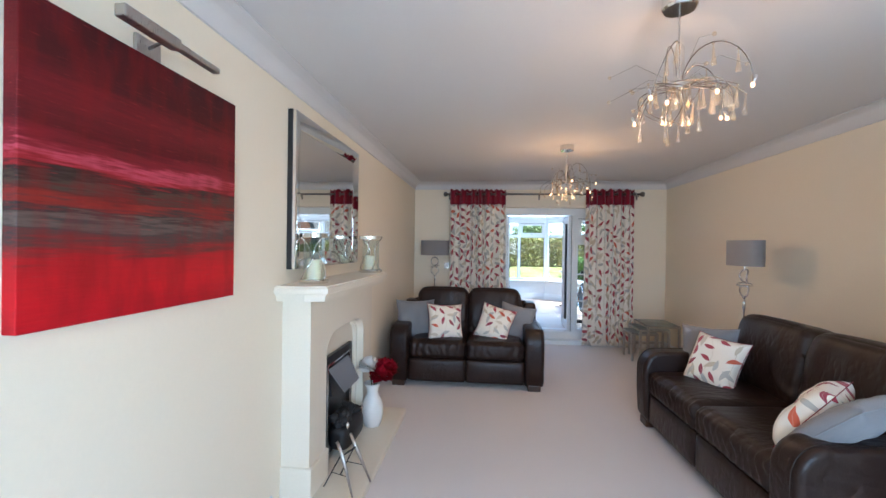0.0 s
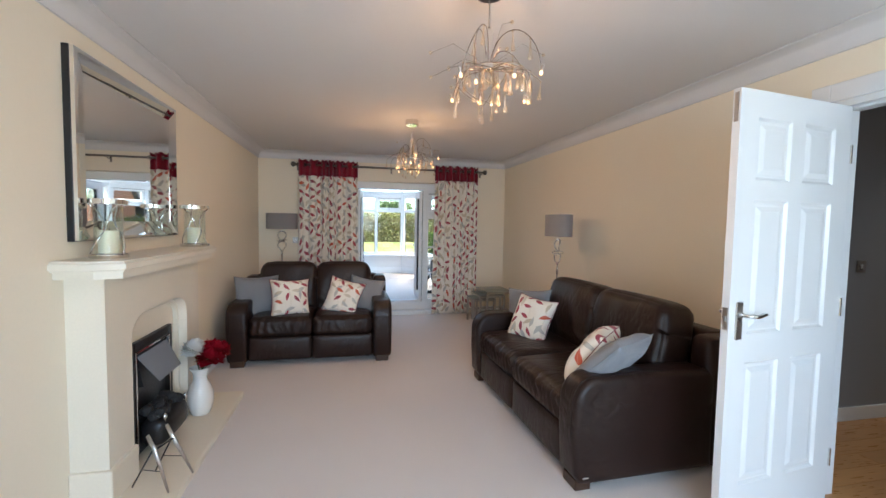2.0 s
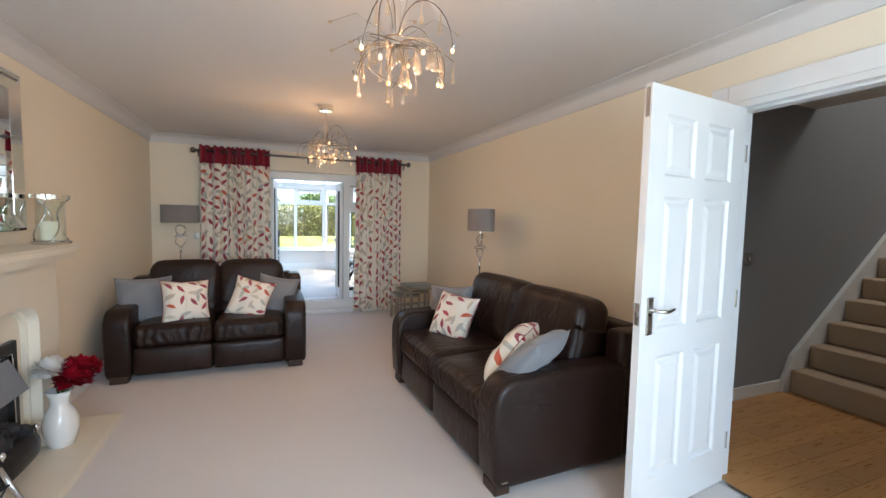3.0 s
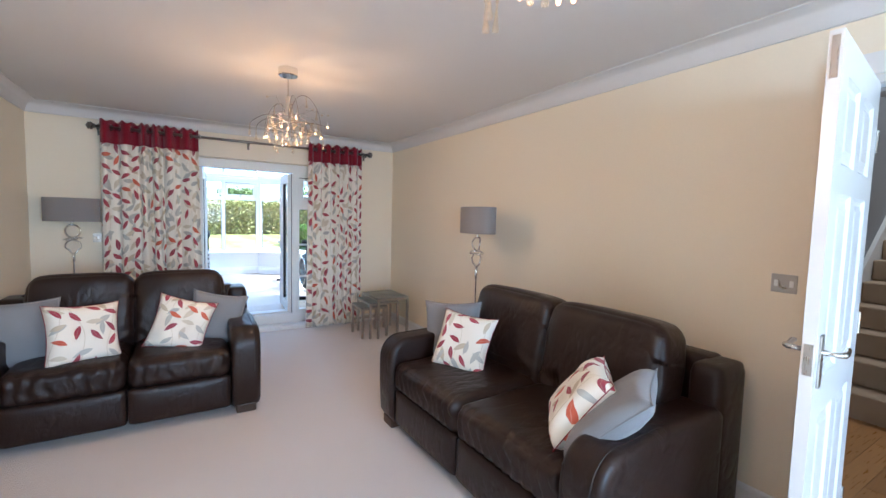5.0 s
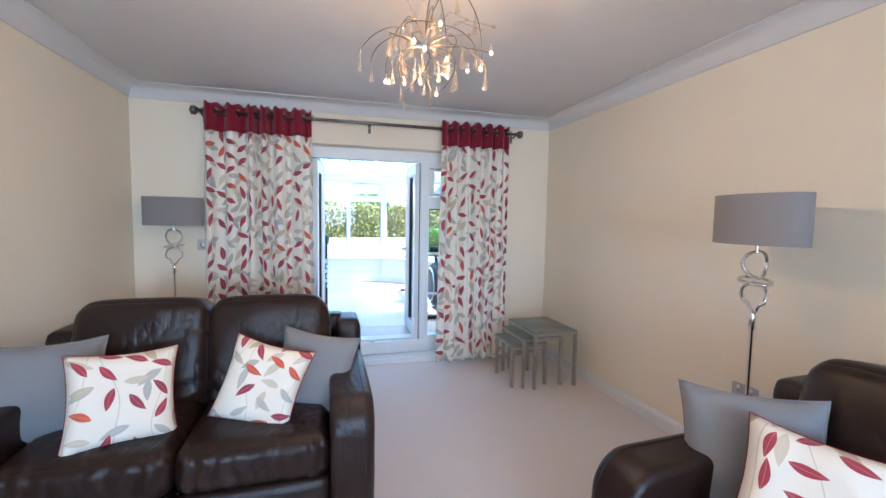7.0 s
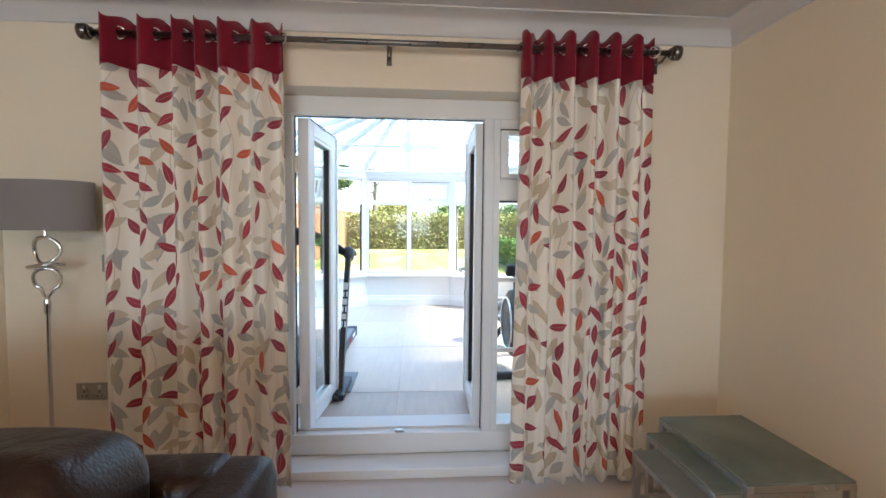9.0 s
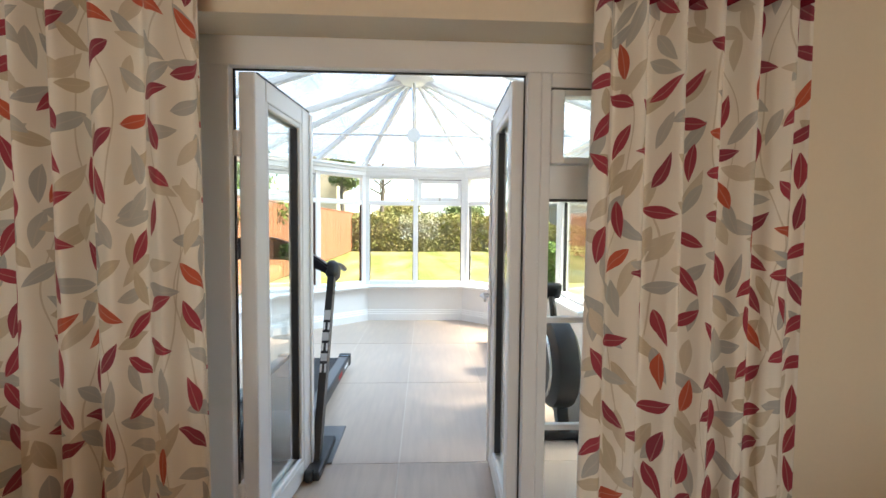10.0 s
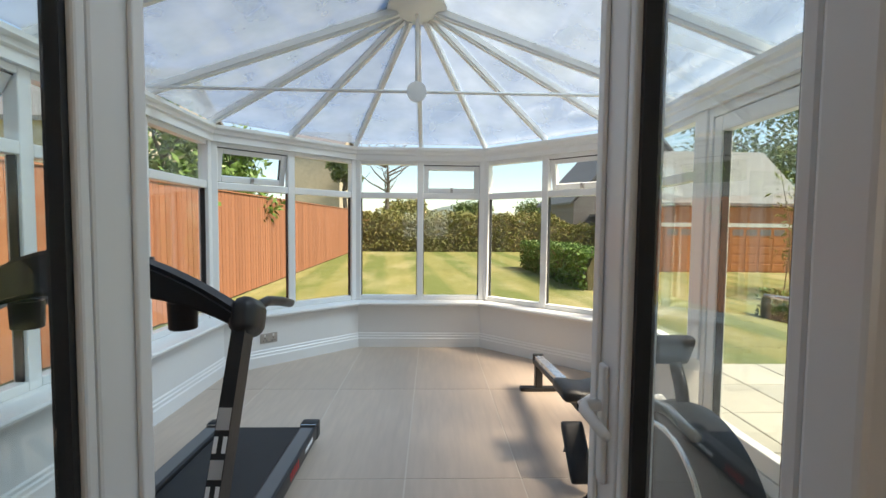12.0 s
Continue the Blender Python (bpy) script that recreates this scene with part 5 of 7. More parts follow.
# ---- chandeliers ----
def chandelier(x, y, seed, watts):
    rnd = random.Random(seed)
    base = thing("chandelier", "chrome chandelier of curling wires with glass drops and lit bulbs", "chandelier", pose(x, y, CEIL_Z, 0, 0, seed * 40), "chandeliers")
    part("ceiling_rose", lathe([(0.062, 0), (0.062, -0.045), (0.056, -0.052), (0.0, -0.052)], 32), CHROME, base, smooth=40)
    part("cord", tube([(0, 0, -0.05), (0, 0, -0.19)], 0.003, 6), STEEL, base)
    part("stem", lathe([(0.006, -0.175), (0.019, -0.195), (0.02, -0.315), (0.026, -0.33), (0.026, -0.35), (0.0, -0.355)], 20), CHROME, base, smooth=40)
    drop = bulb = bead = holder = None
    for k in range(22):
        a = 2.399963 * k + rnd.uniform(-0.25, 0.25)
        reach, fall = rnd.uniform(0.12, 0.26), rnd.uniform(-0.12, 0.0)
        loop = k % 4 == 0
        rise = rnd.uniform(0.10, 0.19) if loop else rnd.uniform(-0.01, 0.03)
        curl = rnd.uniform(-0.5, 0.5) if loop else rnd.uniform(-1.4, 1.4)
        pts = []
        for i in range(15):
            t = i / 14
            b = a + curl * t * t
            if loop:     # an arch that springs from the stem and comes down again outside
                swing = 1.12 * math.pi * t
                r, z = 0.015 + reach * 0.5 * (1 - math.cos(swing)), -0.35 + rise * math.sin(swing) - 0.03 * t
            else:
                r, z = 0.015 + (reach - 0.015) * t ** 0.8, -0.35 + rise * math.sin(math.pi * t) * 1.2 + fall * t * t
            pts.append((r * math.cos(b), r * math.sin(b), z))
        arm = part("wire_arm", tube(pts, [0.0019] * 12 + [0.0018, 0.0016, 0.0014], 6), NICKEL, base, smooth=True)
        end = Vector(pts[-1])
        if k % 2 == 0:
            if bulb is None:
                bulb = part("bulb", lathe([(0.001, -0.010), (0.0050, -0.007), (0.0064, 0.0), (0.0046, 0.006), (0.001, 0.008)], 12), BULB, base, "lit warm halogen bulb", smooth=True, m=pose(*end))
                holder = part("bulb_holder", lathe([(0.004, 0.0), (0.0055, 0.004), (0.0055, 0.02), (0.003, 0.024)], 10), STEEL, base, smooth=40, m=pose(end.x, end.y, end.z + 0.006))
            else:
                share("bulb", bulb, base, pose(*end))
                share("bulb_holder", holder, base, pose(end.x, end.y, end.z + 0.006, rnd.uniform(-20, 20), rnd.uniform(-20, 20)))
        spots = [pts[14]] if k % 2 else [pts[10]]
        if k % 3 != 1:
            spots.append(pts[7])
        for q, p in enumerate(spots):
            if drop is None:
                drop = part("glass_drop", lathe([(0.0012, 0.0), (0.0055, -0.005), (0.0012, -0.011), (0.0026, -0.018), (0.0040, -0.035), (0.0062, -0.055), (0.0092, -0.070), (0.0080, -0.077), (0.0, -0.079)], 10), CRYSTAL, base, "clear glass drop", smooth=True, m=pose(*p))
            else:
                share("glass_drop", drop, base, pose(*p, rnd.uniform(-4, 4), rnd.uniform(-4, 4)))
    for k in range(16):   # the dense middle cluster
        a, r = rnd.uniform(0, 6.28), rnd.uniform(0.02, 0.11)
        share("glass_drop", drop, base, pose(r * math.cos(a), r * math.sin(a), -0.34 + rnd.uniform(-0.10, 0.03), rnd.uniform(-6, 6), rnd.uniform(-6, 6)))
    for k in range(12):
        a, r = rnd.uniform(0, 6.28), rnd.uniform(0.12, 0.27)
        p = pose(r * math.cos(a), r * math.sin(a), -0.34 + rnd.uniform(-0.08, 0.1))
        if bead is None:
            bm = bmesh.new()
            bmesh.ops.create_icosphere(bm, subdivisions=2, radius=0.0075)
            bead = part("glass_bead", bm, CRYSTAL, base, smooth=True, m=p)
        else:
            share("glass_bead", bead, base, p)
        part("bead_wire", tube([tuple(p.translation), (p.translation.x * 0.6, p.translation.y * 0.6, p.translation.z + 0.03), (0, 0, -0.335)], 0.0008, 4), NICKEL, base)
    lamp("chandelier_glow", "POINT", watts, (1.0, 0.55, 0.26), pose(x, y, CEIL_Z - 0.55), radius=0.03)


chandelier(0.99, 2.50, 1, 2.1)
chandelier(1.005, 4.85, 2, 2.8)


# ---- curtains on their pole ----
POLE_Y, POLE_Z = 7.0, 2.18


def curtain(label, x0, x1, folds, seed):
    base = thing("curtain", label, "curtain", pose(0, POLE_Y, 0), "curtains")
    rnd = random.Random(seed)
    n, rows = folds * 24, 44
    z0, z1, zr = 0.025, 2.245, 2.03
    widths = [rnd.uniform(0.75, 1.3) for _ in range(folds)]
    total = sum(widths)
    edges = [0.0]
    for w in widths:
        edges.append(edges[-1] + w / total)
    depth = [rnd.uniform(0.035, 0.06) for _ in range(folds)]
    lean = [rnd.uniform(-0.02, 0.02) for _ in range(folds + 1)]

    def spot(i, v):
        s = i / 24
        k = min(int(s), folds - 1)
        f = s - k
        low = 1 - v
        x = x0 + (x1 - x0) * (edges[k] + (edges[k + 1] - edges[k]) * f)
        x += (lean[k] * (1 - f) + lean[k + 1] * f) * low + 0.012 * low * math.sin(2 * math.pi * f + seed + k)
        x += (x - (x0 + x1) / 2) * 0.05 * low
        wave = math.sin(2 * math.pi * f)
        soft = 0.65 + 0.35 * v + 0.25 * noise.noise(Vector((s * 0.8, v * 2.0, seed)))
        y = -depth[k] * (wave + 0.25 * math.sin(6 * math.pi * f + 2 * v) * low) * soft
        return Vector((x, y, 0))

    top = [spot(i, 1.0) for i in range(n + 1)]
    along = [0.0]
    for a, b in zip(top, top[1:]):
        along.append(along[-1] + max((b - a).length, 0.0))
    for name, za, zb, mat in (("drop", z0, zr, LEAFCLOTH), ("heading", zr, z1, REDCLOTH)):
        bm = bmesh.new()
        uvl = bm.loops.layers.uv.new("UVMap")
        m_rows = rows if name == "drop" else 6
        grid = []
        for j in range(m_rows + 1):
            z = za + (zb - za) * j / m_rows
            line = []
            for i in range(n + 1):
                p = spot(i, (z - z0) / (z1 - z0))
                p.z = z + (0.006 * noise.noise(Vector((i * 0.05, seed, 0))) if j == 0 and name == "drop" else 0)
                if name == "heading" and j == m_rows:
                    p.z += 0.012 * math.sin(4 * math.pi * i / 24 + 0.6)
                line.append(bm.verts.new(p))
            grid.append(line)
        for j in range(m_rows):
            for i in range(n):
                f = bm.faces.new((grid[j][i], grid[j][i + 1], grid[j + 1][i + 1], grid[j + 1][i]))
                for loop, (a, b) in zip(f.loops, ((i, j), (i + 1, j), (i + 1, j + 1), (i, j + 1))):
                    loop[uvl].uv = (along[a] + seed, za + (zb - za) * b / m_rows)
        ob = part(name, bm, mat, base, "crimson heading band" if name == "heading" else "cream cloth printed with red, orange, beige and grey leaves", smooth=True)
        solid = ob.modifiers.new("thickness", "SOLIDIFY")
        solid.thickness, solid.offset = 0.003, 0.0
    ring = None
    for i in range(0, 2 * folds + 1):
        idx = min(i * 12, n)
        p = spot(idx, 1.0)
        m = pose(p.x, 0, POLE_Z, 0, 90, 0) @ pose(0, 0, 0, 55 if i % 2 else -55, 0, 0)
        if ring is None:
            pts = [(0.026 * math.cos(a), 0.026 * math.sin(a), 0) for a in (2 * math.pi * q / 20 for q in range(20))]
            ring = part("eyelet", tube(pts, 0.005, 6, closed=True), CHROME, base, "chrome eyelet", smooth=True, m=m)
        else:
            share("eyelet", ring, base, m)


curtain("wide cream leaf print curtain with crimson heading, drawn aside", -0.275, 0.53, 6, 2)
curtain("narrower cream leaf print curtain with crimson heading, drawn aside", 1.665, 2.325, 6, 5)


def curtain_pole():
    base = thing("curtain_pole", "dark pewter metal curtain pole with turned end knobs", "curtain pole", pose(0, POLE_Y, POLE_Z))
    part("rod", tube([(-0.31, 0, 0), (2.40, 0, 0)], 0.0135, 14), PEWTER, base, smooth=True)
    for x, s in ((-0.31, -1), (2.40, 1)):
        prof = [(0.014, 0), (0.022, 0.003), (0.022, 0.010), (0.015, 0.013), (0.030, 0.018), (0.036, 0.028), (0.036, 0.036), (0.028, 0.040), (0.034, 0.046), (0.034, 0.052), (0.024, 0.056), (0.012, 0.066), (0.0, 0.069)]
        part("end_knob", lathe(prof, 24, pose(x, 0, 0, 0, 90 * s, 0)), PEWTER, base, "ringed pewter end knob", smooth=35)
    for x in (-0.295, 1.02, 2.385):
        b = part("bracket", tube([(x, 0.09, -0.025), (x, 0.03, -0.03), (x, 0.0, -0.016)], 0.006, 8), PEWTER, base, smooth=True)
        part("bracket_plate", boxes((x - 0.012, 0.092, -0.07, x + 0.012, 0.099, 0.02), bevel=0.002), PEWTER, b)


curtain_pole()


# ---- floor lamps ----
def floor_lamp(m, label):
    base = thing("floor_lamp", label, "lamp", m, "floor lamps")
    part("base_plate", lathe([(0.13, 0), (0.135, 0.004), (0.135, 0.014), (0.125, 0.02), (0.02, 0.024), (0.012, 0.04)], 36), CHROME, base, smooth=40)
    part("pole", lathe([(0.008, 0.03), (0.008, 0.90), (0.013, 0.91), (0.013, 0.965), (0.009, 0.98)], 16), CHROME, base, smooth=40)
    def loop(z, rx, rz, tilt):
        return [(rx * math.cos(a), 0.012 * math.sin(2 * a + tilt), z + rz * math.sin(a)) for a in (2 * math.pi * k / 28 for k in range(28))]
    part("lower_loop", tube([(p[0] * (1 - 0.35 * (p[2] < 1.03)), p[1], p[2]) for p in loop(1.045, 0.055, 0.065, 0.3)], 0.0075, 8, closed=True), CHROME, base, smooth=True)
    part("middle_loop", tube([(0.066 * math.cos(a), 0.05 * math.sin(a), 1.12 + 0.01 * math.cos(a + 0.6)) for a in (2 * math.pi * k / 28 for k in range(28))], 0.0075, 8, closed=True), CHROME, base, smooth=True)
    part("upper_loop", tube(loop(1.19, 0.055, 0.058, 1.2), 0.0075, 8, closed=True), CHROME, base, smooth=True)
    part("neck", lathe([(0.006, 1.245), (0.006, 1.30)], 10), CHROME, base, smooth=40)
    a, b, z0, z1 = 0.205, 0.11, 1.28, 1.495
    bm = bmesh.new()
    rows = []
    for k_a, k_z in ((1.0, z0), (1.0, z1), (0.985, z1), (0.985, z0)):
        rows.append([bm.verts.new((a * k_a * math.cos(t), b * k_a * math.sin(t), k_z)) for t in (2 * math.pi * k / 64 for k in range(64))])
    for i in range(4):
        r0, r1 = rows[i], rows[(i + 1) % 4]
        for k in range(64):
            bm.faces.new((r0[k], r0[(k + 1) % 64], r1[(k + 1) % 64], r1[k]))
    bmesh.ops.recalc_face_normals(bm, faces=bm.faces[:])
    shade = part("shade", bm, SHADE, base, "oval grey fabric shade", smooth=40)
    part("shade_carrier", boxes((-a * 0.985, -0.004, z0 + 0.03, a * 0.985, 0.004, z0 + 0.036), (-0.004, -b * 0.98, z0 + 0.03, 0.004, b * 0.98, z0 + 0.036)), STEEL, shade)
    part("unlit_bulb", lathe([(0.012, z0 + 0.03), (0.014, z0 + 0.06), (0.028, z0 + 0.09), (0.028, z0 + 0.11), (0.01, z0 + 0.13)], 16), WHITEGLAZE, base, smooth=True)
    return base


floor_lamp(pose(-0.487, 6.93, 0), "unlit chrome floor lamp with loops and oval grey shade beside curtain")
floor_lamp(pose(2.455, 4.645, 0, 0, 0, 88), "unlit chrome floor lamp with loops and oval grey shade behind sofa")


# ---- nest of tables ----
def nest_table(label, x0, y0, x1, y1, h):
    base = thing("nest_table", label, "side table", pose(x0, y0, 0), "nest of tables")
    w, d, t = x1 - x0, y1 - y0, 0.026
    for x, y in ((0, 0), (w - t, 0), (0, d - t), (w - t, d - t)):
        part("leg", boxes((x, y, 0, x + t, y + t, h - 0.012), bevel=0.003), STEEL, base)
    for y in (0, d - t):
        part("top_rail", boxes((t, y + 0.003, h - 0.034, w - t, y + t - 0.003, h - 0.012)), STEEL, base)
    for x in (0, w - t):
        part("top_rail", boxes((x + 0.003, t, h - 0.034, x + t - 0.003, d - t, h - 0.012)), STEEL, base)
    part("low_rail", boxes((t, d - t + 0.006, 0.15, w - t, d - 0.006, 0.165)), STEEL, base)
    part("glass_top", boxes((0.002, 0.002, h - 0.0115, w - 0.002, d - 0.002, h - 0.002), bevel=0.002), TABLEGLASS, base, "frosted green glass top")


nest_table("largest table of a nest, silver metal legs and frosted glass top", 2.255, 6.235, 2.645, 6.745, 0.468)
nest_table("middle table of a nest, silver metal legs and frosted glass top", 2.175, 6.275, 2.54, 6.705, 0.415)
nest_table("smallest table of a nest, silver metal legs and frosted glass top", 2.095, 6.315, 2.42, 6.665, 0.36)


# ---- switches and sockets ----
def plate(name, label, category, m, w, kind):
    base = thing(name, label, category, m)
    part("face_plate", boxes((-w / 2, -0.006, -0.043, w / 2, 0.0, 0.043), bevel=0.003), STEEL, base, "brushed chrome plate")
    if kind == "switch":
        for k in ((0,) if w < 0.1 else (-0.03, 0.03)):
            part("rocker", boxes((k - 0.008, -0.0095, -0.015, k + 0.008, -0.005, 0.015), bevel=0.002), GLOSS, base)
    else:
        for k in (-0.036, 0.036):
            part("rocker", boxes((k - 0.007, -0.0095, 0.012, k + 0.007, -0.005, 0.032), bevel=0.002), GLOSS, base)
            part("pin_holes", boxes((k - 0.003, -0.0066, -0.006, k + 0.003, -0.0055, 0.004), (k - 0.014, -0.0066, -0.026, k - 0.008, -0.0055, -0.020), (k + 0.008, -0.0066, -0.026, k + 0.014, -0.0055, -0.020)), BLACKPL, base)


plate("light_switch", "brushed chrome single light switch on the wall by the curtain", "switch", pose(-0.325, YB, 1.12), 0.086, "switch")
plate("wall_socket", "brushed chrome double socket on the wall below the lamp", "socket", pose(-0.432, YB, 0.487), 0.146, "socket")
plate("light_switch", "brushed chrome double light switch beside the open door", "switch", pose(X1, 2.668, 1.133, 0, 0, -90), 0.102, "switch")
plate("wall_socket", "chrome double socket low on the wall behind the lamp", "socket", pose(X1, 4.92, 0.47, 0, 0, -90), 0.146, "socket")
plate("light_switch", "chrome light switch on the grey hall wall", "switch", pose(4.02, HY1, 1.13), 0.086, "switch")


# ---- conservatory: gym machines and small things ----
WHITEPRINT = material("white_print", (0.78, 0.78, 0.78), 0.5, vary=0.02)
REDPRINT = material("red_print", (0.55, 0.03, 0.03), 0.5, vary=0.05)
BELT = material("dark_running_belt", (0.022, 0.023, 0.026), 0.7, vary=0.15, grain=300, bump=0.4, bump_scale=600)
GREYPL = material("grey_plastic", (0.13, 0.135, 0.145), 0.45, vary=0.1, grain=120, bump=0.05)
RAILMETAL = material("pale_anodised_rail", (0.62, 0.66, 0.72), 0.25, 0.8, vary=0.05, grain=30, stretch=(12, 1, 1))


def treadmill():
    base = thing("treadmill", "black folding treadmill with raised console, on the tiled floor", "treadmill", pose(0.249, 7.835, CF) @ Matrix.Diagonal((0.915, 0.915, 0.915, 1)))
    deck = part("deck", boxes((-0.30, 0.10, 0.05, 0.30, 1.60, 0.095), bevel=0.01), BLACKPL, base)
    part("running_belt", boxes((-0.225, 0.22, 0.096, 0.225, 1.61, 0.108), bevel=0.004), BELT, base, "dark textured running belt")
    for s in (-1, 1):
        x0, x1 = sorted((s * 0.228, s * 0.325))
        rail = part("side_rail", boxes((x0, 0.15, 0.045, x1, 1.60, 0.128), bevel=0.012, segments=3), BLACKPL, base, smooth=40)
        part("foot_strip", boxes((x0 + 0.015, 0.2, 0.127, x1 - 0.015, 1.55, 0.131)), GREYPL, rail, "grey ribbed foot strip")
        part("end_cap", boxes((x0 - 0.004, 1.585, 0.035, x1 + 0.004, 1.66, 0.138), bevel=0.012, segments=3), BLACKPL, base, smooth=40)
        part("end_cap_stripe", boxes((x0 + 0.004, 1.578, 0.131, x1 - 0.004, 1.586, 0.135)), CHROME, base, "thin bright stripe")
        for k in range(5):
            part("stripe", boxes((s * 0.325 - 0.001, 1.12 + k * 0.028, 0.07, s * 0.325 + 0.0015, 1.134 + k * 0.028, 0.11)), REDPRINT, rail, "small red stripe")
        part("rail_mark", boxes((s * 0.325 - 0.001, 1.36, 0.078, s * 0.325 + 0.0015, 1.5, 0.1)), WHITEPRINT, rail, "white printed mark")
        post = part("upright", bar(bmesh.new(), (s * 0.43, 0.0, 0.04), (s * 0.43, 0.40, 1.02), 0.04, 0.065, (0, 1, 0)), BLACK, base)
        way = (Vector((s * 0.43, 0.40, 1.02)) - Vector((s * 0.43, 0, 0.04)))
        for k, (a, b) in enumerate(((0.30, 0.345), (0.36, 0.40), (0.415, 0.455), (0.47, 0.515), (0.53, 0.57), (0.585, 0.64))):
            for q in (0.0125, -0.0125):
                pa, pb = Vector((s * 0.43 + q * (k % 2 == 0), 0.0, 0.04)) + way * (a + 0.13), Vector((s * 0.43 + q * (k % 2 == 0), 0, 0.04)) + way * (b + 0.13)
                n = Vector((0, -1.0, 0.41)).normalized() * 0.0335
                part("print_bar", bar(bmesh.new(), pa + n, pb + n, 0.011 if k % 2 == 0 else 0.036, 0.001, (0, 1, -0.41)), WHITEPRINT, post)
        part("base_foot", boxes((s * 0.43 - 0.05, -0.14, 0.0, s * 0.43 + 0.05, 0.26, 0.05), bevel=0.012), BLACKPL, base)
        part("foot_plate", boxes((s * 0.43 - 0.065, 0.02, 0.0, s * 0.43 + 0.075, 0.46, 0.012), bevel=0.004), GREYPL, base, "grey floor pad under the foot")
        part("wheel", lathe([(0.0, -0.015), (0.03, -0.015), (0.032, 0), (0.03, 0.015), (0.0, 0.015)], 20, pose(s * 0.43, -0.14, 0.034, 0, 90)), BLACKPL, base, smooth=40)
        part("knuckle", soft_box(0.07, 0.14, 0.11, 0.03, (0.006, 0.006, 0.006), 6), BLACKPL, base, smooth=True, m=pose(s * 0.43, 0.43, 1.03, -20))
        grip = [(s * 0.43, 0.44, 1.045), (s * 0.43, 0.58, 1.055), (s * 0.43, 0.72, 1.03), (s * 0.425, 0.84, 1.0)]
        part("hand_grip", tube(grip, [0.026, 0.02, 0.019, 0.018], 12, flat=0.8), BLACKPL, base, "black foam hand grip", smooth=True)
        part("strut", tube([(s * 0.31, 0.16, 0.12), (s * 0.40, 0.02, 0.35)], 0.014, 10), STEEL, base, smooth=True)
    span = [1 - k / 12 for k in range(25)]
    crescent = [(0.45 * q, 1.035 + 0.215 * (1 - abs(q) ** 1.9)) for q in span] + [(0.42 * q, 0.995 + 0.115 * (1 - abs(q) ** 2.6)) for q in reversed(span)]
    bm = prism(crescent, 0.075, "y", at=0.385)
    for v in bm.verts:      # the head leans away from the runner and thins towards its top
        v.co.y -= (v.co.z - 1.0) * 0.35
    bmesh.ops.bevel(bm, geom=[e for e in bm.edges if abs(e.verts[0].co.y - e.verts[1].co.y) < 0.03], offset=0.012, segments=2, affect="EDGES")
    part("console", bm, BLACKPL, base, "sweeping black console arch", smooth=40)
    part("display", boxes((-0.15, -0.006, -0.045, 0.15, 0.004, 0.05), bevel=0.004), GREYPL, base, "dull grey display window", m=pose(0, 0.412, 1.17, -19))
    part("tablet_ledge", boxes((-0.17, 0.0, 0.0, 0.17, 0.06, 0.012), bevel=0.004), GREYPL, base, m=pose(0, 0.41, 1.10))
    for s in (-1, 1):
        part("bottle_holder", lathe([(0.036, 0.0), (0.04, 0.004), (0.043, 0.085), (0.038, 0.085), (0.036, 0.01)], 20, pose(s * 0.235, 0.42, 0.995)), BLACKPL, base, smooth=40)
    part("motor_hood", soft_box(0.62, 0.30, 0.17, 0.05, (0, 0.01, 0.02), 8), BLACKPL, base, "rounded black motor cover", smooth=True, m=pose(0, 0.10, 0.13))
    cord = part("safety_cord", tube([(-0.12, 0.50, 1.07), (-0.122, 0.53, 0.8), (-0.12, 0.52, 0.50)], 0.002, 6), BLACKPL, base, "thin safety key cord hanging down")
    part("clip", boxes((-0.135, 0.505, 0.465, -0.105, 0.535, 0.5), bevel=0.006), BLACKPL, cord)


treadmill()


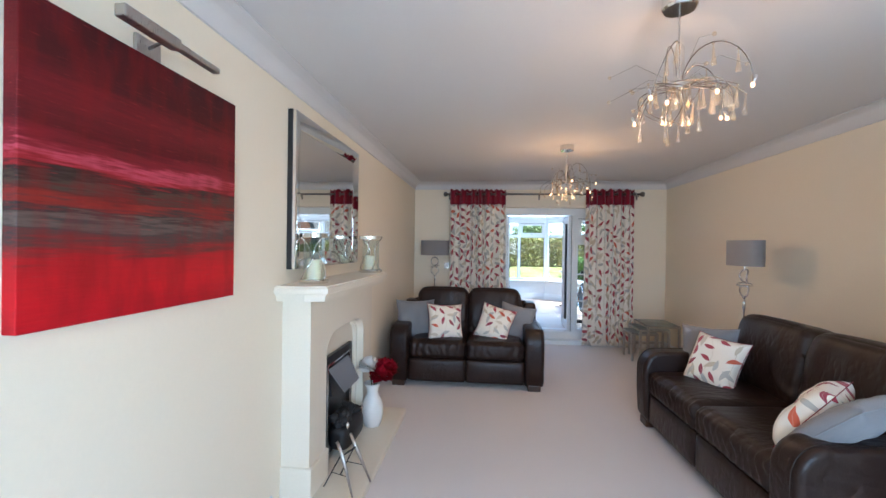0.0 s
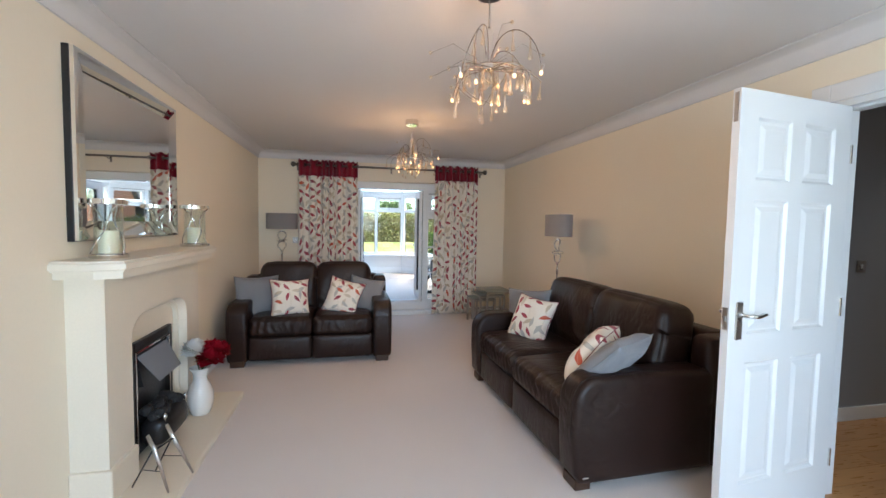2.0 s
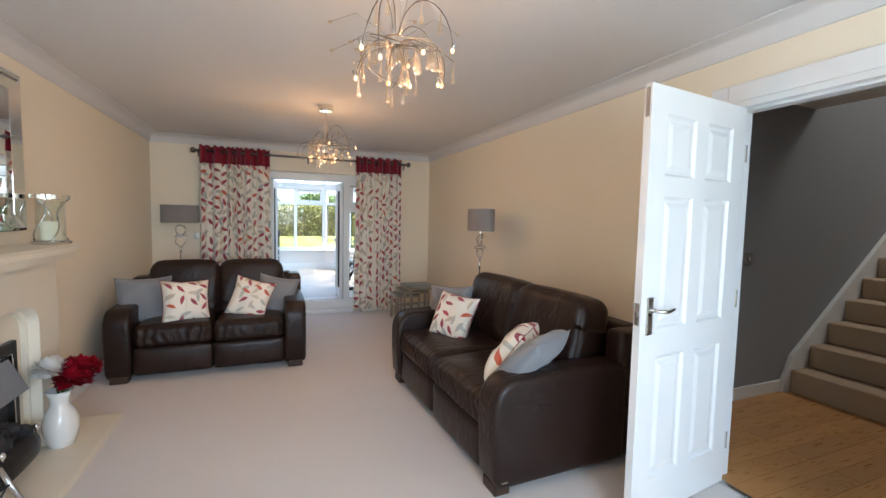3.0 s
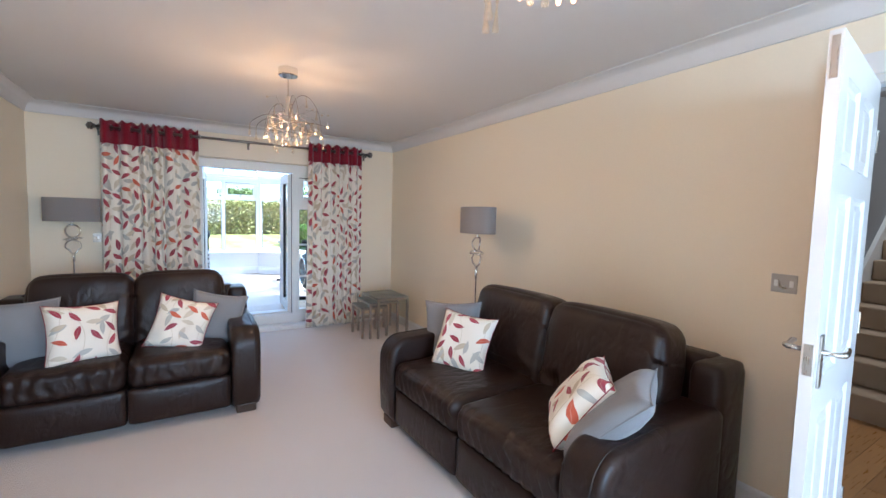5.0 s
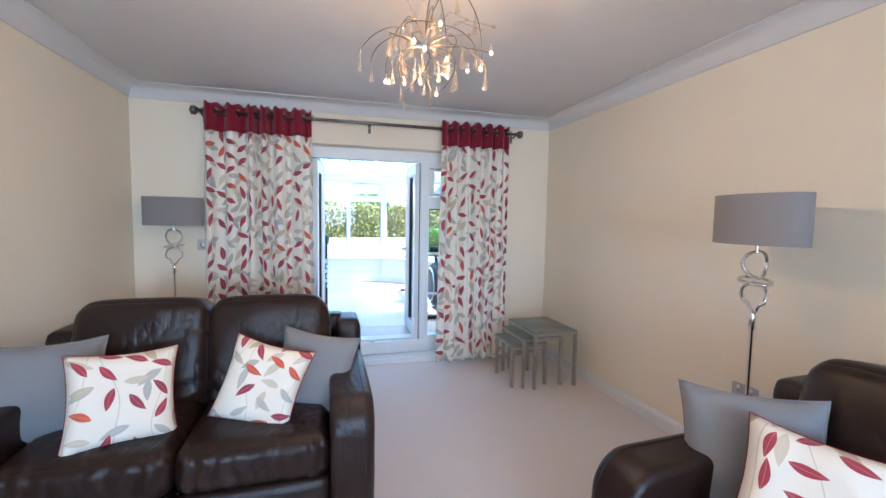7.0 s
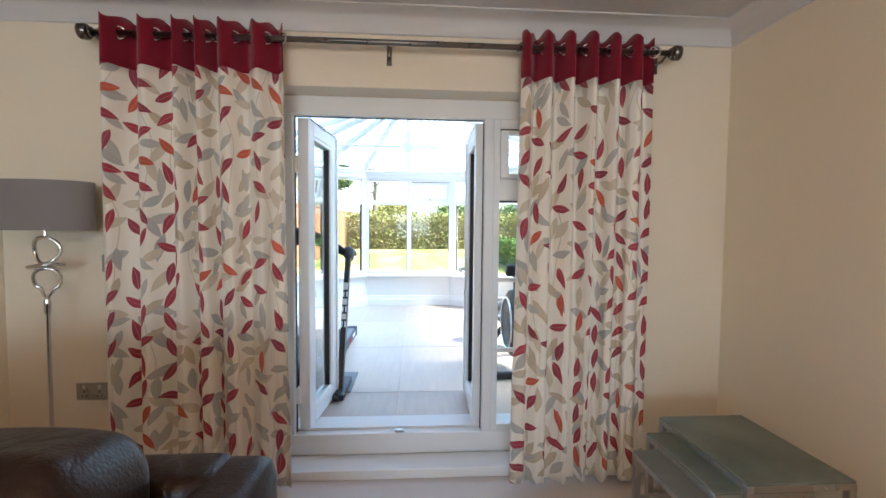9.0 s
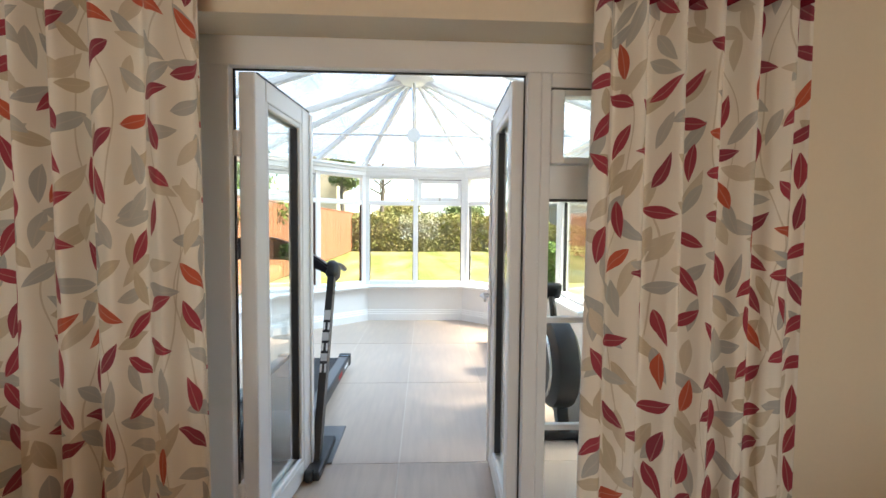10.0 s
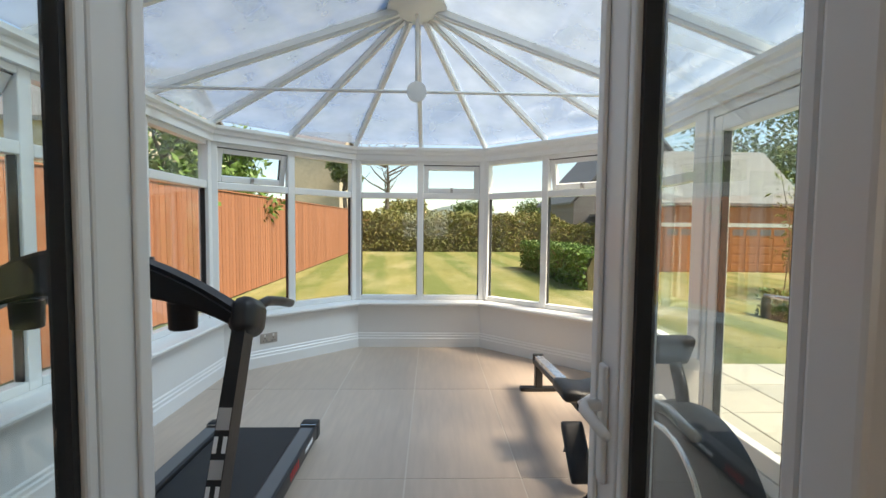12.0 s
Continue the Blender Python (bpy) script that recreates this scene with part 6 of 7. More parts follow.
def rowing_machine():
    base = thing("rowing_machine", "black and grey rowing machine with a pale sliding rail", "rower", pose(1.972, 8.15, CF) @ Matrix.Diagonal((0.915, 0.915, 0.915, 1)))
    part("rail", bar(bmesh.new(), (0, 0.35, 0.37), (0, 2.13, 0.26), 0.065, 0.05), RAILMETAL, base, "pale metal sliding rail")
    part("rail_side", bar(bmesh.new(), (0, 0.36, 0.345), (0, 2.12, 0.235), 0.08, 0.03), BLACKPL, base)
    part("rear_post", boxes((-0.03, 2.08, 0.02, 0.03, 2.14, 0.28), bevel=0.008), BLACK, base)
    part("rear_foot", boxes((-0.15, 2.075, 0.0, 0.15, 2.135, 0.035), bevel=0.01), BLACK, base)
    part("rail_cap", boxes((-0.042, 2.115, 0.215, 0.042, 2.15, 0.295), bevel=0.006), BLACKPL, base)
    seat = soft_box(0.30, 0.24, 0.07, 0.03, (0, 0, 0.012), 8)
    for v in seat.verts:
        v.co.z -= 0.02 * math.exp(-(v.co.x / 0.06) ** 2) * (v.co.z > 0)
    part("seat", seat, BLACKPL, base, "moulded black seat", smooth=True, m=pose(0, 1.12, 0.395))
    part("seat_carriage", boxes((-0.06, 1.04, 0.30, 0.06, 1.20, 0.362), bevel=0.006), BLACKPL, base)
    for s in (-1, 1):
        part("footrest", soft_box(0.12, 0.30, 0.035, 0.014, (0, 0, 0), 5), BLACKPL, base, "black footrest with a strap", smooth=True, m=pose(s * 0.12, 0.86, 0.17, 48))
        part("foot_strap", tube([(s * 0.12 - 0.065, 0.86, 0.17), (s * 0.12 - 0.03, 0.92, 0.21), (s * 0.12 + 0.03, 0.92, 0.21), (s * 0.12 + 0.065, 0.86, 0.17)], 0.012, 6, flat=0.25), BLACK, base)
        part("side_leg", bar(bmesh.new(), (s * 0.05, 0.5, 0.3), (s * 0.20, 0.62, 0.02), 0.04, 0.04), BLACK, base)
    part("housing", lathe([(0.0, -0.09), (0.24, -0.09), (0.285, -0.06), (0.30, 0.0), (0.285, 0.06), (0.24, 0.09), (0.0, 0.09)], 48, pose(0, 0.12, 0.43, 0, 90)), BLACKPL, base, "round black flywheel housing", smooth=40)
    part("housing_ring", tube([(-0.095, 0.12 + 0.22 * math.cos(a), 0.43 + 0.22 * math.sin(a)) for a in (2 * math.pi * k / 40 for k in range(40))], 0.012, 8, closed=True), CHROME, base, "bright ring on the housing", smooth=True)
    part("front_foot", boxes((-0.26, -0.10, 0.0, 0.26, -0.03, 0.05), bevel=0.012), BLACK, base)
    part("front_post", bar(bmesh.new(), (0, -0.06, 0.04), (0, 0.10, 0.40), 0.07, 0.07), BLACK, base)
    part("neck", tube([(0, 0.16, 0.65), (0, 0.19, 0.76), (0, 0.23, 0.84)], 0.022, 10), BLACK, base, smooth=True)
    monitor = part("monitor", soft_box(0.15, 0.045, 0.12, 0.02, (0, 0.006, 0), 6), BLACKPL, base, "small black monitor", smooth=True, m=pose(0, 0.26, 0.88, 25))
    part("screen", boxes((-0.055, 0.028, -0.03, 0.055, 0.032, 0.04)), BLACKPL, monitor)
    pts = [(-0.2, 0.62, 0.52), (-0.16, 0.60, 0.56), (-0.05, 0.56, 0.57), (0.05, 0.56, 0.57), (0.16, 0.60, 0.56), (0.2, 0.62, 0.52)]
    part("pull_handle", tube(pts, 0.017, 10), WHITEPRINT, base, "pale grey pull handle", smooth=True)
    part("pull_strap", tube([(0, 0.56, 0.57), (0, 0.36, 0.56)], 0.01, 6, flat=0.2), BLACK, base)


rowing_machine()


def doormat():
    base = thing("doormat", "dark grey ribbed doormat inside the patio doors", "doormat", pose(2.03, 8.02, CF))
    part("backing", boxes((0, 0, 0, 0.50, 0.74, 0.008), bevel=0.003), SEAL, base)
    part("pile", boxes(*[(0.015, 0.015 + 0.0178 * k, 0.008, 0.485, 0.027 + 0.0178 * k, 0.014) for k in range(40)]), material("dark_grey_mat_pile", (0.035, 0.036, 0.04), 0.95, vary=0.3, grain=300, bump=0.5), base)


doormat()
plate("wall_socket", "chrome double socket on the low conservatory wall", "socket", pose(-0.232, 10.653, 0.40, 0, 0, 41.1), 0.146, "socket")


# ---- garden ----
GZ = -0.12
GARDEN = Matrix.Translation((1.165, 6.95, 1.364)) @ Matrix.Rotation(radians(0.9), 4, "X") @ Matrix.Diagonal((0.915, 0.915, 0.915, 1)) @ Matrix.Translation((-1.139, -7.108, -1.424))  # the garden's own plan, set to the house
GRASS = material("mown_lawn", (0.205, 0.20, 0.075), 0.95, vary=0.4, grain=45, stain=0.45, bump=0.8, bump_scale=160, shade=(0.31, 0.255, 0.095), specular=0.1, use="WORLD")
FENCE = material("red_brown_fence_stain", (0.31, 0.122, 0.062), 0.8, vary=0.22, grain=9, stain=1.5, stretch=(6, 6, 0.6), bump=0.3, bump_scale=40, random_tint=0.12)


def striped(m):
    """Mower stripes and dry straw patches over the lawn's colour."""
    t = m.node_tree
    inlet = t.nodes["Principled BSDF"].inputs["Base Color"]
    base = Sh(t, inlet.links[0].from_socket)
    xyz = tree_node(t, "SeparateXYZ", {"Vector": out(t, tree_node(t, "NewGeometry"), 0)})
    x, y = out(t, xyz, 0), out(t, xyz, 1)
    wob = noised(t, 0.8, 3.0, out(t, tree_node(t, "NewGeometry"), 0))
    band = ((x + y * 0.11 + wob * 0.15) * 4.6).op("SINE")
    col = mixed(t, (band * 1.4 + 0.4).op("MAXIMUM", 0.0).op("MINIMUM", 1.0) * 0.75, base, (0.115, 0.145, 0.045))
    dry = ((noised(t, 1.1, 5.0, out(t, tree_node(t, "NewGeometry"), 0), (1, 0.35, 1)) - 0.50) * 5.0).op("MAXIMUM", 0.0).op("MINIMUM", 1.0)
    col = mixed(t, dry * 0.65, col, (0.40, 0.34, 0.19))
    t.links.new(col.socket, inlet)


striped(GRASS)


def foliage(name, tints, rough=0.6):
    """Leaves whose tint varies from one to the next."""
    m = bpy.data.materials.new(name)
    m.use_nodes = True
    t = m.node_tree
    b = t.nodes["Principled BSDF"]
    ramp = tree_node(t, "ValToRGB", {"Fac": out(t, tree_node(t, "NewGeometry"), 8)})
    for i, c in enumerate(tints):
        e = ramp.color_ramp.elements[i] if i < 2 else ramp.color_ramp.elements.new(0.5)
        e.position, e.color = i / max(1, len(tints) - 1), (*c, 1)
    col = mixed(t, noised(t, 1.3, 2.0, out(t, tree_node(t, "NewGeometry"), 0)) * 0.5, out(t, ramp), tuple(c * 0.6 for c in tints[0]))
    t.links.new(col.socket, b.inputs["Base Color"])
    b.inputs["Roughness"].default_value = rough
    b.inputs["Specular IOR Level"].default_value = 0.25
    return m


HEDGE = foliage("autumn_hedge_leaves", [(0.17, 0.19, 0.06), (0.25, 0.26, 0.08), (0.33, 0.25, 0.11), (0.38, 0.25, 0.13), (0.26, 0.29, 0.10)])
LAUREL = foliage("laurel_leaves", [(0.09, 0.16, 0.035), (0.15, 0.25, 0.055), (0.21, 0.32, 0.09)], 0.4)
TREELEAF = foliage("tree_leaves", [(0.10, 0.15, 0.05), (0.16, 0.21, 0.07), (0.21, 0.26, 0.11)])
BAMBOO = foliage("bamboo_leaves", [(0.14, 0.17, 0.03), (0.22, 0.24, 0.05), (0.28, 0.27, 0.07)])
# dark brown that puts the shade between hedge leaves into colour
HEDGECORE = material("hedge_shade_brown", (0.14, 0.12, 0.06), 0.95, vary=0.4, grain=12, bump=0.6)
BARK = material("grey_bark", (0.13, 0.11, 0.09), 0.9, vary=0.25, grain=20, bump=0.5)
TWIG = material("pale_dry_twigs", (0.26, 0.19, 0.12), 0.9, vary=0.25, grain=20)
RUBBLE = material("pale_rubble_stone", (0.50, 0.43, 0.33), 0.9, vary=0.3, grain=5, stain=1.2, bump=0.6, bump_scale=12)
SLATE = material("grey_slate_roof", (0.15, 0.15, 0.16), 0.7, vary=0.2, grain=8, bump=0.3, bump_scale=20)
GREYWALL = material("grey_brown_render", (0.20, 0.185, 0.175), 0.85, vary=0.12, grain=14, bump=0.3, bump_scale=60)
GARAGEDOOR = material("orange_stained_wood", (0.42, 0.135, 0.035), 0.5, vary=0.15, grain=8, stretch=(1, 1, 6))
SLAB = material("pale_paving_slab", (0.42, 0.39, 0.34), 0.9, vary=0.15, grain=25, bump=0.3, bump_scale=90, random_tint=0.12)
HILL = material("hazy_far_hill", (0.16, 0.20, 0.19), 0.95, vary=0.15, grain=0.02, stain=0.008, shade=(0.12, 0.17, 0.14), use="WORLD")


def ground_height(x, y):
    """Level lawn that falls away towards the garage."""
    t = max(0.0, min(1.0, (x - 5.8) / 5.0))
    s = t * t * (3 - 2 * t)
    far = max(0.0, min(1.0, (y - 9.0) / 5.0))
    fade = 1.0 - max(0.0, min(1.0, (x - 40) / 60))
    return GZ - 0.70 * s * far * far * (3 - 2 * far) * fade


def ground():
    bm = bmesh.new()
    xs = [-700, -200, -60, -20, -10, -5] + [k * 1.0 for k in range(-3, 24)] + [28, 34, 42, 60, 90, 120, 250, 700]
    ys = [-700, -100, -20, 0, 6] + [k * 1.0 for k in range(7, 40)] + [45, 55, 70, 100, 160, 300, 700]
    grid = [[bm.verts.new((x, y, ground_height(x, y) + (0.02 * noise.noise(Vector((x * 0.3, y * 0.3, 0))) if -3 < x < 24 and 12 < y < 39 else 0))) for x in xs] for y in ys]
    for j in range(len(ys) - 1):
        for i in range(len(xs) - 1):
            # the house and the conservatory stand in a gap of the lawn's sheet, just under their floors
            bm.faces.new((grid[j][i], grid[j][i + 1], grid[j + 1][i + 1], grid[j + 1][i]))
    for v in bm.verts:
        if -4 < v.co.x < 10 and v.co.y < 12:
            v.co.z = -0.32 if (-1.5 < v.co.x < 9.5 and -3 < v.co.y < 7.2) else v.co.z
    structure("ground", bm, GRASS, "mown lawn, dry and yellowish in patches", "lawn", smooth=True).matrix_basis = GARDEN


ground()


def mown_stripes():
    """Grass blades in tufts over the near lawn, leaning one way and the other by mower stripe."""
    rnd = random.Random(21)
    verts, faces = [], []
    for k in range(16000):
        y = 12.0 + 9.0 * rnd.random() ** 1.5
        x = rnd.uniform(-2.6, 7.0)
        z = ground_height(x, y)
        stripe = 1 if int((x + 0.12 * (y - 12) + 20) / 0.75) % 2 else -1
        h = rnd.uniform(0.006, 0.014)
        a = rnd.uniform(0, 6.28)
        w = rnd.uniform(0.006, 0.014)
        dx, dy = w * math.cos(a), w * math.sin(a)
        n = len(verts)
        verts += [(x - dx, y - dy, z), (x + dx, y + dy, z), (x + 0.3 * dx, y + stripe * 0.04, z + h)]
        faces.append((n, n + 1, n + 2))
    me = bpy.data.meshes.new("grass")
    me.from_pydata(verts, [], faces)
    me.materials.append(foliage("grass_blades", [(0.27, 0.26, 0.08), (0.33, 0.30, 0.10), (0.40, 0.34, 0.14), (0.29, 0.27, 0.08)]))
    tagged(new("grass", me), "short mown grass in faint stripes", "grass", kind="stuff").matrix_basis = GARDEN


mown_stripes()


def leaf_cloud(name, spots, size, mat, seed, stretch=1.0):
    """Leaves, two triangles each, round the given points (x, y, z, spread)."""
    rnd = np.random.RandomState(seed)
    spots = np.array(spots)
    n = len(spots)
    way = rnd.normal(size=(n, 3))
    way /= np.linalg.norm(way, axis=1)[:, None]
    side = np.cross(way, rnd.normal(size=(n, 3)))
    side /= np.linalg.norm(side, axis=1)[:, None]
    s = size * (0.6 + 0.8 * rnd.rand(n))[:, None]
    corners = np.stack([spots - way * s, spots + side * s * 0.42 / stretch, spots + way * s, spots - side * s * 0.42 / stretch], axis=1).reshape(-1, 3)
    me = bpy.data.meshes.new(name)
    faces = np.arange(4 * n).reshape(-1, 4)
    me.from_pydata(corners.tolist(), [], faces.tolist())
    me.materials.append(mat)
    return me


def hedge(name, label, x0, y0, x1, y1, width, height, count, size, mat, seed, ragged=0.15):
    """A hedge along a line: a hidden thicket of stems and a shade-coloured hull under a skin of leaves."""
    rnd = np.random.RandomState(seed)
    a, b = np.array((x0, y0)), np.array((x1, y1))
    way = (b - a) / np.linalg.norm(b - a)
    side = np.array((-way[1], way[0]))
    t, u, v = rnd.rand(count), rnd.rand(count) * 2 - 1, rnd.rand(count)
    face = rnd.rand(count)
    u = np.where(face < 0.6, np.sign(u) * (0.75 + 0.25 * rnd.rand(count)), u)
    v = np.where(face >= 0.6, 0.82 + 0.18 * v, v)
    pts = []
    for i in range(count):
        p = a + (b - a) * t[i] + side * (u[i] * width / 2)
        bulge = 1 + ragged * 2 * noise.noise(Vector((p[0] * 0.7, p[1] * 0.7, seed)))
        tall = height * (1 + ragged * noise.noise(Vector((p[0] * 0.9, p[1] * 0.9, seed + 5.0))) + 0.5 * ragged * noise.noise(Vector((p[0] * 3, p[1] * 3, 1.0))))
        p = a + (b - a) * t[i] + side * (u[i] * width / 2 * bulge)
        pts.append((p[0], p[1], ground_height(p[0], p[1]) + v[i] * tall))
    base = thing(name, label, "hedge", GARDEN)
    ob = new("leaves", leaf_cloud("leaves", pts, size, mat, seed))
    ob.parent = base
    bm = bmesh.new()
    for k in range(int(np.linalg.norm(b - a) / 0.35)):
        p = a + (b - a) * rnd.rand() + side * rnd.uniform(-0.3, 0.3) * width
        z = ground_height(p[0], p[1])
        q = (p[0] + rnd.uniform(-0.4, 0.4), p[1] + rnd.uniform(-0.2, 0.2), z + height * rnd.uniform(0.7, 1.0))
        tube([(p[0], p[1], z - 0.05), ((p[0] + q[0]) / 2 + 0.05, (p[1] + q[1]) / 2, z + height * 0.5), q], [0.03, 0.02, 0.008], 5, bm)
    part("stems", bm, TWIG, base)
    # closed hull, coloured as the shade seen through gaps in the leaves
    n = max(8, int(np.linalg.norm(b - a) / 0.8))
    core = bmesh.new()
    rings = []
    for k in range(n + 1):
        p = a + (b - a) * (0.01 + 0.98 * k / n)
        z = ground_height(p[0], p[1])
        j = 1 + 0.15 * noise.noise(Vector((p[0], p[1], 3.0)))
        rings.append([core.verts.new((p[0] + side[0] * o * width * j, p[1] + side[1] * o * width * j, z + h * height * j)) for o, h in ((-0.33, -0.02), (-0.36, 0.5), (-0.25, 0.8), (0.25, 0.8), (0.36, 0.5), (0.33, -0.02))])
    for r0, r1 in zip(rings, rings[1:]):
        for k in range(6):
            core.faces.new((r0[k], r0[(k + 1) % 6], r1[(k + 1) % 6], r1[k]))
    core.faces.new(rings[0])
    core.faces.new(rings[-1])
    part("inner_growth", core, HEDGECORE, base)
    return base


hedge("hedge", "tall ragged field hedge in green and autumn brown", -2.9, 28.8, 17.0, 30.2, 1.5, 1.95, 22000, 0.085, HEDGE, 4, 0.22)
hedge("laurel_hedge", "low clipped laurel hedge beside the lawn", 5.1, 16.6, 4.7, 21.5, 1.1, 0.92, 9000, 0.055, LAUREL, 7, 0.08)
hedge("low_hedge", "low dark clipped hedge in front of the garage", 7.2, 14.6, 11.5, 13.2, 0.7, 0.5, 4500, 0.05, LAUREL, 8, 0.08)


def tree(name, label, x, y, height, radius, leaves, seed, mat, size=0.11, crown=0.55, bare=False):
    rnd = random.Random(seed)
    z = ground_height(x, y)
    base = thing(name, label, "tree", GARDEN @ pose(x, y, z))
    trunk = bmesh.new()
    top = height * crown
    tube([(0, 0, -0.1), (0.05, 0.02, top * 0.5), (rnd.uniform(-0.2, 0.2), 0.1, top), (0.1, 0, height * 0.85)], [0.06 * height ** 0.7, 0.045 * height ** 0.7, 0.03 * height ** 0.7, 0.01], 8, trunk)
    tips = []
    for k in range(14):
        a, h = 2.4 * k, rnd.uniform(0.35, 0.85) * height
        reach = radius * rnd.uniform(0.5, 1.0)
        e = Vector((reach * math.cos(a), reach * math.sin(a), min(height, h + reach * 0.55)))
        m = Vector((0, 0, h)).lerp(e, 0.5) + Vector((0, 0, -0.08 * reach))
        tube([(0.05, 0.03, h - 0.1), m, e], [0.02 * height ** 0.6, 0.013 * height ** 0.6, 0.004], 6, trunk)
        tips.append(e)
        for q in range(6 if bare else 3):
            f = m.lerp(e, rnd.random())
            g = f + Vector((rnd.uniform(-1, 1), rnd.uniform(-1, 1), rnd.uniform(0.1, 1.0))).normalized() * radius * rnd.uniform(0.2, 0.45)
            tube([f, f.lerp(g, 0.5) + Vector((0, 0, 0.03)), g], [0.007 * height ** 0.5, 0.005 * height ** 0.5, 0.002], 5, trunk)
            tips.append(g)
    part("trunk", trunk, BARK, base)
    if leaves:
        pts = []
        for k in range(leaves):
            c = tips[rnd.randrange(len(tips))]
            r = radius * 0.42 * rnd.random() ** 0.5
            d = Vector((rnd.gauss(0, 1), rnd.gauss(0, 1), rnd.gauss(0, 0.8))).normalized()
            pts.append(tuple(c + d * r))
        ob = new("crown", leaf_cloud("crown", pts, size, mat, seed))
        ob.parent = base


tree("tree", "bare winter tree beyond the hedge", -2.2, 38.0, 7.5, 3.0, 0, 2, TREELEAF, bare=True)
tree("tree", "dark green evergreen at the fence corner", -4.3, 34.0, 6.3, 0.9, 3500, 3, TREELEAF, 0.14)
tree("tree", "rounded broadleaf tree beyond the hedge", 12.6, 52.0, 3.5, 2.2, 6000, 4, TREELEAF, 0.16, 0.3)
tree("tree", "spreading broadleaf tree beyond the hedge", 5.6, 54.0, 2.9, 1.8, 5000, 5, TREELEAF, 0.16, 0.3)
tree("tree", "small broadleaf tree behind the hedge", -1.2, 44.0, 2.9, 1.7, 4500, 6, HEDGE, 0.15, 0.3)
tree("tree", "broadleaf tree behind the hedge", 17.5, 48.0, 4.2, 2.4, 5000, 12, TREELEAF, 0.17, 0.3)
tree("shrub", "leafy green shrub behind the fence", -3.55, 14.6, 3.2, 0.8, 3000, 7, LAUREL, 0.09, 0.4)
tree("shrub", "leafy green shrub behind the fence", -3.65, 17.2, 3.5, 1.0, 3000, 8, LAUREL, 0.09, 0.4)
tree("tree", "tall dark tree behind the garage", 21.5, 34.0, 8.5, 3.4, 6000, 9, TREELEAF, 0.17, 0.4)


def bamboo_clump():
    rnd = random.Random(14)
    base = thing("bamboo", "tall yellow-green bamboo clump beside the garage", "bamboo", GARDEN)
    canes, pts = bmesh.new(), []
    for k in range(70):
        x, y = 14.6 + rnd.gauss(0, 0.9), 19.6 + rnd.gauss(0, 0.8)
        z, h = ground_height(x, y), rnd.uniform(3.2, 5.2)
        lx, ly = rnd.uniform(-0.5, 0.5), rnd.uniform(-0.5, 0.5)
        tube([(x, y, z - 0.1), (x + lx * 0.3, y + ly * 0.3, z + h * 0.6), (x + lx, y + ly, z + h)], [0.02, 0.016, 0.006], 5, canes)
        for q in range(90):
            t = 0.2 + 0.8 * rnd.random()
            pts.append((x + lx * t + rnd.gauss(0, 0.22), y + ly * t + rnd.gauss(0, 0.22), z + h * t + rnd.gauss(0, 0.1)))
    part("canes", canes, TWIG, base)
    ob = new("leaves", leaf_cloud("leaves", pts, 0.11, BAMBOO, 15, 1.8))
    ob.parent = base


bamboo_clump()


def hills():
    bm = bmesh.new()
    rows = []
    for j in range(7):
        y = 520 + 60 * j
        rows.append([bm.verts.new((x, y, 3 + (34 * math.exp(-((x - 45) / 75) ** 2) + 16 * math.exp(-((x + 190) / 120) ** 2) + 20 * math.exp(-((x - 250) / 130) ** 2) + 3 * noise.noise(Vector((x * 0.02, j * 0.5, 0)))) * math.sin(math.pi * (j + 0.3) / 7.0))) for x in range(-500, 620, 20)])
    for a, b in zip(rows, rows[1:]):
        for i in range(len(a) - 1):
            bm.faces.new((a[i], a[i + 1], b[i + 1], b[i]))
    structure("backdrop", bm, HILL, "low wooded hills on the horizon", "hills", smooth=True)


hills()


def house(name, label, x0, y0, x1, y1, z0, eave, ridge, along, wall, windows, doors=()):
    """A house with walls, a pitched roof and real openings marked by frames and panes."""
    base = thing(name, label, "house", GARDEN)
    part("wall", boxes((x0, y0, z0 - 0.5, x1, y1, eave)), wall, base)
    e = 0.25
    if along == "y":    # ridge along y, gables face us
        m = (x0 + x1) / 2
        part("gable", prism([(x0, eave), (x1, eave), (m, ridge - 0.1)], y1 - y0, "y", at=y0), wall, base)
        for a in (x0, x1):
            o = e if a > m else -e
            part("roof", prism([(m, ridge), (a + o, eave - 0.12), (a + o, eave + 0.02), (m, ridge + 0.14)], y1 - y0 + 2 * e, "y", at=y0 - e), SLATE, base)
    else:
        m = (y0 + y1) / 2
        part("gable", prism([(y0, eave), (y1, eave), (m, ridge - 0.1)], x1 - x0, "x", at=x0), wall, base)
        for a in (y0, y1):
            o = e if a > m else -e
            part("roof", prism([(m, ridge), (a + o, eave - 0.12), (a + o, eave + 0.02), (m, ridge + 0.14)], x1 - x0 + 2 * e, "x", at=x0 - e), SLATE, base)
    for wx, wz, ww, wh in windows:
        win = part("window", boxes((wx, y0 - 0.03, wz, wx + 0.08, y0 + 0.05, wz + wh), (wx + ww - 0.08, y0 - 0.03, wz, wx + ww, y0 + 0.05, wz + wh), (wx + 0.08, y0 - 0.03, wz, wx + ww - 0.08, y0 + 0.05, wz + 0.08), (wx + 0.08, y0 - 0.03, wz + wh - 0.08, wx + ww - 0.08, y0 + 0.05, wz + wh)), UPVC, base)
        part("pane", boxes((wx + 0.08, y0 - 0.012, wz + 0.08, wx + ww - 0.08, y0 - 0.004, wz + wh - 0.08)), SLATE, win, "dark window pane")
    return base


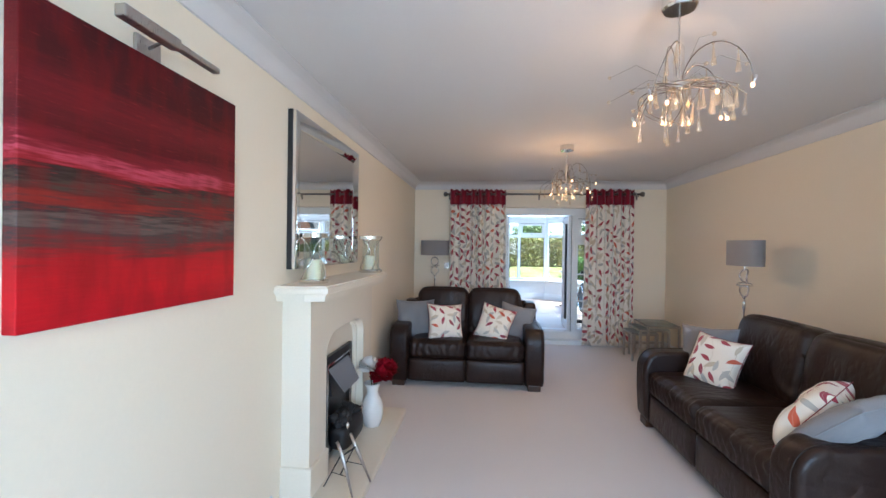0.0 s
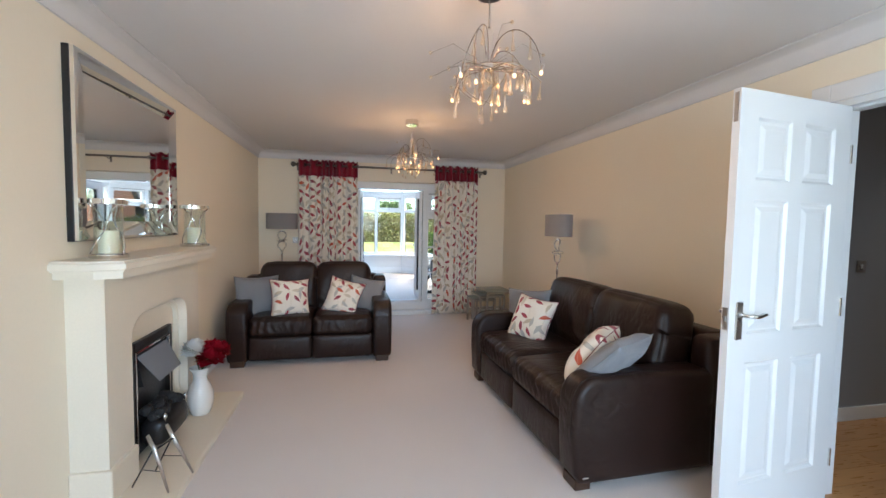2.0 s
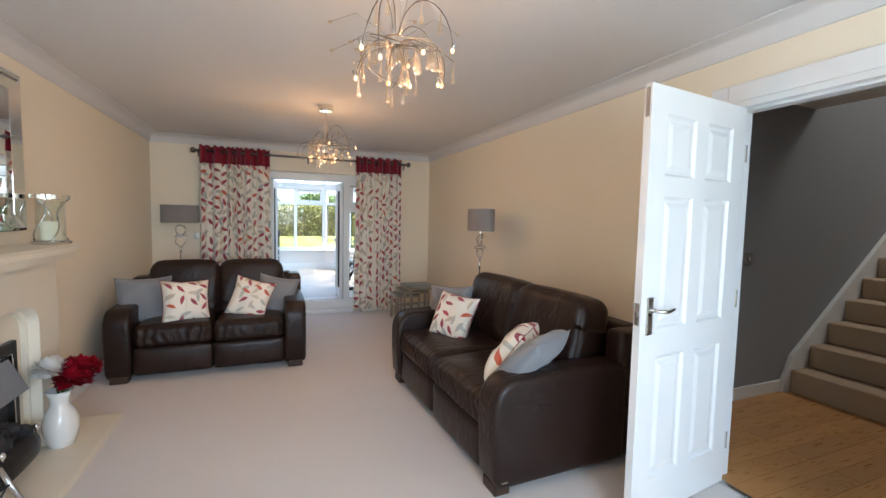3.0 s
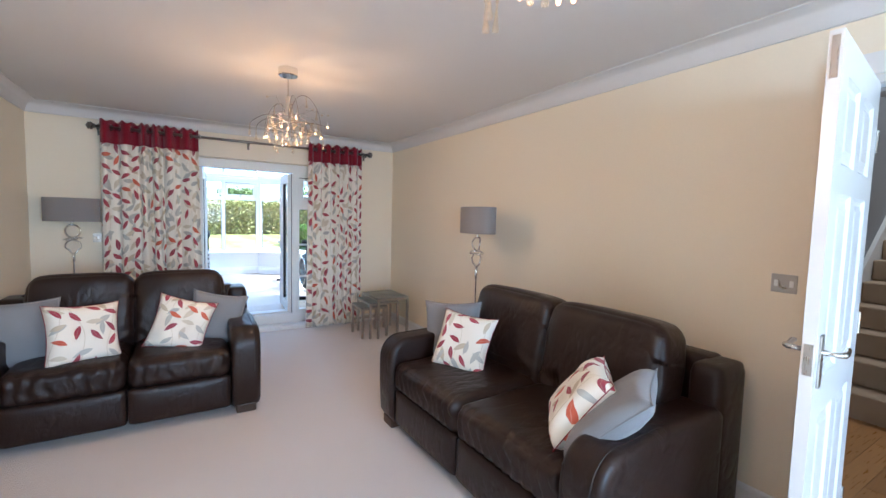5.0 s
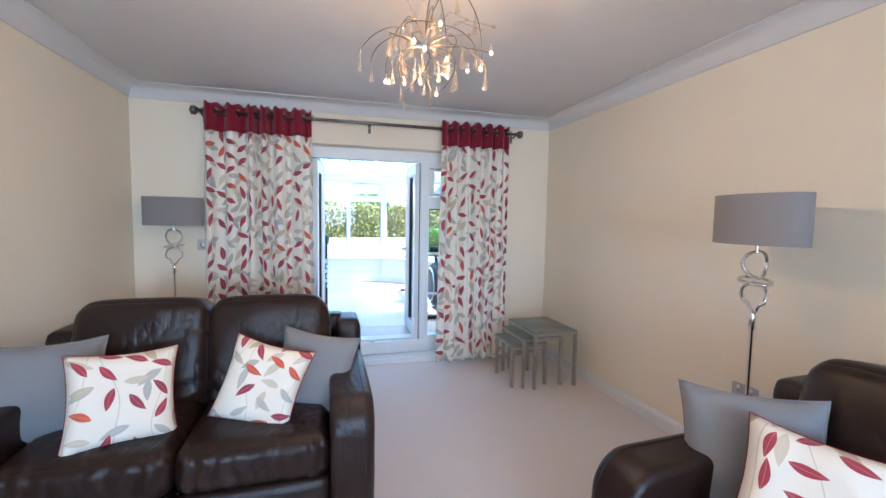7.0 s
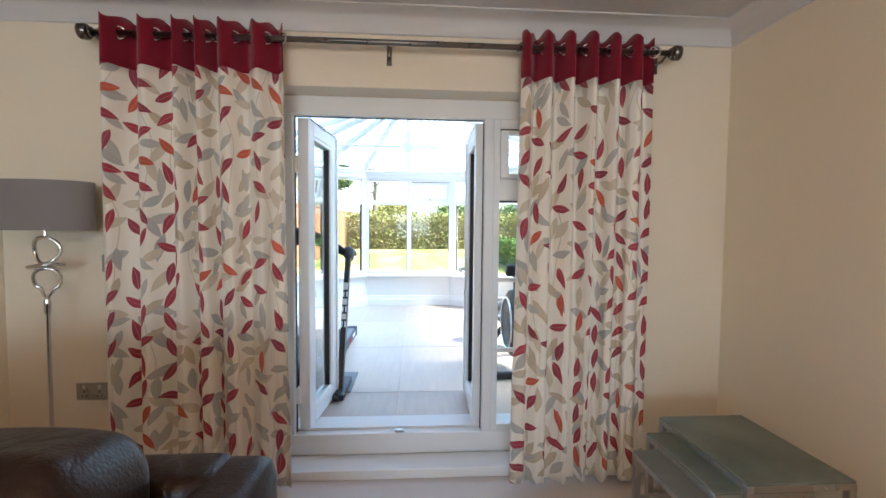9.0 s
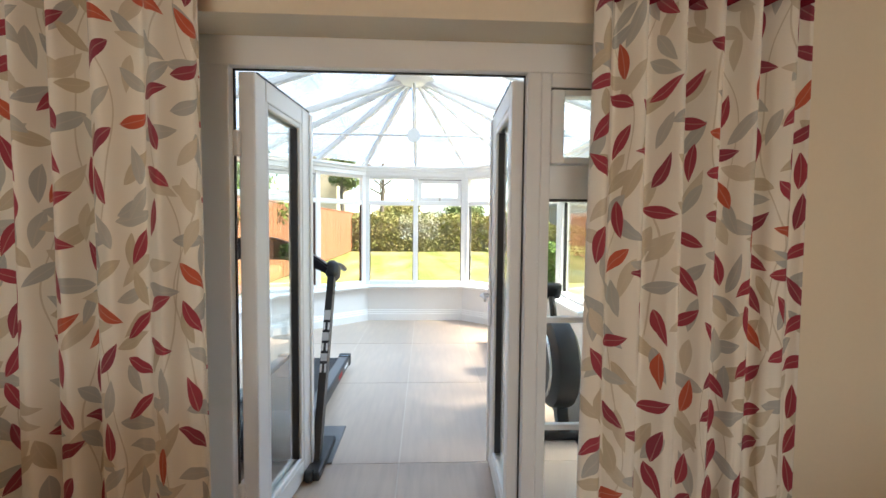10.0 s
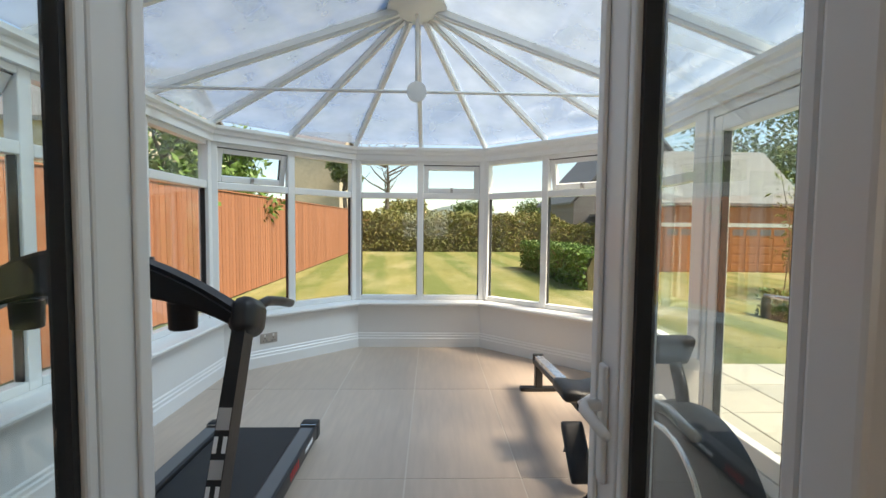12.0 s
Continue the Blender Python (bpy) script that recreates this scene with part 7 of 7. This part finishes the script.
barn = house("house", "grey-brown gabled house with an outside stair and white upper door", 9.9, 33.0, 18.5, 41.0, -1.65, 2.7, 7.6, "y", GREYWALL, ((12.55, 2.2, 1.0, 2.1), (14.6, 2.6, 1.2, 1.2)))
for k in range(11):
    part("outside_step", boxes((12.3 + 0.28 * k, 31.9, 1.95 - 0.2 * k - 0.12, 12.62 + 0.28 * k, 32.99, 1.95 - 0.2 * k)), GREYWALL, barn)
part("stair_rail", tube([(11.2, 31.9, 3.0), (12.3, 31.9, 3.0), (15.4, 31.9, 0.8)], 0.035, 8), BLACK, barn)
part("landing", boxes((10.9, 31.9, 1.83, 12.3, 32.99, 1.95)), GREYWALL, barn)
for k in range(6):
    part("baluster", tube([(12.3 + 0.56 * k, 31.9, 1.9 - 0.4 * k), (12.3 + 0.56 * k, 31.9, 3.0 - 0.4 * k)], 0.02, 6), BLACK, barn)
house("house", "pale stone neighbouring house behind the fence", -13.5, 19.5, -7.6, 26.0, -0.2, 4.2, 6.6, "x", RUBBLE, ((-9.4, 2.4, 0.9, 1.1),))
house("house", "pale rubble stone gable beyond the fence corner", -8.2, 35.5, -5.0, 41.0, -0.2, 6.2, 7.6, "x", RUBBLE, ())


def garage():
    gx0, gx1, gy, gz = 11.6, 18.4, 26.5, -0.82
    base = house("garage", "red brick garage with orange wooden doors and a slate roof", gx0, gy, gx1, gy + 5.5, gz, 2.38, 5.1, "x", BRICK, ())
    for d0 in (12.0, 15.1):
        door = part("garage_door", boxes((d0, gy - 0.04, gz, d0 + 2.7, gy - 0.004, gz + 2.1)), GARAGEDOOR, base, "orange stained panelled garage door")
        for r in range(4):
            for c in range(4):
                part("door_panel", boxes((d0 + 0.08 + c * 0.66, gy - 0.065, gz + 0.08 + r * 0.4, d0 + 0.64 + c * 0.66, gy - 0.041, gz + 0.40 + r * 0.4), bevel=0.02), GARAGEDOOR, door)
        for c in range(4):
            part("door_window", boxes((d0 + 0.1 + c * 0.66, gy - 0.06, gz + 1.72, d0 + 0.62 + c * 0.66, gy - 0.041, gz + 2.02)), SLATE, door, "small dark garage window")
    part("lintel", boxes((gx0 + 0.2, gy - 0.06, gz + 2.12, gx1 - 0.3, gy - 0.004, gz + 2.3)), UPVC, base, "pale lintel over the doors")
    part("gutter", tube([(gx0 - 0.2, gy - 0.22, 2.28), (gx1 + 0.2, gy - 0.22, 2.28)], 0.06, 8), BLACK, base, "dark gutter")
    part("down_pipe", tube([(gx1 - 0.1, gy - 0.1, 2.23), (gx1 - 0.1, gy - 0.1, gz)], 0.04, 8), BLACK, base, "dark down pipe")


garage()


def garden_chair():
    base = thing("garden_chair", "black metal folding garden chair with a lilac seat pad", "chair", GARDEN @ pose(3.95, 9.55, GZ + 0.03, 0, 0, -70))
    for s in (-1, 1):
        part("front_leg", tube([(s * 0.2, -0.2, 0.0), (s * 0.2, 0.02, 0.45), (s * 0.2, 0.17, 0.88)], 0.011, 8), BLACK, base, smooth=True)
        part("rear_leg", tube([(s * 0.18, 0.26, 0.0), (s * 0.18, -0.16, 0.44)], 0.011, 8), BLACK, base, smooth=True)
    for z, y in ((0.15, -0.127), (0.28, -0.063)):
        part("rung", tube([(-0.2, y, z), (0.2, y, z)], 0.007, 6), BLACK, base, smooth=True)
    part("seat", boxes((-0.2, -0.2, 0.435, 0.2, 0.18, 0.45), bevel=0.004), BLACK, base)
    part("seat_pad", soft_box(0.39, 0.37, 0.04, 0.018, (0, 0, 0.008), 6), material("lilac_seat_pad", (0.24, 0.20, 0.33), 0.9, grain=200, bump=0.2), base, "lilac cloth seat pad", smooth=True, m=pose(0, -0.01, 0.47))
    for k in range(6):
        z = 0.56 + 0.055 * k
        y = 0.02 + (z - 0.45) * 0.35
        part("back_slat", boxes((-0.2, y - 0.004, z, 0.2, y + 0.004, z + 0.03)), BLACK, base)
    for k in range(5):
        x = -0.16 + 0.08 * k
        part("back_bar", bar(bmesh.new(), (x, 0.05, 0.54), (x, 0.175, 0.88), 0.02, 0.005, (0, 1, 0)), BLACK, base)


garden_chair()


def garden_fence():
    base = thing("fence", "tall close-boarded fence stained red-brown along the lawn", "fence", GARDEN @ pose(-2.72, 0, GZ))
    board = None
    y = 7.6
    rnd = random.Random(3)
    rows = []
    while y < 33.5:
        rows.append(y)
        y += 0.135 if y < 27 else 0.27
    for y in rows:
        w = 0.13 if y < 27 else 0.262
        step = 0.0
        m = pose(rnd.uniform(-0.002, 0.002), y, rnd.uniform(-0.008, 0.008), 0, 0, 1.5) @ Matrix.Diagonal((1, w / 0.13, 1, 1))
        if board is None:
            board = part("board", boxes((-0.008, 0, 0.03, 0.010, 0.1325, 2.04), bevel=0.003, segments=1), FENCE, base, m=m)
        else:
            share("board", board, base, m)
    for z in (0.35, 1.0, 1.65):
        part("rail", boxes((-0.06, 7.6, z, -0.012, 33.5, z + 0.08)), FENCE, base)
    for k in range(14):
        part("post", boxes((-0.16, 7.7 + 1.9 * k, -0.2, -0.062, 7.8 + 1.9 * k, 2.02)), FENCE, base)
    part("capping", boxes((-0.03, 7.6, 2.045, 0.03, 33.5, 2.075), bevel=0.006), FENCE, base)


garden_fence()


def tile_floor():
    """Porcelain tiles inside the bay, cut to its outline, and patio slabs outside."""
    room = bpy.data.objects["conservatory_floor"]
    tile = None
    pitch, long = 0.56, 1.125

    for i in range(-3, 4):
        for j in range(0, 4):
            x0, y0 = 1.05 + i * pitch, 7.855 + (j - 1) * long
            poly = [(x0 + 0.0038, y0 + 0.0038), (x0 + pitch - 0.0038, y0 + 0.0038), (x0 + pitch - 0.0038, y0 + long - 0.0038), (x0 + 0.0038, y0 + long - 0.0038)]
            full = [Vector(p) for p in poly]
            edge = [Vector(p) for p in ((CA[0], 7.44), CB, CC, CD, CE, (CG[0], 7.44))]
            # clip against each inner edge of the bay
            for a, b in zip(edge, edge[1:] + edge[:1]):
                nrm = Vector(((b - a).y, -(b - a).x))
                kept = []
                for p, q in zip(full, full[1:] + full[:1]):
                    dp, dq = (p - a).dot(nrm), (q - a).dot(nrm)
                    if dp >= 0:
                        kept.append(p)
                    if dp * dq < 0:
                        kept.append(p + (q - p) * (dp / (dp - dq)))
                full = kept
                if not full:
                    break
            if len(full) < 3:
                continue
            c = sum(full, Vector((0, 0))) / len(full)
            whole = len(full) == 4 and abs((full[2] - full[0]).length - math.hypot(pitch - 0.0076, long - 0.0076)) < 1e-3
            if whole and tile:
                share("tile", tile, room, pose(c.x, c.y, 0))
                continue
            ob = part("tile", prism([tuple(p - c) for p in full], 0.008, "z", at=CF - 0.008), TILE, room, m=pose(c.x, c.y, 0))
            if whole:
                tile = ob
    patio = structure("patio", boxes((3.0, 7.45, -0.3, 6.4, 11.6, GZ + 0.005)), GROUT, "pale patio paving slabs", "patio")
    patio.matrix_basis = GARDEN
    slab = None
    for i in range(6):
        for j in range(7):
            m = pose(3.02 + i * 0.56, 7.47 + j * 0.59, GZ + 0.006, random.uniform(-0.2, 0.2), random.uniform(-0.2, 0.2))
            if slab is None:
                slab = part("slab", boxes((0, 0, 0, 0.55, 0.58, 0.022), bevel=0.005, segments=1), SLAB, patio, m=m)
            else:
                share("slab", slab, patio, m)
    hall = bpy.data.objects["hall_floor_base"]
    plank = None
    for j in range(22):
        runs = [(0.0, 1.0), (1.4, 1.0), (2.8, 1.0)] if j % 2 else [(0.0, 0.5), (0.7, 1.0), (2.1, 1.0), (3.5, 0.5)]
        for x, f in runs:
            m = pose(X1 + 0.03 + x, HY0 + j * 0.123, -0.011) @ Matrix.Diagonal((f, 1, 1, 1))
            if plank is None:
                plank = part("plank", boxes((0, 0, 0, 1.398, 0.1215, 0.011), bevel=0.001, segments=1), OAK, hall, m=m)
            else:
                share("plank", plank, hall, m)


tile_floor()
